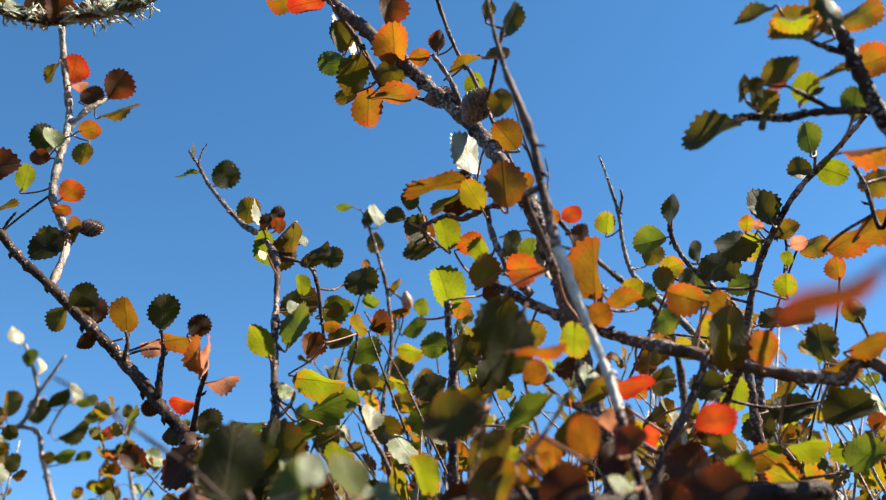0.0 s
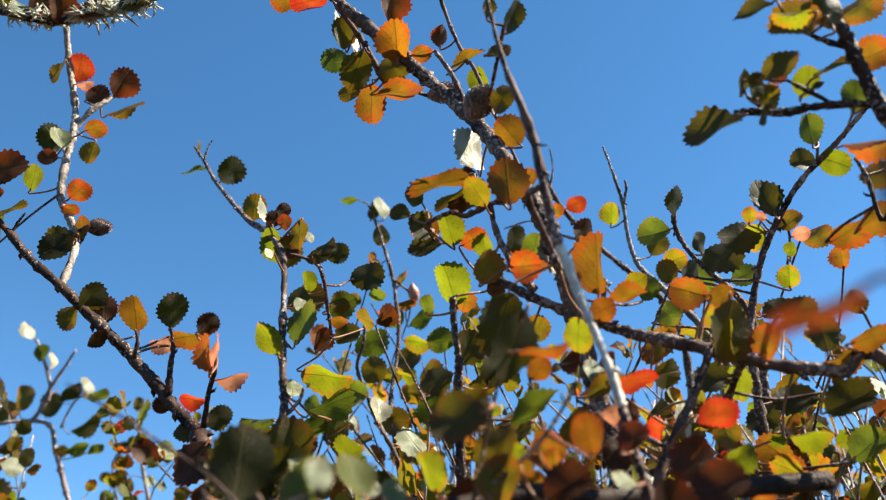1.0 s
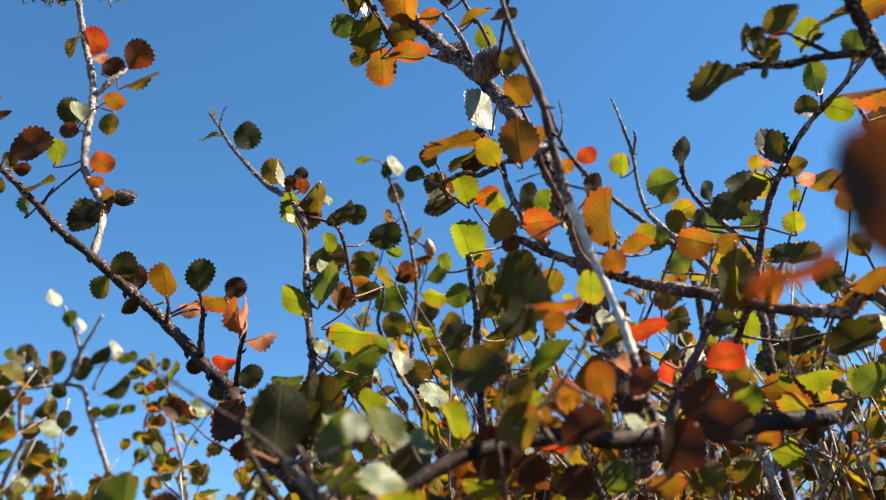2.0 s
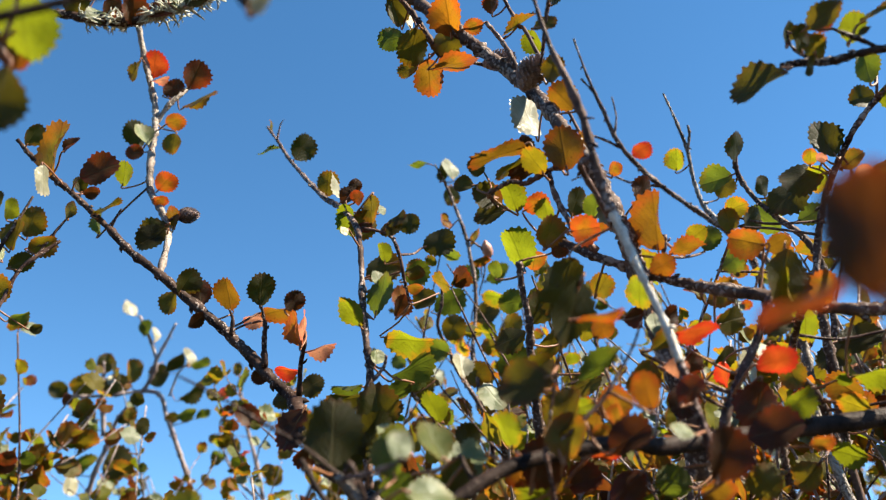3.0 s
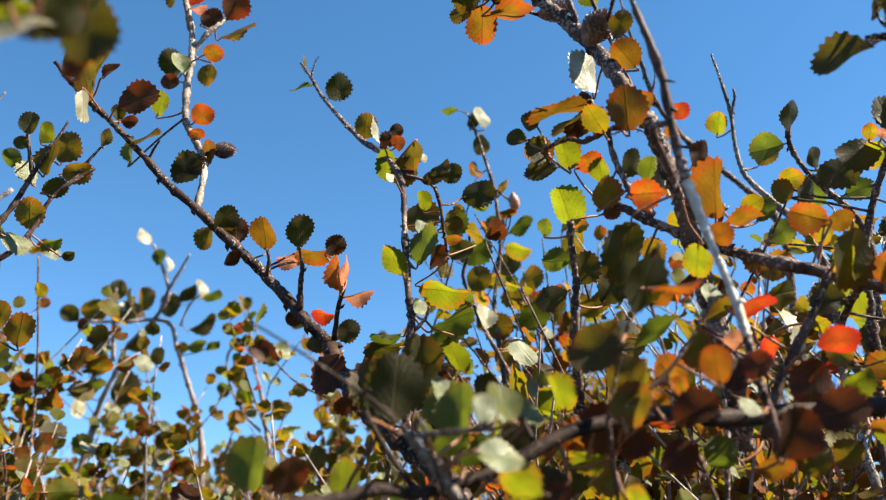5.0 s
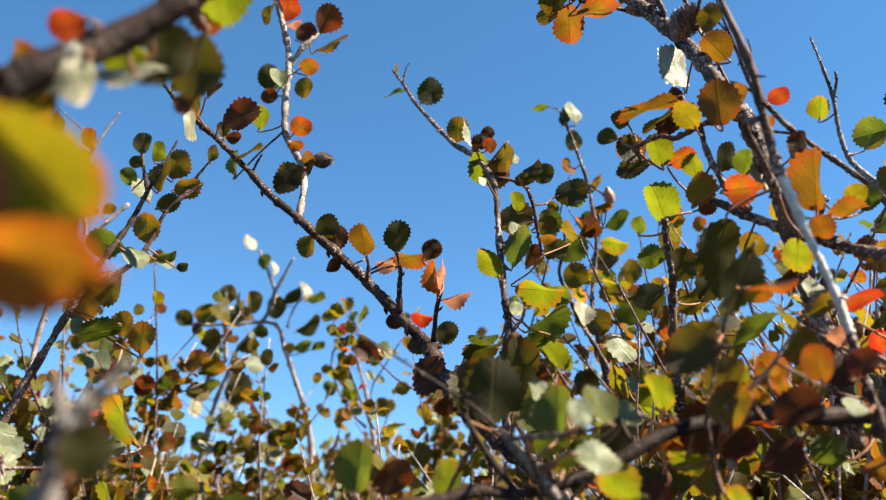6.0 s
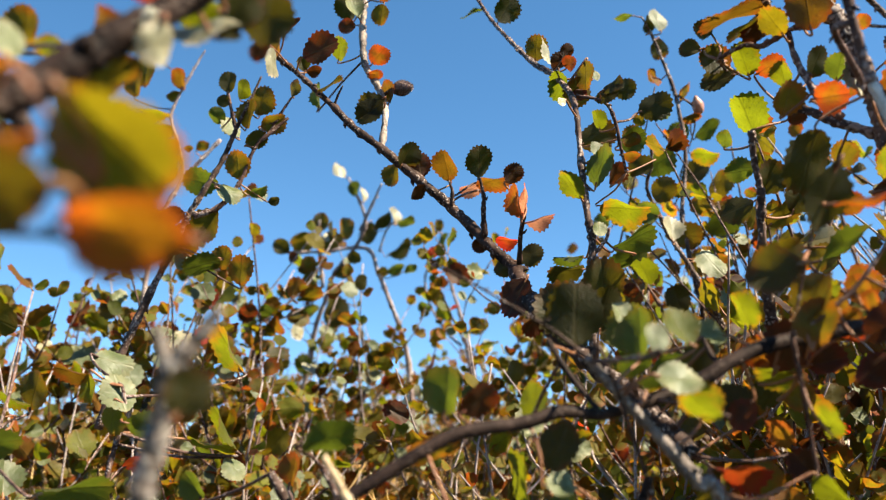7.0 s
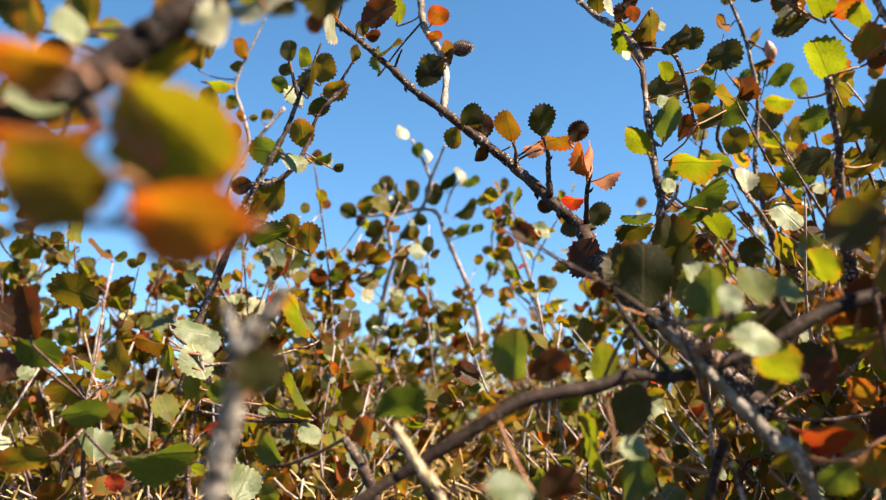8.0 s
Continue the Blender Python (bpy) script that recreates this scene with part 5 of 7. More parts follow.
leaf(shrub, "dark_green", (0.0861, 0.2363, 0.4152), 0.0139, (-0.83, 0.13, -0.55), (-0.36, -0.87, 0.34))
leaf(shrub, "green", (0.0990, 0.2539, 0.4164), 0.0091, (0.83, -0.51, 0.21), (-0.54, -0.83, 0.11))

shrub = branch("dark dwarf birch branch with round green leaves")
stem(shrub, [(0.1173, 0.1905, 0.4392, 0.00069), (0.1154, 0.1938, 0.4372, 0.00070), (0.1106, 0.2005, 0.4327, 0.00083), (0.1050, 0.2052, 0.4280, 0.00083), (0.0997, 0.2093, 0.4220, 0.00084), (0.0952, 0.2142, 0.4144, 0.00096), (0.0911, 0.2187, 0.4057, 0.00096), (0.0886, 0.2239, 0.3954, 0.00108), (0.0859, 0.2250, 0.3820, 0.00117), (0.0857, 0.2260, 0.3691, 0.00126), (0.0861, 0.2281, 0.3539, 0.00135), (0.0864, 0.2326, 0.3339, 0.00143)])
stem(shrub, [(0.1062, 0.2036, 0.4289, 0.00047), (0.1062, 0.2010, 0.4340, 0.00047), (0.1050, 0.1957, 0.4400, 0.00035)])
stem(shrub, [(0.0968, 0.2131, 0.4166, 0.00036), (0.0993, 0.2157, 0.4115, 0.00036), (0.0984, 0.2202, 0.4027, 0.00036)])
leaf(shrub, "green", (0.1001, 0.1912, 0.4322), 0.0083, (-0.19, -0.51, 0.84), (0.17, -0.86, -0.48))
leaf(shrub, "dark_green", (0.1033, 0.2067, 0.4313), 0.0075, (-0.95, -0.20, -0.23), (0.24, -0.96, -0.14))
leaf(shrub, "yellow_green", (0.1106, 0.2021, 0.4280), 0.0085, (0.87, -0.10, -0.48), (-0.43, -0.63, -0.65))
leaf(shrub, "dark_green", (0.0910, 0.2085, 0.4202), 0.0109, (-0.47, -0.20, 0.86), (0.20, -0.97, -0.11))
leaf(shrub, "dark_green", (0.0854, 0.2177, 0.4130), 0.0118, (-0.98, 0.20, 0.01), (-0.19, -0.96, 0.22))
leaf(shrub, "yellow_green", (0.0905, 0.2192, 0.4126), 0.0083, (-0.21, 0.75, -0.63), (-0.76, -0.53, -0.38))
leaf(shrub, "olive", (0.0995, 0.2135, 0.4152), 0.0072, (0.78, -0.44, 0.44), (-0.56, -0.81, 0.19))
leaf(shrub, "yellow_green", (0.0956, 0.2084, 0.4037), 0.0041, (0.01, -0.59, 0.81), (-0.82, -0.47, -0.33))
leaf(shrub, "salmon", (0.0905, 0.2118, 0.4159), 0.0031, (-0.79, 0.03, 0.61), (-0.30, -0.89, -0.35))
leaf(shrub, "olive", (0.1207, 0.2424, 0.4252), 0.0091, (0.84, -0.52, 0.16), (-0.54, -0.82, 0.18))
leaf(shrub, "orange", (0.1328, 0.2547, 0.4230), 0.0076, (-0.05, -0.31, 0.95), (-0.76, -0.60, -0.24))
leaf(shrub, "dark_green", (0.0955, 0.2243, 0.3921), 0.0089, (0.92, -0.27, 0.30), (-0.37, -0.86, 0.36))

shrub = branch("thick rough dwarf birch stem with olive and orange leaves")
stem(shrub, [(0.0820, 0.1383, 0.4362, 0.00118), (0.0851, 0.1411, 0.4306, 0.00140), (0.0875, 0.1423, 0.4237, 0.00148), (0.0900, 0.1441, 0.4158, 0.00158), (0.0926, 0.1458, 0.4081, 0.00167), (0.0975, 0.1484, 0.3983, 0.00165), (0.1023, 0.1526, 0.3856, 0.00172), (0.1045, 0.1604, 0.3659, 0.00181), (0.1057, 0.1709, 0.3450, 0.00190), (0.1056, 0.1814, 0.3241, 0.00201)], DARK_BARK)
stem(shrub, [(0.0919, 0.1469, 0.4081, 0.00084), (0.0882, 0.1467, 0.4084, 0.00084), (0.0797, 0.1469, 0.4080, 0.00084), (0.0734, 0.1483, 0.4075, 0.00095), (0.0671, 0.1490, 0.4084, 0.00095), (0.0630, 0.1492, 0.4080, 0.00074)], DARK_BARK)
stem(shrub, [(0.0740, 0.1483, 0.4075, 0.00042), (0.0699, 0.1496, 0.4094, 0.00042), (0.0660, 0.1482, 0.4122, 0.00032), (0.0652, 0.1465, 0.4155, 0.00021)], DARK_BARK)
stem(shrub, [(0.0834, 0.1467, 0.4084, 0.00052), (0.0777, 0.1460, 0.4120, 0.00053), (0.0745, 0.1460, 0.4143, 0.00032)], DARK_BARK)
stem(shrub, [(0.0885, 0.1437, 0.4210, 0.00074), (0.0835, 0.1430, 0.4224, 0.00064), (0.0798, 0.1423, 0.4237, 0.00042)], DARK_BARK)
stem(shrub, [(0.1063, 0.1619, 0.4072, 0.00056), (0.1036, 0.1739, 0.3944, 0.00057), (0.1022, 0.1740, 0.4054, 0.00059), (0.0992, 0.1715, 0.4103, 0.00047)], DARK_BARK)
leaf(shrub, "dark_green", (0.0574, 0.1488, 0.4030), 0.0120, (-0.86, 0.42, -0.29), (-0.51, -0.72, 0.47))
leaf(shrub, "dark_green", (0.0671, 0.1455, 0.4125), 0.0059, (-0.17, -0.58, 0.79), (0.55, -0.73, -0.42))
leaf(shrub, "olive", (0.0714, 0.1503, 0.4127), 0.0066, (0.15, -0.55, 0.82), (0.33, -0.76, -0.56))
leaf(shrub, "dark_green", (0.0690, 0.1476, 0.4065), 0.0047, (-0.22, 0.61, -0.76), (0.70, -0.44, -0.56))
leaf(shrub, "dark_green", (0.0660, 0.1490, 0.4167), 0.0052, (0.02, -0.68, 0.73), (0.66, -0.54, -0.52))
leaf(shrub, "olive", (0.0719, 0.1421, 0.4155), 0.0084, (0.80, -0.49, 0.35), (-0.58, -0.79, 0.20))
leaf(shrub, "brown", (0.0736, 0.1483, 0.4185), 0.0053, (0.89, -0.18, 0.43), (-0.06, -0.96, -0.28))
leaf(shrub, "yellow_green", (0.0809, 0.1505, 0.4174), 0.0068, (0.15, -0.73, 0.67), (-0.80, -0.49, -0.34))
leaf(shrub, "olive", (0.0747, 0.1380, 0.4234), 0.0101, (-0.91, 0.40, 0.11), (-0.40, -0.92, 0.06))
leaf(shrub, "yellow_green", (0.0711, 0.1312, 0.4198), 0.0073, (-0.91, 0.34, 0.24), (-0.14, 0.29, -0.95))
leaf(shrub, "dark_green", (0.0669, 0.1389, 0.4271), 0.0082, (-0.83, 0.55, -0.09), (-0.52, -0.71, 0.47))
leaf(shrub, "dark_green", (0.0817, 0.1365, 0.4264), 0.0090, (-0.25, -0.35, 0.90), (0.17, -0.93, -0.32))
leaf(shrub, "olive", (0.0928, 0.1425, 0.4316), 0.0091, (0.82, -0.49, 0.31), (-0.56, -0.81, 0.19))
leaf(shrub, "orange", (0.0937, 0.1444, 0.4198), 0.0079, (0.80, -0.61, 0.01), (-0.55, -0.73, -0.41))
leaf(shrub, "green", (0.0912, 0.1508, 0.4136), 0.0069, (0.21, -0.25, 0.94), (-0.16, -0.96, -0.22))
leaf(shrub, "orange", (0.0932, 0.1522, 0.4024), 0.0116, (0.92, -0.37, -0.06), (0.04, 0.27, -0.96))
leaf(shrub, "olive", (0.1072, 0.1775, 0.4095), 0.0086, (-0.85, 0.52, -0.10), (-0.53, -0.83, 0.16))
leaf(shrub, "orange", (0.1074, 0.1835, 0.4004), 0.0098, (0.64, -0.66, 0.39), (-0.06, -0.55, -0.83))
leaf(shrub, "olive", (0.0852, 0.1454, 0.4169), 0.0083, (0.81, -0.56, 0.16), (0.47, 0.46, -0.75))
leaf(shrub, "dark_green", (0.0807, 0.1456, 0.4125), 0.0033, (0.79, -0.59, 0.13), (-0.57, -0.65, 0.51))
leaf(shrub, "orange", (0.1053, 0.1929, 0.4013), 0.0104, (0.84, -0.49, 0.24), (0.03, -0.41, -0.91))

shrub = branch("dwarf birch twig with large rusty orange-brown leaves")
stem(shrub, [(0.0312, 0.0440, 0.3262, 0.00020), (0.0329, 0.0478, 0.3238, 0.00026), (0.0353, 0.0490, 0.3211, 0.00035), (0.0375, 0.0507, 0.3173, 0.00042), (0.0405, 0.0530, 0.3120, 0.00048), (0.0595, 0.0720, 0.2434, 0.00052), (0.0640, 0.0991, 0.1716, 0.00055), (0.0744, 0.1235, 0.0936, 0.00059), (0.0923, 0.1350, 0.0000, 0.00063), (0.0951, 0.1353, -0.0250, 0.00064)])
leaf(shrub, "brown", (0.0263, 0.0522, 0.3233), 0.0075, (-0.83, 0.46, -0.32), (0.33, -0.05, -0.94))
leaf(shrub, "brown", (0.0265, 0.0360, 0.3226), 0.0084, (-0.12, -0.33, 0.94), (0.09, -0.94, -0.32))

shrub = branch("leaning dwarf birch twig with orange and shade-dark green leaves")
stem(shrub, [(0.0041, 0.1408, 0.3261, 0.00029), (0.0061, 0.1402, 0.3343, 0.00029), (0.0080, 0.1364, 0.3419, 0.00029), (0.0095, 0.1344, 0.3472, 0.00025), (0.0105, 0.1335, 0.3489, 0.00015)])
stem(shrub, [(0.0041, 0.1408, 0.3261, 0.00034), (0.0106, 0.1387, 0.3302, 0.00038), (0.0166, 0.1394, 0.3360, 0.00039), (0.0218, 0.1390, 0.3437, 0.00030), (0.0238, 0.1368, 0.3480, 0.00020)])
stem(shrub, [(0.0041, 0.1408, 0.3261, 0.00043), (0.0050, 0.1442, 0.3194, 0.00048)])
leaf(shrub, "rust", (0.0159, 0.1278, 0.3473), 0.0081, (0.98, -0.17, 0.07), (0.09, 0.08, -0.99))
leaf(shrub, "dark_green", (0.0013, 0.1283, 0.3357), 0.0092, (-0.96, 0.19, -0.21), (-0.24, -0.94, 0.25))
leaf(shrub, "brown", (0.0197, 0.1387, 0.3274), 0.0082, (0.85, -0.26, 0.47), (-0.44, -0.82, 0.35))
leaf(shrub, "olive", (0.0087, 0.1391, 0.3284), 0.0083, (0.28, -0.05, 0.96), (-0.41, -0.91, 0.07))
leaf(shrub, "olive", (0.0028, 0.1392, 0.3407), 0.0095, (0.89, 0.12, 0.45), (0.40, -0.67, -0.62))
leaf(shrub, "dark_green", (0.0111, 0.1325, 0.3492), 0.0120, (-0.37, 0.37, -0.85), (0.66, -0.54, -0.52))
leaf(shrub, "rust", (0.0228, 0.1343, 0.3348), 0.0066, (-0.15, -0.32, 0.94), (-0.64, -0.69, -0.34))
leaf(shrub, "olive", (0.0084, 0.1410, 0.3331), 0.0095, (0.41, -0.04, 0.91), (-0.64, -0.72, 0.25))
leaf(shrub, "brown", (0.0319, 0.1417, 0.3358), 0.0058, (0.69, -0.06, 0.72), (-0.41, -0.85, 0.33))

shrub = branch("thick low dwarf birch branch coloured dark as in shade, with pale green leaves")
stem(shrub, [(-0.0704, 0.1043, 0.2957, 0.00101), (-0.0620, 0.1071, 0.3010, 0.00115), (-0.0555, 0.1100, 0.3053, 0.00122), (-0.0494, 0.1130, 0.3086, 0.00124), (-0.0402, 0.1185, 0.3103, 0.00124), (-0.0343, 0.1225, 0.3123, 0.00120), (-0.0284, 0.1269, 0.3119, 0.00105), (-0.0213, 0.1314, 0.3140, 0.00121), (-0.0130, 0.1361, 0.3177, 0.00131), (-0.0026, 0.1414, 0.3237, 0.00140), (0.0088, 0.1476, 0.3270, 0.00148), (0.0204, 0.1541, 0.3291, 0.00156), (0.0286, 0.1630, 0.3291, 0.00189), (0.0500, 0.1720, 0.3319, 0.00198), (0.0805, 0.1800, 0.3353, 0.00207)], SHADED_BARK)
stem(shrub, [(-0.0704, 0.1043, 0.2957, 0.00099), (-0.0777, 0.1003, 0.2905, 0.00105), (-0.0870, 0.0952, 0.2819, 0.00110)], SHADED_BARK)
stem(shrub, [(-0.0284, 0.1269, 0.3119, 0.00069), (-0.0344, 0.1289, 0.3192, 0.00058), (-0.0385, 0.1302, 0.3256, 0.00052)], SHADED_BARK)
stem(shrub, [(-0.0083, 0.1386, 0.3204, 0.00064), (-0.0100, 0.1391, 0.3230, 0.00051), (-0.0113, 0.1396, 0.3262, 0.00036)], SHADED_BARK)
stem(shrub, [(-0.0223, 0.1420, 0.3009, 0.00089), (-0.0249, 0.1425, 0.2928, 0.00096), (-0.0271, 0.1434, 0.2825, 0.00104)], SHADED_BARK)
leaf(shrub, "yellow_green", (-0.0114, 0.1159, 0.3126), 0.0067, (-0.96, 0.00, 0.29), (-0.25, -0.54, -0.81))
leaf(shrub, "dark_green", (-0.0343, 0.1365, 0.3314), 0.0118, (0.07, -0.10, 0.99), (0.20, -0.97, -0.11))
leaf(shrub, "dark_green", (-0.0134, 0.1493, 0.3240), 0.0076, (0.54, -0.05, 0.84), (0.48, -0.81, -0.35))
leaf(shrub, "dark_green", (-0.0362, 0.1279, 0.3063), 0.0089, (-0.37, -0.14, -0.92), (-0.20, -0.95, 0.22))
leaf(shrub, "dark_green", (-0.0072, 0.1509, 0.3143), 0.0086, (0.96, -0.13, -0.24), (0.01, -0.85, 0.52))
leaf(shrub, "yellow_green", (-0.0499, 0.1554, 0.2982), 0.0151, (-0.32, -0.08, 0.94), (-0.83, -0.45, -0.32))
leaf(shrub, "green", (-0.0400, 0.1440, 0.2933), 0.0103, (-0.25, -0.03, -0.97), (-0.64, -0.75, 0.19))
leaf(shrub, "pale", (-0.0345, 0.1209, 0.3000), 0.0051, (0.84, 0.53, -0.08), (0.47, -0.65, 0.60))
leaf(shrub, "red", (-0.0054, 0.1408, 0.3027), 0.0094, (1.00, -0.04, 0.01), (-0.01, -0.48, -0.88))
leaf(shrub, "brown", (0.0041, 0.1478, 0.3252), 0.0103, (0.52, -0.09, 0.85), (0.34, -0.89, -0.30))
leaf(shrub, "yellow_green", (0.0011, 0.1552, 0.3206), 0.0074, (-0.93, 0.37, -0.02), (-0.21, -0.58, -0.79))
leaf(shrub, "brown", (-0.0496, 0.1234, 0.3144), 0.0071, (0.78, 0.18, 0.61), (0.53, -0.71, -0.47))
leaf(shrub, "green", (-0.0564, 0.1252, 0.3164), 0.0087, (0.16, -0.15, 0.98), (-0.28, -0.96, -0.10))
leaf(shrub, "yellow_green", (-0.0457, 0.1494, 0.3150), 0.0090, (0.25, -0.29, 0.92), (-0.65, -0.75, -0.06))
leaf(shrub, "dark_green", (0.0015, 0.1780, 0.3184), 0.0093, (0.41, -0.23, 0.88), (0.58, -0.68, -0.45))
leaf(shrub, "brown", (-0.0431, 0.1069, 0.2956), 0.0062, (0.85, 0.26, 0.46), (0.46, -0.79, -0.41))
leaf(shrub, "pale", (-0.0429, 0.0834, 0.2971), 0.0060, (0.78, 0.62, -0.10), (0.52, -0.55, 0.66))
leaf(shrub, "olive", (-0.0609, 0.1301, 0.3052), 0.0095, (-0.85, -0.37, -0.37), (0.51, -0.45, -0.73))
leaf(shrub, "green", (-0.0252, 0.1503, 0.3224), 0.0068, (-0.85, 0.08, -0.53), (0.31, -0.73, -0.61))
leaf(shrub, "dark_green", (-0.0376, 0.1931, 0.3474), 0.0126, (0.01, -0.34, 0.94), (0.43, -0.85, -0.31))

shrub = branch("dwarf birch twig with large yellow-green and orange leaves")
stem(shrub, [(-0.0624, 0.0172, 0.3191, 0.00049), (-0.0577, 0.0189, 0.3213, 0.00042), (-0.0545, 0.0210, 0.3221, 0.00036), (-0.0516, 0.0231, 0.3221, 0.00033), (-0.0491, 0.0251, 0.3219, 0.00026)])
stem(shrub, [(-0.0516, 0.0231, 0.3221, 0.00025), (-0.0497, 0.0242, 0.3248, 0.00022), (-0.0482, 0.0246, 0.3265, 0.00015)])
leaf(shrub, "gold", (-0.0466, 0.0246, 0.3291), 0.0100, (0.35, 0.78, -0.52), (0.29, -0.61, -0.74))
leaf(shrub, "amber", (-0.0437, 0.0225, 0.3218), 0.0079, (-0.76, -0.65, 0.06), (0.30, -0.62, -0.73))
leaf(shrub, "olive", (-0.0496, 0.0160, 0.3239), 0.0074, (-0.88, -0.47, -0.04), (0.37, -0.64, -0.68))
leaf(shrub, "amber", (-0.0524, 0.0175, 0.3280), 0.0062, (-0.64, -0.76, -0.08), (0.08, 0.04, -1.00))
leaf(shrub, "amber", (-0.0532, 0.0162, 0.3330), 0.0053, (-0.63, -0.78, 0.05), (0.32, -0.31, -0.90))

shrub = branch("thick dwarf birch branch coloured dark as in shade, with pale dry leaves")
stem(shrub, [(-0.0872, 0.0330, 0.3350, 0.00200), (-0.0819, 0.0364, 0.3387, 0.00204), (-0.0775, 0.0403, 0.3424, 0.00209), (-0.0739, 0.0438, 0.3467, 0.00206), (-0.0707, 0.0470, 0.3511, 0.00203), (-0.0672, 0.0504, 0.3554, 0.00191), (-0.0636, 0.0541, 0.3603, 0.00178), (-0.0576, 0.0570, 0.3664, 0.00162)], SHADED_BARK)
stem(shrub, [(-0.0775, 0.0411, 0.3430, 0.00097), (-0.0757, 0.0423, 0.3406, 0.00097), (-0.0754, 0.0430, 0.3381, 0.00065)], SHADED_BARK)
stem(shrub, [(-0.0266, 0.0626, 0.3689, 0.00063), (-0.0269, 0.0621, 0.3698, 0.00084), (-0.0281, 0.0620, 0.3718, 0.00077), (-0.0295, 0.0616, 0.3743, 0.00064), (-0.0576, 0.0570, 0.3664, 0.00065)], SHADED_BARK)
leaf(shrub, "cream", (-0.0654, 0.0499, 0.3519), 0.0051, (-0.37, 0.18, -0.91), (0.88, -0.26, -0.40))
leaf(shrub, "yellow_green", (-0.0712, 0.0626, 0.3644), 0.0071, (-0.90, -0.41, 0.16), (-0.05, -0.28, -0.96))
leaf(shrub, "dark_green", (-0.0681, 0.0693, 0.3678), 0.0076, (0.58, -0.15, 0.80), (0.73, -0.35, -0.59))
leaf(shrub, "cream", (-0.0651, 0.0577, 0.3579), 0.0085, (0.84, 0.44, 0.33), (0.07, -0.69, 0.72))
leaf(shrub, "dark_green", (-0.0616, 0.0582, 0.3561), 0.0029, (0.87, 0.46, 0.16), (0.41, -0.87, 0.29))
leaf(shrub, "red", (-0.0747, 0.0572, 0.3648), 0.0046, (-0.98, -0.07, -0.20), (0.20, -0.59, -0.78))
leaf(shrub, "pale", (-0.0785, 0.0376, 0.3410), 0.0060, (0.32, 0.86, 0.41), (0.79, -0.48, 0.38))
leaf(shrub, "pale", (-0.0810, 0.0434, 0.3520), 0.0046, (-0.15, -0.02, 0.99), (0.94, -0.31, 0.14))
leaf(shrub, "orange", (-0.0779, 0.0544, 0.3578), 0.0063, (0.55, -0.44, 0.71), (-0.19, -0.89, -0.40))
leaf(shrub, "olive", (-0.0768, 0.0547, 0.3513), 0.0081, (-0.80, -0.17, -0.57), (0.58, -0.01, -0.81))
leaf(shrub, "olive", (-0.0891, 0.0445, 0.3554), 0.0054, (0.15, -0.37, 0.92), (-0.03, -0.93, -0.37))
leaf(shrub, "yellow_green", (-0.0897, 0.0574, 0.3586), 0.0046, (-0.89, -0.45, -0.07), (0.14, -0.14, -0.98))
leaf(shrub, "olive", (-0.0857, 0.0607, 0.3576), 0.0048, (-0.35, 0.26, -0.90), (0.01, -0.96, -0.28))
leaf(shrub, "dark_green", (-0.1235, 0.0694, 0.3740), 0.0077, (-0.37, -0.74, 0.56), (0.57, -0.66, -0.49))
leaf(shrub, "brown", (-0.1159, 0.0699, 0.3648), 0.0064, (-0.64, -0.57, -0.52), (0.72, -0.21, -0.66))
leaf(shrub, "olive", (-0.1149, 0.0757, 0.3750), 0.0070, (0.39, -0.32, 0.86), (0.16, -0.90, -0.41))
leaf(shrub, "olive", (-0.1241, 0.0703, 0.3574), 0.0081, (-0.50, 0.24, -0.83), (0.00, -0.96, -0.27))
leaf(shrub, "dark_green", (-0.1047, 0.0774, 0.3607), 0.0053, (0.24, 0.43, -0.87), (0.42, -0.85, -0.30))
leaf(shrub, "orange", (-0.1186, 0.0759, 0.3558), 0.0069, (-0.87, -0.49, -0.12), (0.25, -0.21, -0.95))
leaf(shrub, "dark_green", (-0.1014, 0.0856, 0.3755), 0.0049, (0.66, 0.52, 0.54), (0.74, -0.32, -0.60))
leaf(shrub, "dark_green", (-0.1215, 0.0725, 0.3518), 0.0060, (-0.51, -0.81, -0.30), (0.75, -0.25, -0.61))
leaf(shrub, "cream", (-0.0249, 0.0618, 0.3686), 0.0031, (0.57, -0.34, 0.75), (0.73, -0.21, -0.65))
lichen(shrub, (-0.0671, 0.0511, 0.3534), 0.0039)

shrub = branch("forked bleached grey dead birch twig")
stem(shrub, [(-0.0590, 0.0445, 0.2990, 0.00118), (-0.0579, 0.0442, 0.3032, 0.00118), (-0.0567, 0.0439, 0.3075, 0.00118), (-0.0558, 0.0437, 0.3107, 0.00113), (-0.0551, 0.0434, 0.3137, 0.00108), (-0.0534, 0.0437, 0.3161, 0.00083), (-0.0518, 0.0441, 0.3182, 0.00069), (-0.0507, 0.0443, 0.3198, 0.00044)], ASH_BARK)
stem(shrub, [(-0.0551, 0.0434, 0.3137, 0.00093), (-0.0556, 0.0429, 0.3153, 0.00082), (-0.0559, 0.0424, 0.3169, 0.00065), (-0.0565, 0.0420, 0.3180, 0.00044)], ASH_BARK)
stem(shrub, [(-0.0590, 0.0445, 0.2990, 0.00118), (-0.0601, 0.0450, 0.2936, 0.00123)], ASH_BARK)
leaf(shrub, "dark_green", (-0.0512, 0.0411, 0.3117), 0.0047, (0.44, 0.21, 0.88), (0.56, -0.82, -0.08))

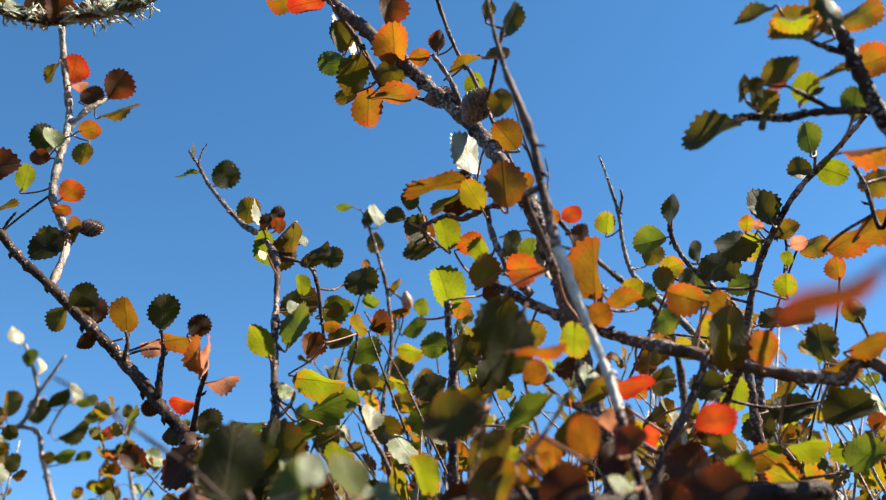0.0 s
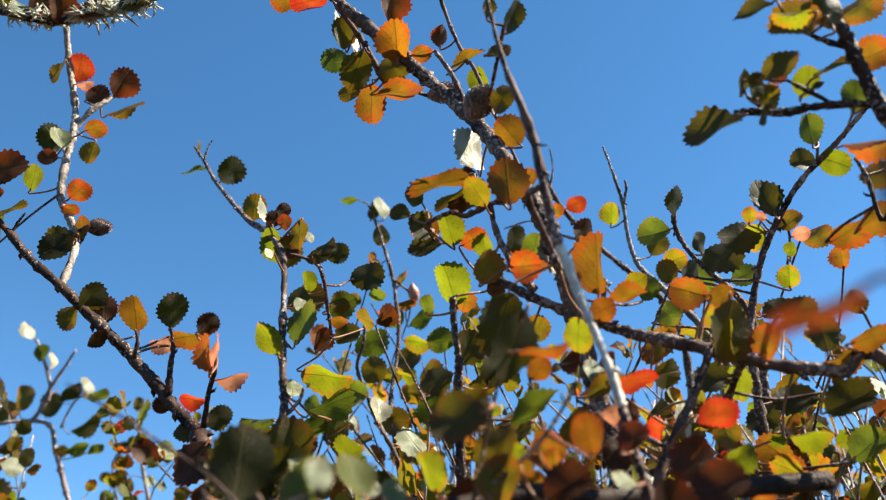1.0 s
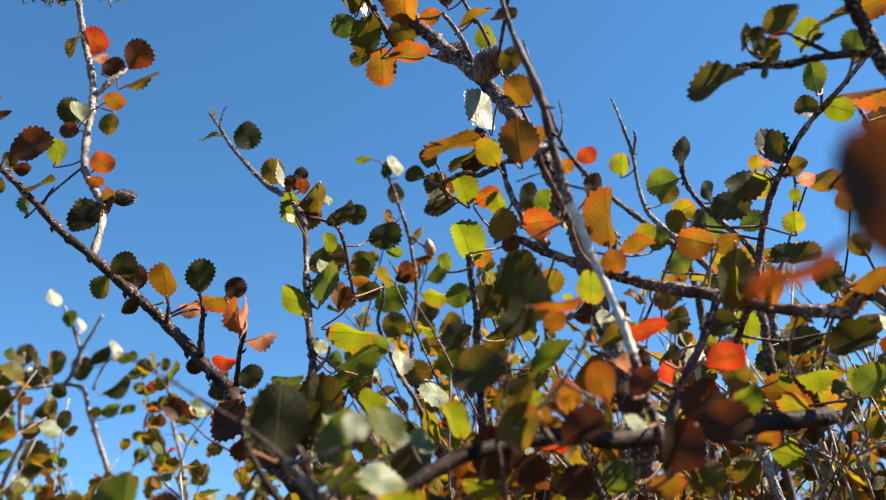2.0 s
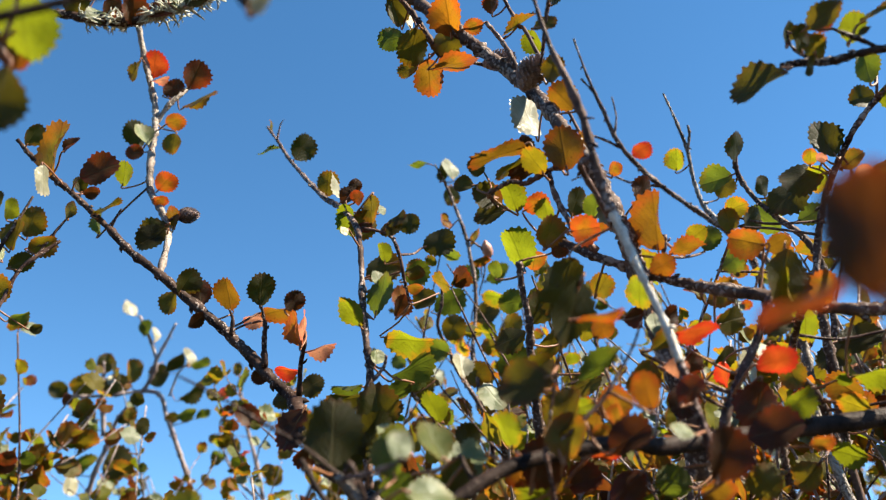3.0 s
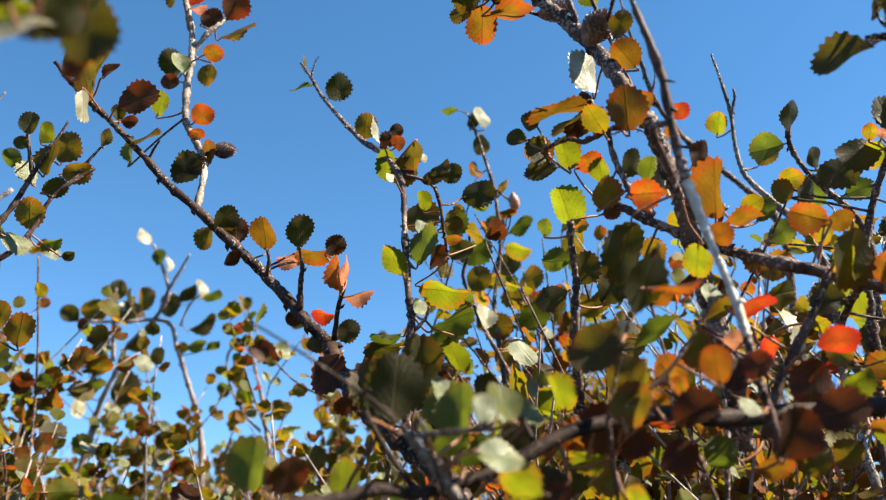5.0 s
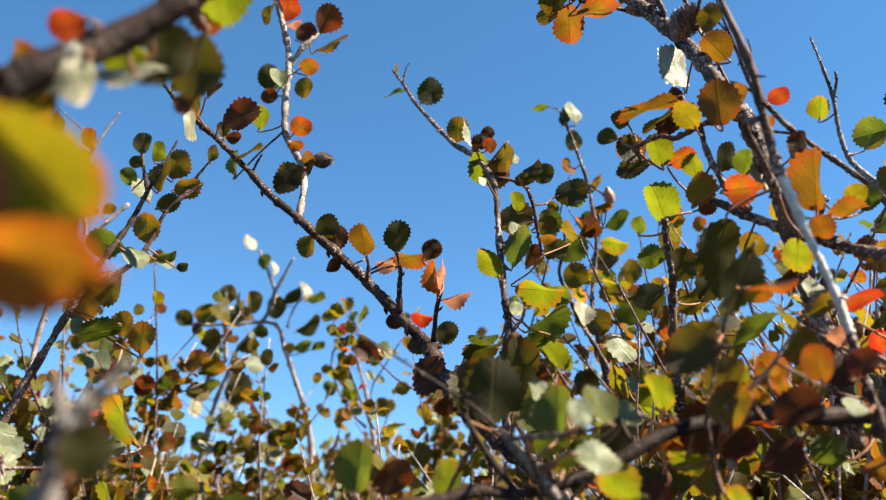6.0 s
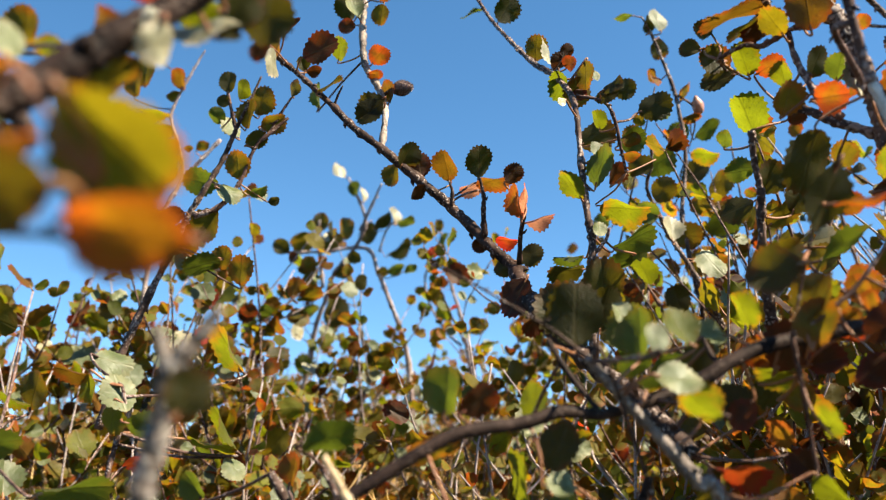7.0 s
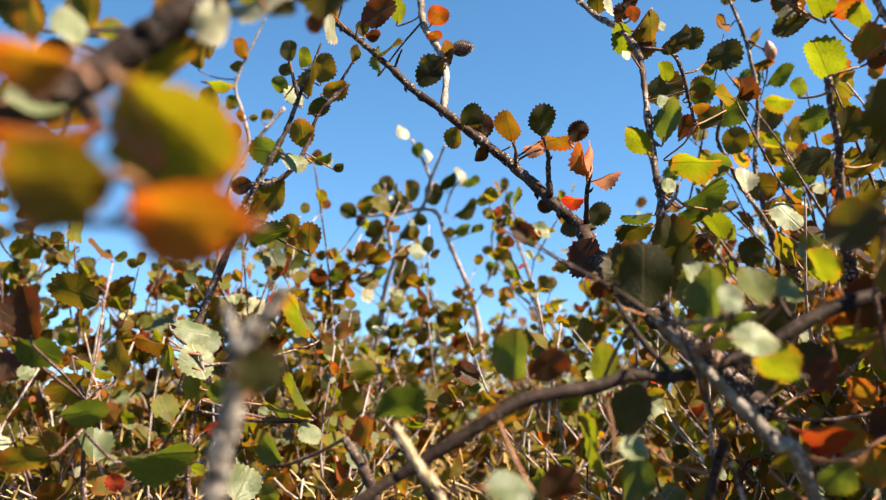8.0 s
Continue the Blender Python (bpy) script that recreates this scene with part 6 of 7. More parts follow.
shrub = branch("dwarf birch twig with yellow-green and olive leaves")
stem(shrub, [(-0.0774, 0.0717, 0.3830, 0.00071), (-0.0734, 0.0729, 0.3813, 0.00057), (-0.0704, 0.0744, 0.3785, 0.00050), (-0.0680, 0.0749, 0.3780, 0.00036)])
stem(shrub, [(-0.0734, 0.0729, 0.3813, 0.00057), (-0.0743, 0.0770, 0.3753, 0.00043), (-0.0728, 0.0781, 0.3729, 0.00036)])
leaf(shrub, "lime", (-0.0662, 0.0765, 0.3823), 0.0108, (-0.24, 0.70, -0.67), (-0.18, -0.71, -0.68))
leaf(shrub, "rust", (-0.0695, 0.0810, 0.3818), 0.0069, (-0.26, 0.32, -0.91), (0.10, -0.93, -0.36))
leaf(shrub, "dark_green", (-0.0689, 0.0772, 0.3699), 0.0092, (-0.41, 0.25, -0.87), (0.02, -0.96, -0.28))
leaf(shrub, "brown", (-0.0720, 0.0807, 0.3660), 0.0033, (-0.48, 0.08, -0.87), (0.26, -0.94, -0.22))

shrub = branch("pale thin dwarf birch twig with small dark leaves and pale sun-glint leaves")
stem(shrub, [(-0.2924, 0.5541, 0.5078, 0.00089), (-0.2863, 0.5616, 0.4916, 0.00118), (-0.2828, 0.5686, 0.4756, 0.00118), (-0.2868, 0.5722, 0.4658, 0.00148), (-0.2979, 0.5764, 0.4523, 0.00148), (-0.3152, 0.5806, 0.4371, 0.00148), (-0.3256, 0.5874, 0.4177, 0.00177), (-0.3386, 0.5955, 0.3943, 0.00206), (-0.3502, 0.6071, 0.3630, 0.00236), (-0.3751, 0.6255, 0.2831, 0.00252), (-0.3687, 0.6276, 0.1996, 0.00268), (-0.3579, 0.6461, 0.1089, 0.00286), (-0.3788, 0.6843, 0.0000, 0.00307), (-0.3877, 0.6942, -0.0290, 0.00313)], SHRUB_BARK)
stem(shrub, [(-0.2657, 0.5598, 0.5019, 0.00089), (-0.2762, 0.5649, 0.4864, 0.00118), (-0.2887, 0.5711, 0.4678, 0.00118)], SHRUB_BARK)
stem(shrub, [(-0.3219, 0.5632, 0.4772, 0.00118), (-0.3251, 0.5727, 0.4535, 0.00148), (-0.3270, 0.5840, 0.4257, 0.00177)], SHRUB_BARK)
stem(shrub, [(-0.3561, 0.5687, 0.4540, 0.00118), (-0.3242, 0.5728, 0.4534, 0.00118), (-0.2857, 0.5770, 0.4546, 0.00148), (-0.2789, 0.5849, 0.4376, 0.00177), (-0.2725, 0.5948, 0.4154, 0.00177), (-0.2664, 0.6056, 0.3913, 0.00206), (-0.2632, 0.6193, 0.3593, 0.00236), (-0.2573, 0.6289, 0.2802, 0.00252), (-0.2328, 0.6607, 0.1976, 0.00268), (-0.2406, 0.7016, 0.1078, 0.00286), (-0.2734, 0.7206, 0.0000, 0.00307), (-0.2779, 0.7190, -0.0287, 0.00313)], SHRUB_BARK)
stem(shrub, [(-0.2754, 0.5796, 0.4514, 0.00089), (-0.2674, 0.5741, 0.4669, 0.00089), (-0.2582, 0.5721, 0.4745, 0.00059)], SHRUB_BARK)
# the cream blades here are sun glints put into the leaf colour
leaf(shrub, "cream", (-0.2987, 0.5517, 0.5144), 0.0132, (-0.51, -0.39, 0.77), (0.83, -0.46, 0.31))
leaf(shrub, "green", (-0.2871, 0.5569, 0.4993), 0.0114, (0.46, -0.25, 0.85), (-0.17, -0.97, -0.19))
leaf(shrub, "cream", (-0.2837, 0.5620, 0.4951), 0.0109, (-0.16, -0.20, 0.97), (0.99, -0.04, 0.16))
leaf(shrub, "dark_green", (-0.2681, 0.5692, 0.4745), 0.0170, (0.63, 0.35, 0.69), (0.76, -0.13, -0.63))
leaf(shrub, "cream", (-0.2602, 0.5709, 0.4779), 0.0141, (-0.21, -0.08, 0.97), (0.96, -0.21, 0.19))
leaf(shrub, "green", (-0.2509, 0.5763, 0.4741), 0.0137, (0.82, 0.39, 0.42), (0.53, -0.22, -0.82))
leaf(shrub, "dark_green", (-0.2825, 0.5747, 0.4660), 0.0169, (-0.19, -0.03, -0.98), (0.04, -1.00, 0.02))
leaf(shrub, "dark_green", (-0.2570, 0.5781, 0.4540), 0.0202, (0.65, 0.37, 0.66), (0.73, -0.08, -0.68))
leaf(shrub, "dark_green", (-0.3209, 0.5657, 0.4769), 0.0145, (0.01, -0.16, 0.99), (0.25, -0.96, -0.15))
leaf(shrub, "cream", (-0.3170, 0.5679, 0.4640), 0.0073, (0.17, 0.38, 0.91), (0.70, -0.70, 0.16))
leaf(shrub, "olive", (-0.3398, 0.5701, 0.4627), 0.0203, (-0.89, -0.30, -0.33), (0.45, -0.60, -0.66))
leaf(shrub, "dark_green", (-0.3138, 0.5705, 0.4600), 0.0189, (0.88, 0.29, 0.37), (0.41, -0.86, -0.29))
leaf(shrub, "olive", (-0.3005, 0.5672, 0.4700), 0.0170, (-0.01, -0.06, 1.00), (-0.25, -0.97, -0.06))
leaf(shrub, "dark_green", (-0.3565, 0.5643, 0.4583), 0.0137, (-0.68, -0.59, 0.43), (0.48, -0.81, -0.35))
leaf(shrub, "yellow_green", (-0.3513, 0.5889, 0.4522), 0.0206, (-0.33, -0.47, 0.82), (-0.51, -0.63, -0.58))
leaf(shrub, "green", (-0.3437, 0.5950, 0.4396), 0.0167, (-0.28, -0.18, 0.94), (-0.30, -0.91, -0.27))
leaf(shrub, "dark_green", (-0.3089, 0.5811, 0.4402), 0.0167, (0.65, 0.33, 0.69), (0.76, -0.19, -0.62))
leaf(shrub, "dark_green", (-0.3197, 0.5913, 0.4073), 0.0246, (0.29, 0.07, 0.95), (-0.03, -1.00, 0.08))
leaf(shrub, "green", (-0.3453, 0.5885, 0.4064), 0.0247, (0.76, 0.49, 0.42), (0.54, -0.12, -0.84))
leaf(shrub, "cream", (-0.3660, 0.6132, 0.3946), 0.0165, (0.16, -0.13, -0.98), (0.96, -0.21, 0.19))
leaf(shrub, "green", (-0.2636, 0.5856, 0.4388), 0.0151, (0.83, 0.33, 0.44), (0.53, -0.23, -0.82))
leaf(shrub, "green", (-0.2502, 0.5859, 0.4371), 0.0109, (0.85, 0.32, 0.42), (0.51, -0.31, -0.80))
leaf(shrub, "olive", (-0.2746, 0.5858, 0.4353), 0.0103, (-0.88, -0.31, -0.35), (0.47, -0.56, -0.68))
leaf(shrub, "green", (-0.3582, 0.5824, 0.4275), 0.0211, (-0.79, -0.42, -0.44), (0.54, -0.14, -0.83))
leaf(shrub, "yellow_green", (-0.3971, 0.6174, 0.4225), 0.0303, (-0.28, -0.49, 0.82), (-0.53, -0.63, -0.56))

shrub = branch("slender dwarf birch sprig with tiny olive leaves")
stem(shrub, [(-0.2536, 0.6632, 0.4925, 0.00067), (-0.2540, 0.6707, 0.4743, 0.00101), (-0.2518, 0.6823, 0.4470, 0.00134), (-0.2460, 0.6954, 0.4172, 0.00169), (-0.2426, 0.7100, 0.3830, 0.00202), (-0.2418, 0.7233, 0.3512, 0.00202), (-0.2457, 0.7482, 0.2739, 0.00215), (-0.2698, 0.7929, 0.1931, 0.00230), (-0.2542, 0.8139, 0.1054, 0.00245), (-0.2145, 0.8009, 0.0000, 0.00262), (-0.2102, 0.7947, -0.0281, 0.00268)], SHRUB_BARK)
stem(shrub, [(-0.2601, 0.6755, 0.4610, 0.00101), (-0.2734, 0.6784, 0.4502, 0.00101), (-0.2725, 0.6889, 0.4252, 0.00101), (-0.2611, 0.6999, 0.4020, 0.00134), (-0.2479, 0.7073, 0.3878, 0.00134)], SHRUB_BARK)
leaf(shrub, "olive", (-0.2545, 0.6615, 0.4916), 0.0105, (0.07, -0.14, 0.99), (-0.17, -0.98, -0.13))
leaf(shrub, "green", (-0.2500, 0.6661, 0.4789), 0.0119, (0.43, -0.15, 0.89), (-0.59, -0.79, 0.15))
leaf(shrub, "olive", (-0.2492, 0.6809, 0.4563), 0.0144, (0.89, 0.37, 0.25), (0.44, -0.61, -0.66))
leaf(shrub, "brown", (-0.2651, 0.6755, 0.4589), 0.0123, (-0.82, -0.57, -0.04), (0.49, -0.67, -0.56))
leaf(shrub, "olive", (-0.2634, 0.6885, 0.4294), 0.0148, (-0.17, 0.15, -0.97), (-0.18, -0.98, -0.12))
leaf(shrub, "dark_green", (-0.2309, 0.6799, 0.4524), 0.0098, (0.03, -0.20, 0.98), (0.31, -0.93, -0.20))
leaf(shrub, "green", (-0.2700, 0.6678, 0.4196), 0.0109, (-0.78, -0.42, 0.47), (0.17, -0.86, -0.49))
leaf(shrub, "olive", (-0.2319, 0.7031, 0.4030), 0.0146, (0.90, 0.27, 0.34), (0.43, -0.63, -0.65))
leaf(shrub, "yellow_green", (-0.2595, 0.6934, 0.4178), 0.0156, (0.08, -0.50, 0.87), (0.01, -0.87, -0.50))
leaf(shrub, "olive", (-0.2789, 0.6814, 0.4365), 0.0102, (-0.87, -0.48, 0.10), (0.35, -0.74, -0.57))

shrub = branch("slender pale twig with olive and orange leaves")
stem(shrub, [(-0.2803, 0.3448, 0.5196, 0.00044), (-0.2878, 0.3440, 0.5063, 0.00066), (-0.2960, 0.3433, 0.4905, 0.00089), (-0.2991, 0.3438, 0.4804, 0.00089), (-0.2967, 0.3475, 0.4668, 0.00110), (-0.2951, 0.3516, 0.4487, 0.00110), (-0.3056, 0.3510, 0.4272, 0.00133), (-0.3136, 0.3528, 0.3988, 0.00133), (-0.3195, 0.3573, 0.3608, 0.00154), (-0.3263, 0.3639, 0.3101, 0.00177), (-0.3477, 0.3965, 0.2419, 0.00189), (-0.3604, 0.4138, 0.1706, 0.00201), (-0.3311, 0.4004, 0.0930, 0.00214), (-0.3105, 0.3881, 0.0000, 0.00230), (-0.3148, 0.3902, -0.0248, 0.00234)], SHRUB_BARK)
stem(shrub, [(-0.2744, 0.3569, 0.4698, 0.00089), (-0.2857, 0.3542, 0.4572, 0.00110), (-0.2947, 0.3523, 0.4462, 0.00110)], SHRUB_BARK)
leaf(shrub, "orange", (-0.2917, 0.3401, 0.5021), 0.0124, (0.29, -0.62, 0.73), (-0.27, -0.78, -0.56))
leaf(shrub, "olive", (-0.3128, 0.3353, 0.5075), 0.0175, (-0.34, 0.23, -0.91), (-0.05, -0.97, -0.23))
leaf(shrub, "olive", (-0.3148, 0.3310, 0.4994), 0.0149, (0.12, -0.20, 0.97), (-0.09, -0.98, -0.19))
leaf(shrub, "olive", (-0.2972, 0.3416, 0.4935), 0.0076, (-0.77, -0.46, -0.44), (0.57, -0.20, -0.79))
leaf(shrub, "yellow_green", (-0.2966, 0.3274, 0.4782), 0.0159, (0.89, 0.45, -0.03), (-0.01, -0.04, -1.00))
leaf(shrub, "olive", (-0.3123, 0.3391, 0.4748), 0.0144, (0.31, -0.26, 0.91), (0.01, -0.96, -0.28))
leaf(shrub, "green", (-0.3011, 0.3427, 0.4726), 0.0080, (0.60, -0.28, 0.75), (0.07, -0.92, -0.39))
leaf(shrub, "brown", (-0.3001, 0.3450, 0.4555), 0.0092, (0.00, -0.16, 0.99), (0.18, -0.97, -0.16))
leaf(shrub, "olive", (-0.2893, 0.3483, 0.4636), 0.0048, (0.74, 0.65, 0.18), (0.53, -0.40, -0.75))
leaf(shrub, "olive", (-0.2839, 0.3540, 0.4659), 0.0073, (0.85, 0.16, 0.50), (0.52, -0.44, -0.73))
leaf(shrub, "orange", (-0.2961, 0.3468, 0.4648), 0.0077, (0.10, -0.63, 0.77), (-0.31, -0.75, -0.58))

shrub = branch("dwarf birch sprig with many olive and green round leaves")
stem(shrub, [(-0.1698, 0.2326, 0.4403, 0.00037), (-0.1738, 0.2325, 0.4314, 0.00055), (-0.1783, 0.2322, 0.4220, 0.00074), (-0.1843, 0.2321, 0.4083, 0.00092), (-0.1910, 0.2313, 0.3968, 0.00110), (-0.1978, 0.2305, 0.3852, 0.00110), (-0.2037, 0.2302, 0.3725, 0.00129), (-0.2118, 0.2298, 0.3557, 0.00129), (-0.2212, 0.2295, 0.3347, 0.00147), (-0.2290, 0.2308, 0.3094, 0.00166)])
stem(shrub, [(-0.1611, 0.2393, 0.4250, 0.00055), (-0.1668, 0.2378, 0.4198, 0.00074), (-0.1731, 0.2361, 0.4135, 0.00074), (-0.1779, 0.2362, 0.4019, 0.00074), (-0.1856, 0.2347, 0.3914, 0.00092), (-0.1947, 0.2314, 0.3872, 0.00110)])
stem(shrub, [(-0.1589, 0.2386, 0.4339, 0.00037), (-0.1633, 0.2379, 0.4272, 0.00055), (-0.1689, 0.2372, 0.4176, 0.00055)])
stem(shrub, [(-0.1814, 0.2286, 0.4336, 0.00055), (-0.1801, 0.2308, 0.4252, 0.00074), (-0.1791, 0.2322, 0.4199, 0.00074)])
leaf(shrub, "dark_green", (-0.1806, 0.2278, 0.4376), 0.0076, (0.06, -0.05, 1.00), (0.14, -0.99, -0.06))
leaf(shrub, "yellow_green", (-0.1760, 0.2304, 0.4352), 0.0074, (0.53, -0.48, 0.70), (-0.25, -0.88, -0.41))
leaf(shrub, "dark_green", (-0.1830, 0.2285, 0.4304), 0.0051, (-0.92, -0.32, 0.22), (0.28, -0.94, -0.18))
leaf(shrub, "olive", (-0.1705, 0.2353, 0.4319), 0.0108, (0.33, -0.24, 0.91), (-0.02, -0.97, -0.25))
leaf(shrub, "olive", (-0.1661, 0.2373, 0.4233), 0.0094, (0.83, 0.40, 0.39), (0.54, -0.38, -0.75))
leaf(shrub, "dark_green", (-0.1722, 0.2356, 0.4165), 0.0081, (0.76, 0.36, 0.55), (0.64, -0.58, -0.50))
leaf(shrub, "olive", (-0.1791, 0.2347, 0.4070), 0.0109, (0.10, -0.41, 0.91), (0.18, -0.89, -0.42))
leaf(shrub, "green", (-0.1899, 0.2344, 0.4277), 0.0068, (-0.40, -0.53, 0.75), (0.18, -0.85, -0.50))
leaf(shrub, "pale", (-0.1860, 0.2390, 0.4245), 0.0092, (-0.43, -0.35, 0.83), (0.87, -0.42, 0.26))
leaf(shrub, "olive", (-0.1738, 0.2328, 0.4260), 0.0106, (0.35, -0.14, 0.93), (-0.28, -0.96, -0.04))
leaf(shrub, "green", (-0.2086, 0.2520, 0.4082), 0.0133, (-0.79, -0.59, 0.14), (0.37, -0.65, -0.66))
leaf(shrub, "pale", (-0.1773, 0.2284, 0.3942), 0.0090, (0.63, 0.74, -0.22), (0.76, -0.53, 0.38))
leaf(shrub, "olive", (-0.1914, 0.2360, 0.3846), 0.0126, (-0.65, 0.20, -0.73), (-0.01, -0.97, -0.26))
leaf(shrub, "orange", (-0.2103, 0.2492, 0.3835), 0.0148, (-0.56, 0.33, -0.76), (-0.00, -0.92, -0.40))
leaf(shrub, "green", (-0.1735, 0.2411, 0.3982), 0.0070, (0.74, 0.49, 0.45), (0.54, -0.05, -0.84))
leaf(shrub, "dark_green", (-0.1680, 0.2434, 0.3944), 0.0042, (0.70, 0.65, 0.31), (0.65, -0.38, -0.66))
leaf(shrub, "pale", (-0.1992, 0.2314, 0.3702), 0.0063, (0.10, -0.31, -0.94), (0.86, -0.45, 0.24))
leaf(shrub, "olive", (-0.1851, 0.2386, 0.3724), 0.0090, (0.52, -0.23, 0.82), (-0.02, -0.97, -0.25))
leaf(shrub, "dark_green", (-0.1581, 0.2373, 0.4361), 0.0066, (0.09, -0.16, 0.98), (-0.40, -0.91, -0.11))
leaf(shrub, "green", (-0.1918, 0.2337, 0.3689), 0.0130, (-0.82, -0.47, -0.33), (0.51, -0.33, -0.80))
leaf(shrub, "olive", (-0.1807, 0.2435, 0.3685), 0.0112, (0.25, -0.28, 0.93), (0.02, -0.96, -0.29))
leaf(shrub, "brown", (-0.2006, 0.2271, 0.3869), 0.0078, (-0.96, -0.15, -0.22), (0.19, -0.97, -0.17))

shrub = branch("low dwarf birch sprig with green, pale and rusty leaves")
stem(shrub, [(-0.1588, 0.1589, 0.3201, 0.00040), (-0.1585, 0.1601, 0.3144, 0.00053), (-0.1605, 0.1607, 0.3068, 0.00066), (-0.1634, 0.1614, 0.2963, 0.00066), (-0.1645, 0.1626, 0.2872, 0.00079), (-0.1650, 0.1646, 0.2752, 0.00079), (-0.1792, 0.1824, 0.2146, 0.00084), (-0.1686, 0.1804, 0.1513, 0.00090), (-0.1494, 0.1876, 0.0826, 0.00096), (-0.1606, 0.2173, 0.0000, 0.00103), (-0.1685, 0.2270, -0.0220, 0.00105)])
stem(shrub, [(-0.1800, 0.1407, 0.3079, 0.00038), (-0.1809, 0.1418, 0.3000, 0.00050), (-0.1821, 0.1429, 0.2913, 0.00063), (-0.1826, 0.1453, 0.2769, 0.00076), (-0.1808, 0.1526, 0.2160, 0.00081), (-0.1683, 0.1772, 0.1523, 0.00086), (-0.1788, 0.2042, 0.0831, 0.00091), (-0.2015, 0.2147, 0.0000, 0.00098), (-0.2036, 0.2136, -0.0221, 0.00100)])
stem(shrub, [(-0.0982, 0.1342, 0.3002, 0.00093), (-0.0945, 0.1374, 0.2919, 0.00103), (-0.0919, 0.1403, 0.2825, 0.00113)])
stem(shrub, [(-0.0883, 0.1384, 0.3013, 0.00072), (-0.0837, 0.1425, 0.2906, 0.00082), (-0.0810, 0.1452, 0.2824, 0.00093)])
leaf(shrub, "pale", (-0.1598, 0.1591, 0.3186), 0.0106, (-0.42, -0.02, 0.91), (0.81, -0.45, 0.37))
leaf(shrub, "green", (-0.1524, 0.1611, 0.3095), 0.0091, (0.74, 0.63, -0.24), (0.36, -0.66, -0.65))
leaf(shrub, "yellow_green", (-0.1611, 0.1588, 0.3114), 0.0087, (-0.26, 0.25, -0.93), (-0.08, -0.97, -0.24))
leaf(shrub, "green", (-0.1486, 0.1347, 0.2957), 0.0153, (0.69, 0.71, 0.14), (0.50, -0.34, -0.79))
leaf(shrub, "green", (-0.1728, 0.1193, 0.3199), 0.0104, (0.56, 0.70, -0.43), (0.35, -0.68, -0.65))
leaf(shrub, "green", (-0.1721, 0.1335, 0.3056), 0.0106, (0.79, 0.58, 0.19), (0.48, -0.41, -0.77))
leaf(shrub, "olive", (-0.1970, 0.1495, 0.3385), 0.0129, (-0.60, -0.73, 0.33), (0.42, -0.64, -0.64))
leaf(shrub, "brown", (-0.1659, 0.1098, 0.3281), 0.0118, (-0.08, -0.18, 0.98), (0.18, -0.97, -0.16))
leaf(shrub, "orange", (-0.1710, 0.1537, 0.3236), 0.0095, (-0.75, -0.58, 0.31), (0.02, -0.49, -0.87))
leaf(shrub, "yellow_green", (-0.1672, 0.1565, 0.3190), 0.0083, (-0.15, 0.26, -0.96), (-0.35, -0.92, -0.19))
leaf(shrub, "yellow_green", (-0.2008, 0.1629, 0.3175), 0.0112, (0.64, 0.64, -0.42), (-0.15, -0.43, -0.89))
leaf(shrub, "pale", (-0.1796, 0.1436, 0.2970), 0.0087, (-0.33, 0.24, 0.91), (0.88, -0.28, 0.39))
leaf(shrub, "pale", (-0.1810, 0.1807, 0.3287), 0.0109, (0.61, 0.75, -0.26), (0.75, -0.43, 0.50))
leaf(shrub, "red", (-0.1694, 0.1802, 0.3000), 0.0076, (0.87, 0.29, 0.40), (0.49, -0.47, -0.73))
leaf(shrub, "olive", (-0.1696, 0.1144, 0.2952), 0.0103, (-0.77, -0.61, -0.17), (0.52, -0.44, -0.73))
leaf(shrub, "pale", (-0.1503, 0.1682, 0.2857), 0.0105, (-0.02, 0.63, 0.78), (0.80, -0.45, 0.39))
leaf(shrub, "green", (-0.1248, 0.1452, 0.2966), 0.0069, (-0.45, -0.29, 0.84), (-0.01, -0.94, -0.33))
leaf(shrub, "yellow_green", (-0.1787, 0.1782, 0.2886), 0.0112, (0.84, 0.54, -0.12), (0.09, -0.34, -0.94))
leaf(shrub, "olive", (-0.2022, 0.1728, 0.3203), 0.0117, (0.38, -0.17, 0.91), (-0.06, -0.99, -0.16))
leaf(shrub, "olive", (-0.1923, 0.1456, 0.3116), 0.0127, (-0.63, -0.77, -0.06), (0.54, -0.38, -0.75))
leaf(shrub, "orange", (-0.1090, 0.1628, 0.2999), 0.0079, (0.32, -0.16, 0.93), (-0.37, -0.93, -0.04))
leaf(shrub, "yellow_green", (-0.1408, 0.1800, 0.3097), 0.0130, (-0.31, -0.34, 0.89), (-0.66, -0.60, -0.46))
leaf(shrub, "pale", (-0.1388, 0.1830, 0.2986), 0.0072, (0.68, 0.39, -0.63), (0.73, -0.43, 0.53))
leaf(shrub, "yellow_green", (-0.1441, 0.1794, 0.3050), 0.0130, (0.83, 0.52, -0.19), (-0.07, -0.24, -0.97))
leaf(shrub, "yellow_green", (-0.1503, 0.1936, 0.3333), 0.0154, (-0.24, -0.47, 0.85), (-0.49, -0.69, -0.53))
leaf(shrub, "green", (-0.0774, 0.1199, 0.3074), 0.0099, (0.83, 0.50, 0.26), (0.49, -0.41, -0.77))

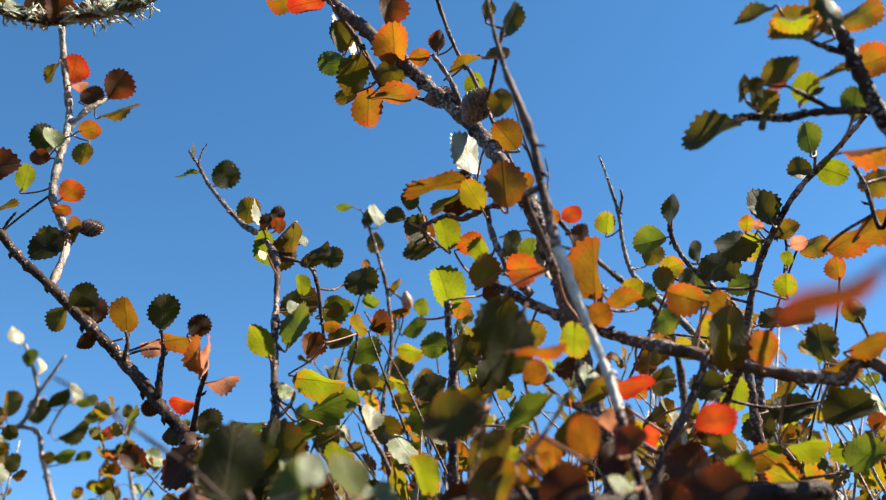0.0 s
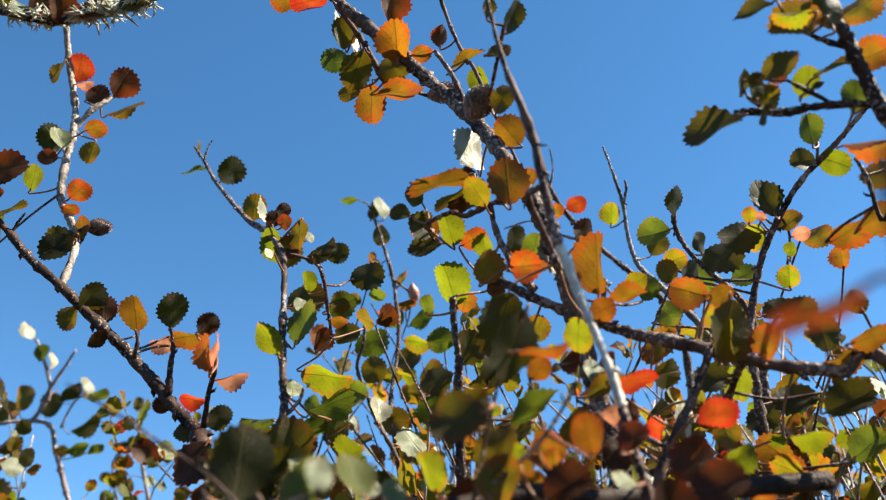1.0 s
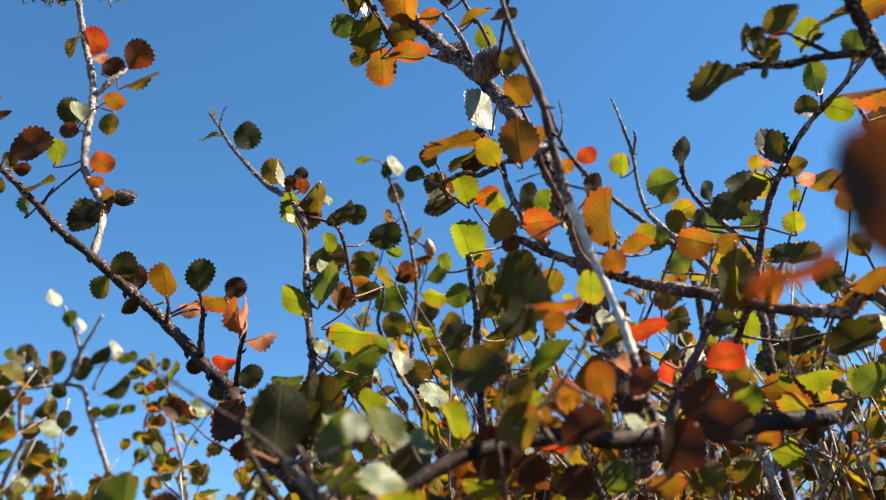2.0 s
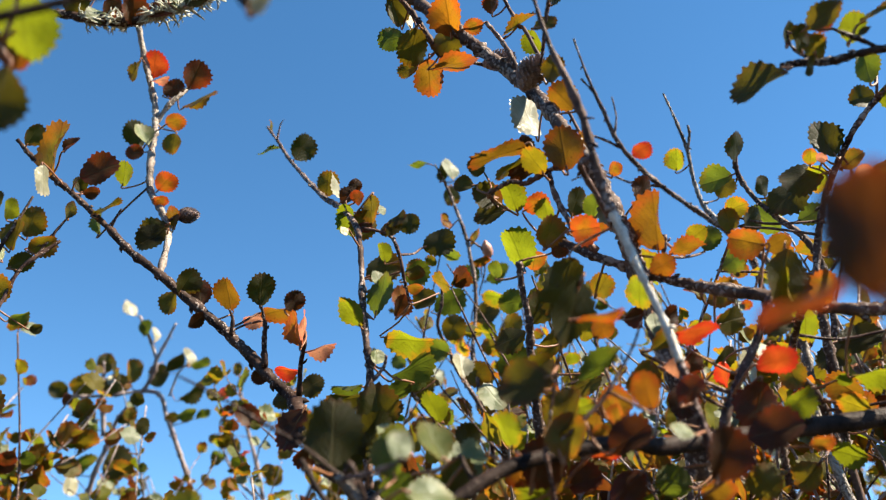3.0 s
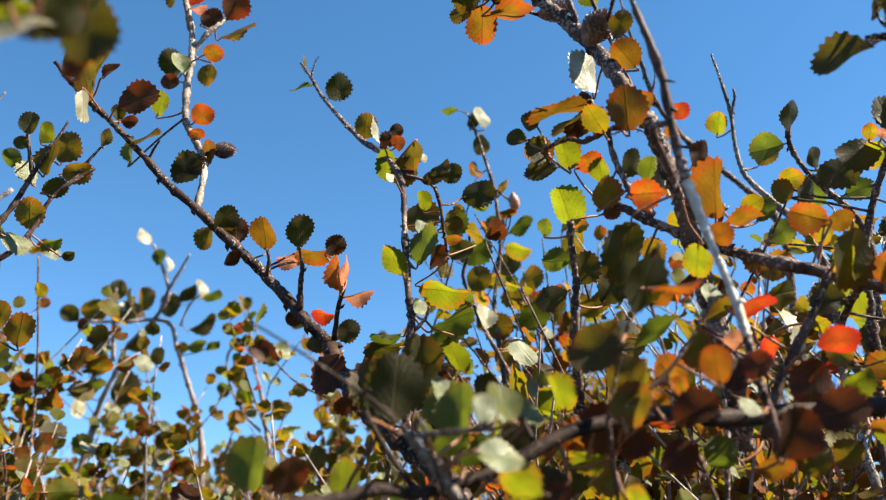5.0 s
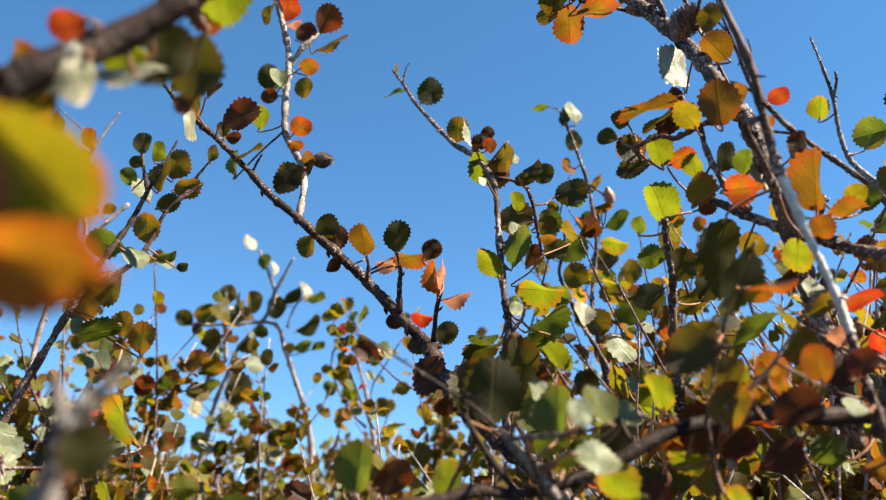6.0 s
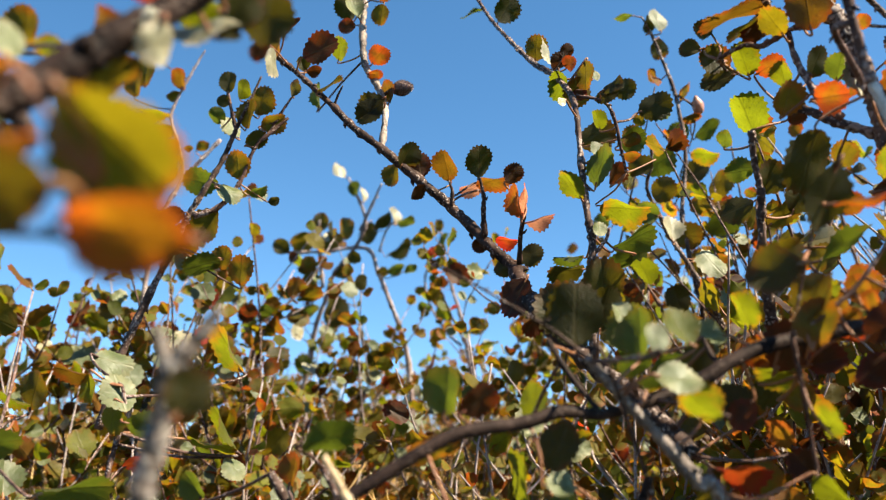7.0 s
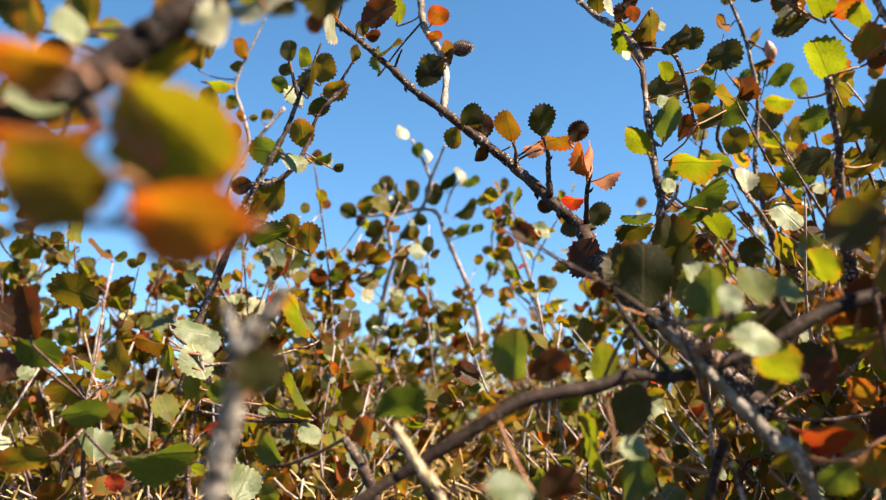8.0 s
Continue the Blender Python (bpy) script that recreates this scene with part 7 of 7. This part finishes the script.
shrub = branch("thin bare dark dwarf birch twig")
stem(shrub, [(-0.0549, 0.1136, 0.3378, 0.00020), (-0.0509, 0.1146, 0.3357, 0.00024), (-0.0453, 0.1162, 0.3324, 0.00024), (-0.0397, 0.1181, 0.3289, 0.00028), (-0.0353, 0.1194, 0.3261, 0.00032), (-0.0293, 0.1220, 0.3211, 0.00032), (-0.0254, 0.1241, 0.3168, 0.00036), (-0.0106, 0.1584, 0.2471, 0.00038), (-0.0025, 0.1885, 0.1742, 0.00041), (0.0328, 0.1909, 0.0950, 0.00044), (0.0613, 0.1811, 0.0000, 0.00047), (0.0601, 0.1807, -0.0253, 0.00048)], DARK_BARK)

shrub = branch("bare grey dwarf birch branch with fine side twigs")
stem(shrub, [(0.0350, 0.3429, 0.5616, 0.00046), (0.0399, 0.3504, 0.5448, 0.00069), (0.0467, 0.3586, 0.5272, 0.00092), (0.0537, 0.3662, 0.5109, 0.00115), (0.0678, 0.3745, 0.4951, 0.00138), (0.0838, 0.3816, 0.4826, 0.00138), (0.0950, 0.3862, 0.4747, 0.00161), (0.1129, 0.3949, 0.4590, 0.00184), (0.1211, 0.4094, 0.4266, 0.00184), (0.1196, 0.4193, 0.3327, 0.00196), (0.1525, 0.4269, 0.2346, 0.00209), (0.1695, 0.4632, 0.1280, 0.00223), (0.1385, 0.5103, 0.0000, 0.00239), (0.1279, 0.5185, -0.0341, 0.00244)])
stem(shrub, [(0.0480, 0.3593, 0.5258, 0.00069), (0.0432, 0.3547, 0.5354, 0.00069), (0.0368, 0.3509, 0.5428, 0.00046)])
stem(shrub, [(0.0549, 0.3671, 0.5090, 0.00069), (0.0454, 0.3639, 0.5139, 0.00069), (0.0357, 0.3614, 0.5170, 0.00046)])
stem(shrub, [(0.0512, 0.3642, 0.5150, 0.00069), (0.0530, 0.3605, 0.5243, 0.00046), (0.0516, 0.3565, 0.5337, 0.00034)])
stem(shrub, [(0.0731, 0.3770, 0.4906, 0.00069), (0.0562, 0.3737, 0.4934, 0.00069), (0.0425, 0.3696, 0.4993, 0.00046), (0.0278, 0.3695, 0.4952, 0.00046)])

shrub = branch("leaning straight dry tan stalk")
stem(shrub, [(-0.0624, 0.0889, 0.3051, 0.00050), (-0.0607, 0.0903, 0.3014, 0.00058), (-0.0588, 0.0920, 0.2973, 0.00062), (-0.0562, 0.0942, 0.2915, 0.00066), (-0.0364, 0.1117, 0.2274, 0.00071), (-0.0143, 0.1421, 0.1603, 0.00075), (-0.0172, 0.1676, 0.0875, 0.00080), (-0.0317, 0.1748, 0.0000, 0.00086), (-0.0324, 0.1735, -0.0233, 0.00088)], TAN_BARK)

shrub = branch("straight sunlit grey-tan dwarf birch stem with peeling bark")
stem(shrub, [(-0.0299, 0.1218, 0.3215, 0.00067), (-0.0275, 0.1235, 0.3185, 0.00086), (-0.0232, 0.1273, 0.3130, 0.00101), (-0.0181, 0.1316, 0.3068, 0.00116), (-0.0133, 0.1358, 0.3004, 0.00117), (-0.0085, 0.1410, 0.2935, 0.00128), (0.0035, 0.1772, 0.2289, 0.00137), (0.0182, 0.1995, 0.1614, 0.00146), (0.0412, 0.2103, 0.0881, 0.00155), (0.0495, 0.2228, 0.0000, 0.00167), (0.0467, 0.2273, -0.0235, 0.00170)], ASH_BARK)
leaf(shrub, "green", (-0.0217, 0.1306, 0.3266), 0.0084, (0.06, 0.08, 0.99), (-0.53, -0.84, 0.10))
leaf(shrub, "green", (-0.0145, 0.1259, 0.3267), 0.0073, (-0.49, 0.10, 0.87), (0.60, -0.69, 0.42))
leaf(shrub, "pale", (-0.0145, 0.1217, 0.3175), 0.0074, (0.90, 0.42, -0.12), (0.41, -0.71, 0.58))
leaf(shrub, "yellow_green", (-0.0110, 0.1327, 0.3143), 0.0073, (0.32, -0.43, 0.84), (-0.55, -0.81, -0.21))
leaf(shrub, "green", (-0.0186, 0.1236, 0.3179), 0.0055, (0.88, 0.15, 0.46), (0.48, -0.44, -0.76))
leaf(shrub, "pale", (-0.0160, 0.1020, 0.3223), 0.0044, (-0.08, 0.36, 0.93), (0.54, -0.77, 0.35))
leaf(shrub, "pale", (-0.0104, 0.1530, 0.3279), 0.0062, (-0.88, -0.47, -0.06), (0.38, -0.76, 0.52))
leaf(shrub, "yellow_green", (-0.0038, 0.1594, 0.3339), 0.0078, (-0.29, -0.35, 0.89), (-0.67, -0.59, -0.45))
leaf(shrub, "green", (-0.0168, 0.1329, 0.3190), 0.0066, (0.92, 0.20, 0.35), (0.39, -0.62, -0.68))
leaf(shrub, "orange", (0.0153, 0.1657, 0.3352), 0.0062, (0.19, -0.53, 0.83), (-0.76, -0.61, -0.21))
leaf(shrub, "orange", (0.0185, 0.1603, 0.3375), 0.0059, (-0.45, -0.17, 0.88), (-0.54, -0.73, -0.42))
leaf(shrub, "yellow_green", (0.0128, 0.1638, 0.3384), 0.0050, (-0.84, 0.52, -0.17), (-0.39, -0.78, -0.50))
leaf(shrub, "red", (0.0168, 0.1625, 0.3288), 0.0072, (0.94, -0.31, 0.13), (-0.07, -0.57, -0.82))
leaf(shrub, "lime", (0.0568, 0.1637, 0.3367), 0.0075, (0.81, -0.14, 0.57), (0.31, -0.74, -0.60))
leaf(shrub, "orange", (0.0160, 0.1533, 0.3304), 0.0047, (0.29, -0.55, 0.78), (-0.68, -0.69, -0.24))
leaf(shrub, "orange", (0.0179, 0.1422, 0.3322), 0.0041, (-0.05, -0.37, 0.93), (-0.69, -0.66, -0.30))
leaf(shrub, "pale", (0.0284, 0.1365, 0.3278), 0.0043, (-0.90, -0.10, 0.43), (0.35, -0.74, 0.57))
leaf(shrub, "brown", (0.0345, 0.1336, 0.3230), 0.0089, (0.42, -0.12, 0.90), (0.30, -0.92, -0.26))
leaf(shrub, "brown", (0.0463, 0.1443, 0.3279), 0.0096, (0.89, -0.43, 0.18), (-0.46, -0.80, 0.37))
leaf(shrub, "orange", (0.0575, 0.1563, 0.3271), 0.0045, (0.91, -0.38, 0.16), (-0.12, -0.62, -0.78))

for given in LEAVES:
    grow_leaf(*given)

# ---- shrubs behind ----
MIX = ("green",) * 9 + ("olive",) * 32 + ("dark_green",) * 5 + ("yellow_green",) * 18 + ("gold",) * 26 + ("brown",) * 6 + ("orange",) * 15 + ("rust",) * 5 + ("red",) * 1 + ("pale",) * 9 + ("cream",) * 2


def leaf_mesh(tint, n):
    shape, faces, uvs = SMALL[n]
    me = bpy.data.meshes.new("leaf")
    stalk, sf = tube([(-0.42, 0, 0, 0.02), (-0.6, 0, 0.02, 0.025), (-0.8, 0, 0.0, 0.03)], 4)
    k = len(shape)
    me.from_pydata(np.vstack([shape, stalk]), [], faces + [tuple(i + k for i in f) for f in sf])
    me.materials.append(LEAF[tint])
    me.materials.append(STALK)
    me.polygons.foreach_set("material_index", [0] * len(faces) + [1] * len(sf))
    layer = me.uv_layers.new(name="UVMap")
    loops = np.empty(len(me.loops), dtype=np.int32)
    me.loops.foreach_get("vertex_index", loops)
    layer.data.foreach_set("uv", np.array(list(uvs) + [(0.5, 0.5)] * len(stalk), dtype=np.float32)[loops].ravel())
    me.polygons.foreach_set("use_smooth", [True] * len(me.polygons))
    return me


SHARED = {(t, n): leaf_mesh(t, n) for t in TINTS for n in range(len(SMALL))}


# shiny leaves that throw the sun back across the thicket
GLARE = (SUN + Vector((0.15, -0.93, -0.33))).normalized()
DRY_MIX = MIX + ("orange",) * 10 + ("brown",) * 5 + ("olive",) * 20 + ("gold",) * 22 + ("pale",) * 7


def shrub_thing(base, height, spread, stems, leaves, seed, label, single=True, lean=(0, 0), size=0.0118, bare=0.35, low=False):
    """A dwarf birch: wiry stems that fork, with round leaves along their outer lengths."""
    rnd = random.Random(seed)
    thing = tagged(new("dwarf_birch"), label, "shrub", "dwarf birches")
    thing.location = base
    spots = []
    for s in range(stems):
        a, out = rnd.uniform(0, 6.283), spread * math.sqrt(rnd.random())
        top = Vector((out * math.cos(a) + lean[0], out * math.sin(a) + lean[1], height * (0.55 + 0.45 * rnd.random() ** 0.6)))
        foot = Vector((top.x * 0.25, top.y * 0.25, -0.01))
        knees = []
        for k in range(8):
            q = k / 7
            sway = Vector((rnd.uniform(-1, 1), rnd.uniform(-1, 1), 0)) * height * 0.05 * min(q * 3, 1)
            knees.append((*(foot.lerp(top, q) + sway), 0.0010 * (1 - q) + 0.00042))
        main = glide(knees, 3)
        verts, faces = tube(main, 6, 0.1, seed * 31 + s, 0.1)
        for q in range(rnd.randint(3, 6) if single else rnd.randint(3, 5)):
            k = rnd.randint(7, len(main) - 3)
            p = Vector(main[k, :3])
            b = rnd.uniform(0, 6.283)
            far = height * rnd.uniform(0.10, 0.26)
            tip = p + Vector((math.cos(b) * far * 0.7, math.sin(b) * far * 0.7, far * rnd.uniform(0.4, 1.0)))
            if tip.z > height * 1.02:
                tip.z = height * rnd.uniform(0.8, 1.02)
            midp = p.lerp(tip, 0.5) + Vector((rnd.uniform(-1, 1), rnd.uniform(-1, 1), -0.6)) * far * 0.12
            line = glide([(*p, main[k, 3] * 0.7), (*midp, 0.00055), (*tip, 0.00032)], 4)
            v2, f2 = tube(line, 5, 0.1, seed * 57 + s * 7 + q, 0.1)
            n = len(verts)
            verts, faces = list(verts) + list(v2), faces + [tuple(i + n for i in f) for f in f2] + [(k * 6, n, n + 1)]
            spots += [(Vector(r[:3]), Vector(line[min(i + 1, len(line) - 1), :3]) - Vector(line[max(i - 1, 0), :3])) for i, r in enumerate(line)]
        spots += [(Vector(r[:3]), Vector(main[min(i + 1, len(main) - 1), :3]) - Vector(main[i - 1, :3])) for i, r in enumerate(main) if r[2] > height * bare and i]
        part("stem", verts, faces, [SHRUB_BARK if rnd.random() < 0.6 else TWIG_BARK], thing)
    groups = {}
    for n in range(leaves + (int(len(spots) * 0.8) if single else 0)):
        p, along = rnd.choice(spots) if low else max(rnd.choice(spots), rnd.choice(spots), key=lambda q: q[0].z + rnd.uniform(0, 0.12))
        s = size * (rnd.uniform(0.55, 1.25) if n < leaves else rnd.uniform(0.4, 0.75))
        way = (Vector((rnd.uniform(-1, 1), rnd.uniform(-1, 1), rnd.uniform(-0.4, 0.9))) + along.normalized() * 0.5).normalized()
        up = Vector((rnd.uniform(-1, 1), rnd.uniform(-1, 1), rnd.uniform(0.0, 1.0)))
        tint = rnd.choice(MIX if single else DRY_MIX)
        if tint == "pale":
            up = GLARE + up * 0.25
        across = up.cross(way).normalized()
        if tint == "pale":
            way = across.cross(up).normalized()
            across = up.cross(way).normalized()
        up = way.cross(across)
        m = Matrix((way, across, up)).transposed().to_4x4()
        m.translation = p + way * s * 0.78
        if single and n < leaves:
            ob = new("leaf", SHARED[tint, rnd.randrange(len(SMALL))])
            ob.parent = thing
            ob.matrix_basis = m @ Matrix.Diagonal((s, s, s, 1))
        else:
            groups.setdefault(tint, []).append((m, s, rnd.randrange(len(TINY))))
    if groups:
        verts, faces, uvs, slots, tints = [], [], [], [], sorted(groups)
        for slot, tint in enumerate(tints):
            for m, s, k in groups[tint]:
                shape, f, uv = MEDIUM[k] if single else TINY[k]
                n = len(verts)
                r = np.array(m.to_3x3())
                verts += list((shape * s) @ r.T + np.array(m.translation))
                faces += [tuple(i + n for i in q) for q in f]
                uvs += uv
                slots += [slot] * len(f)
        tagged(part("foliage", verts, faces, [MASS[t] for t in tints], thing, slots=slots, uvs=uvs), kind="stuff")
    return thing


def polar(az, far):
    return (far * math.sin(radians(az)), far * math.cos(radians(az)), 0)


EYE = 0.30
# bearing from the path's start (right is positive), distance, how high the crown rises over the eye, spread, stems, leaves
NEAR = [
    (-58, 0.56, 15, 0.09, 12, 270), (-51, 0.50, 13, 0.09, 12, 280), (-45, 0.56, 14, 0.10, 12, 280), (-39, 0.50, 14, 0.09, 12, 300),
    (-33, 0.55, 15, 0.09, 12, 300), (-27, 0.68, 11, 0.10, 12, 260), (-21, 0.70, 8, 0.09, 12, 240), (-16, 0.60, 12, 0.09, 12, 270),
    (-10, 0.52, 15, 0.09, 12, 280), (-4, 0.46, 18, 0.08, 12, 280), (2, 0.42, 21, 0.08, 13, 300), (8, 0.44, 20, 0.08, 13, 300),
    (14, 0.40, 19, 0.08, 13, 300), (20, 0.42, 19, 0.08, 13, 300), (26, 0.40, 20, 0.08, 13, 300), (33, 0.42, 21, 0.09, 12, 260),
    (-54, 0.32, 3, 0.06, 6, 45), (-47, 0.34, 2, 0.06, 6, 45), (-40, 0.33, 3, 0.06, 6, 45), (-34, 0.38, 5, 0.06, 6, 50), (-49, 0.42, 7, 0.07, 9, 100), (-42, 0.44, 7, 0.07, 9, 100), (-55, 0.44, 8, 0.07, 9, 60), (-13, 0.34, 9, 0.05, 7, 80),
    (-7, 0.33, 12, 0.05, 8, 110), (-1, 0.33, 15, 0.05, 8, 120), (5, 0.32, 18, 0.05, 8, 120), (11, 0.33, 19, 0.05, 8, 120), (17, 0.32, 17, 0.05, 8, 120),
    (23, 0.33, 18, 0.05, 8, 120), (29, 0.32, 18, 0.05, 8, 110),
]
for n, (az, far, el, spread, stems, leaves) in enumerate(NEAR):
    shrub_thing(polar(az, far), EYE + far * math.tan(radians(el)), spread, stems, int(leaves * 0.96), 100 + n, "wiry dwarf birch shrub with round green, olive and orange leaves", low=az > -14 and far < 0.5)
rnd = random.Random(5)
for n in range(44):
    az, far = -62 + 108 * n / 43 + rnd.uniform(-2, 2), rnd.uniform(0.8, 1.6)
    el = rnd.uniform(3, 7.5) + (6 if az > -8 else 0)
    shrub_thing(polar(az, far), EYE + far * math.tan(radians(el)), 0.16, 14, 620, 200 + n, "low dwarf birch shrub with dense small autumn leaves", single=False, size=0.0115, bare=0.2)

# low shrubs at the sides and behind, and heath out to the distance
for n in range(54):
    az, far = 52 + 242 * n / 53 + rnd.uniform(-5, 5), rnd.uniform(0.6, 2.6)
    shrub_thing(polar(az, far), rnd.uniform(0.20, 0.34), 0.18, 5, 260, 300 + n, "low dwarf birch shrub with dense small autumn leaves", single=False, size=0.014, bare=0.15)
verts, faces, uvs, slots = [], [], [], []
for n in range(52000):
    a, far = rnd.uniform(0, 6.283), 0.6 + 6.5 * rnd.random() ** 0.8 if n % 4 else 1.8 + 24 * rnd.random() ** 1.5
    x, y, s = far * math.sin(a), far * math.cos(a), rnd.uniform(0.018, 0.032) * (1 + 0.3 * far)
    tuft = 0.5 + 0.5 * noise.noise((x * 2.2, y * 2.2, 7)) + 0.3 * noise.noise((x * 7, y * 7, 3))
    if tuft < 0.30 or far < 1.6 and math.degrees(math.atan2(x, y)) % 360 > 290 or far < 1.6 and y > 0.75 * abs(x):
        continue
    z = (0.24 if far > 1.6 else 0.14) * min(tuft, 1.0) * rnd.random() ** 0.6
    way = Vector((rnd.uniform(-1, 1), rnd.uniform(-1, 1), rnd.uniform(-0.2, 1))).normalized()
    side = way.orthogonal().normalized()
    r = np.array((way, side, way.cross(side)))
    shape, f, uv = TINY[n % len(TINY)]
    k = len(verts)
    verts += list((shape * s) @ r + np.array((x, y, max(z, 0.0))))
    faces += [tuple(i + k for i in q) for q in f]
    uvs += uv
    slots += [0 if tuft > 0.6 else 1 if rnd.random() < 0.7 else 2] * len(f)
heath = part("heath", verts, faces, [MASS["olive"], MASS["green"], MASS["orange"]], None, slots=slots, uvs=uvs)
tagged(heath, "low olive and brown heath spreading to the distance", "heath", kind="stuff")

# dead twigs and dry stalks under the shrubs, too many to count
verts, faces = [], []
for n in range(32000):
    az, far = rnd.uniform(-66, 44), 0.33 + 1.2 * rnd.random() ** 1.5
    x, y, _ = polar(az, far)
    z = rnd.uniform(0.0, 0.24 + 0.08 * far)
    if az > -14 and (far < 0.62 or z > 0.24):
        continue
    way = Vector((rnd.uniform(-1, 1), rnd.uniform(-1, 1), rnd.uniform(-0.3, 1.1))).normalized()
    long, r = rnd.uniform(0.012, 0.05), rnd.uniform(0.0003, 0.0009)
    side = way.orthogonal().normalized()
    other = way.cross(side)
    k = len(verts)
    p = Vector((x, y, z))
    bow = side * long * rnd.uniform(-0.12, 0.12)
    for at, rr in ((p - way * long * 0.5, r), (p + bow, r * 0.9), (p + way * long * 0.5, r * 0.5)):
        verts += [at + side * rr, at - side * rr * 0.5 + other * rr * 0.87, at - side * rr * 0.5 - other * rr * 0.87]
    for q in (0, 3):
        faces += [(k + q, k + q + 1, k + q + 4, k + q + 3), (k + q + 1, k + q + 2, k + q + 5, k + q + 4), (k + q + 2, k + q, k + q + 3, k + q + 5)]
tangle = part("dead_twigs", verts, faces, [STICK], None)
tagged(tangle, "tangle of dry tan and grey twigs under the shrubs", "undergrowth", kind="stuff")

# fallen and clinging dry leaves in the same tangle
verts, faces, uvs, slots = [], [], [], []
kinds = ("olive", "yellow_green", "orange", "rust", "pale")
for n in range(15000):
    az, far = rnd.uniform(-66, 44), 0.38 + 1.2 * rnd.random() ** 1.4
    x, y, _ = polar(az, far)
    way = Vector((rnd.uniform(-1, 1), rnd.uniform(-1, 1), rnd.uniform(-0.5, 0.8))).normalized()
    side = way.orthogonal().normalized()
    side = (side * math.cos(n) + way.cross(side) * math.sin(n)).normalized()
    r = np.array((way, side, way.cross(side)))
    shape, f, uv = TINY[n % len(TINY)]
    k = len(verts)
    verts += list((shape * rnd.uniform(0.004, 0.011)) @ r + np.array((x, y, rnd.uniform(0.0, 0.22 + 0.09 * far))))
    faces += [tuple(i + k for i in q) for q in f]
    uvs += uv
    slots += [rnd.choice((0, 1, 1, 1, 2, 2, 2, 3, 4))] * len(f)
dry = part("dry_leaves", verts, faces, [MASS[k] for k in kinds], None, slots=slots, uvs=uvs)
tagged(dry, "small dry olive, yellow and brown leaves among dead twigs", "leaf litter", kind="stuff")

# ---- ground ----
verts, faces = [], []
n = 90
for j in range(n + 1):
    for i in range(n + 1):
        a, b = 2 * i / n - 1, 2 * j / n - 1
        x, y = 400 * a ** 5 + 3 * a, 400 * b ** 5 + 3 * b
        h = 0.02 * noise.noise((x * 3, y * 3, 0)) + 0.01 * noise.noise((x * 9, y * 9, 4))
        verts.append((x, y, h - 0.012))
for j in range(n):
    for i in range(n):
        k = j * (n + 1) + i
        faces.append((k, k + 1, k + n + 2, k + n + 1))
ground = part("ground", verts, faces, [LITTER], None)
tagged(ground, "brown ground covered with dry leaf litter and twigs", "ground", kind="structure")
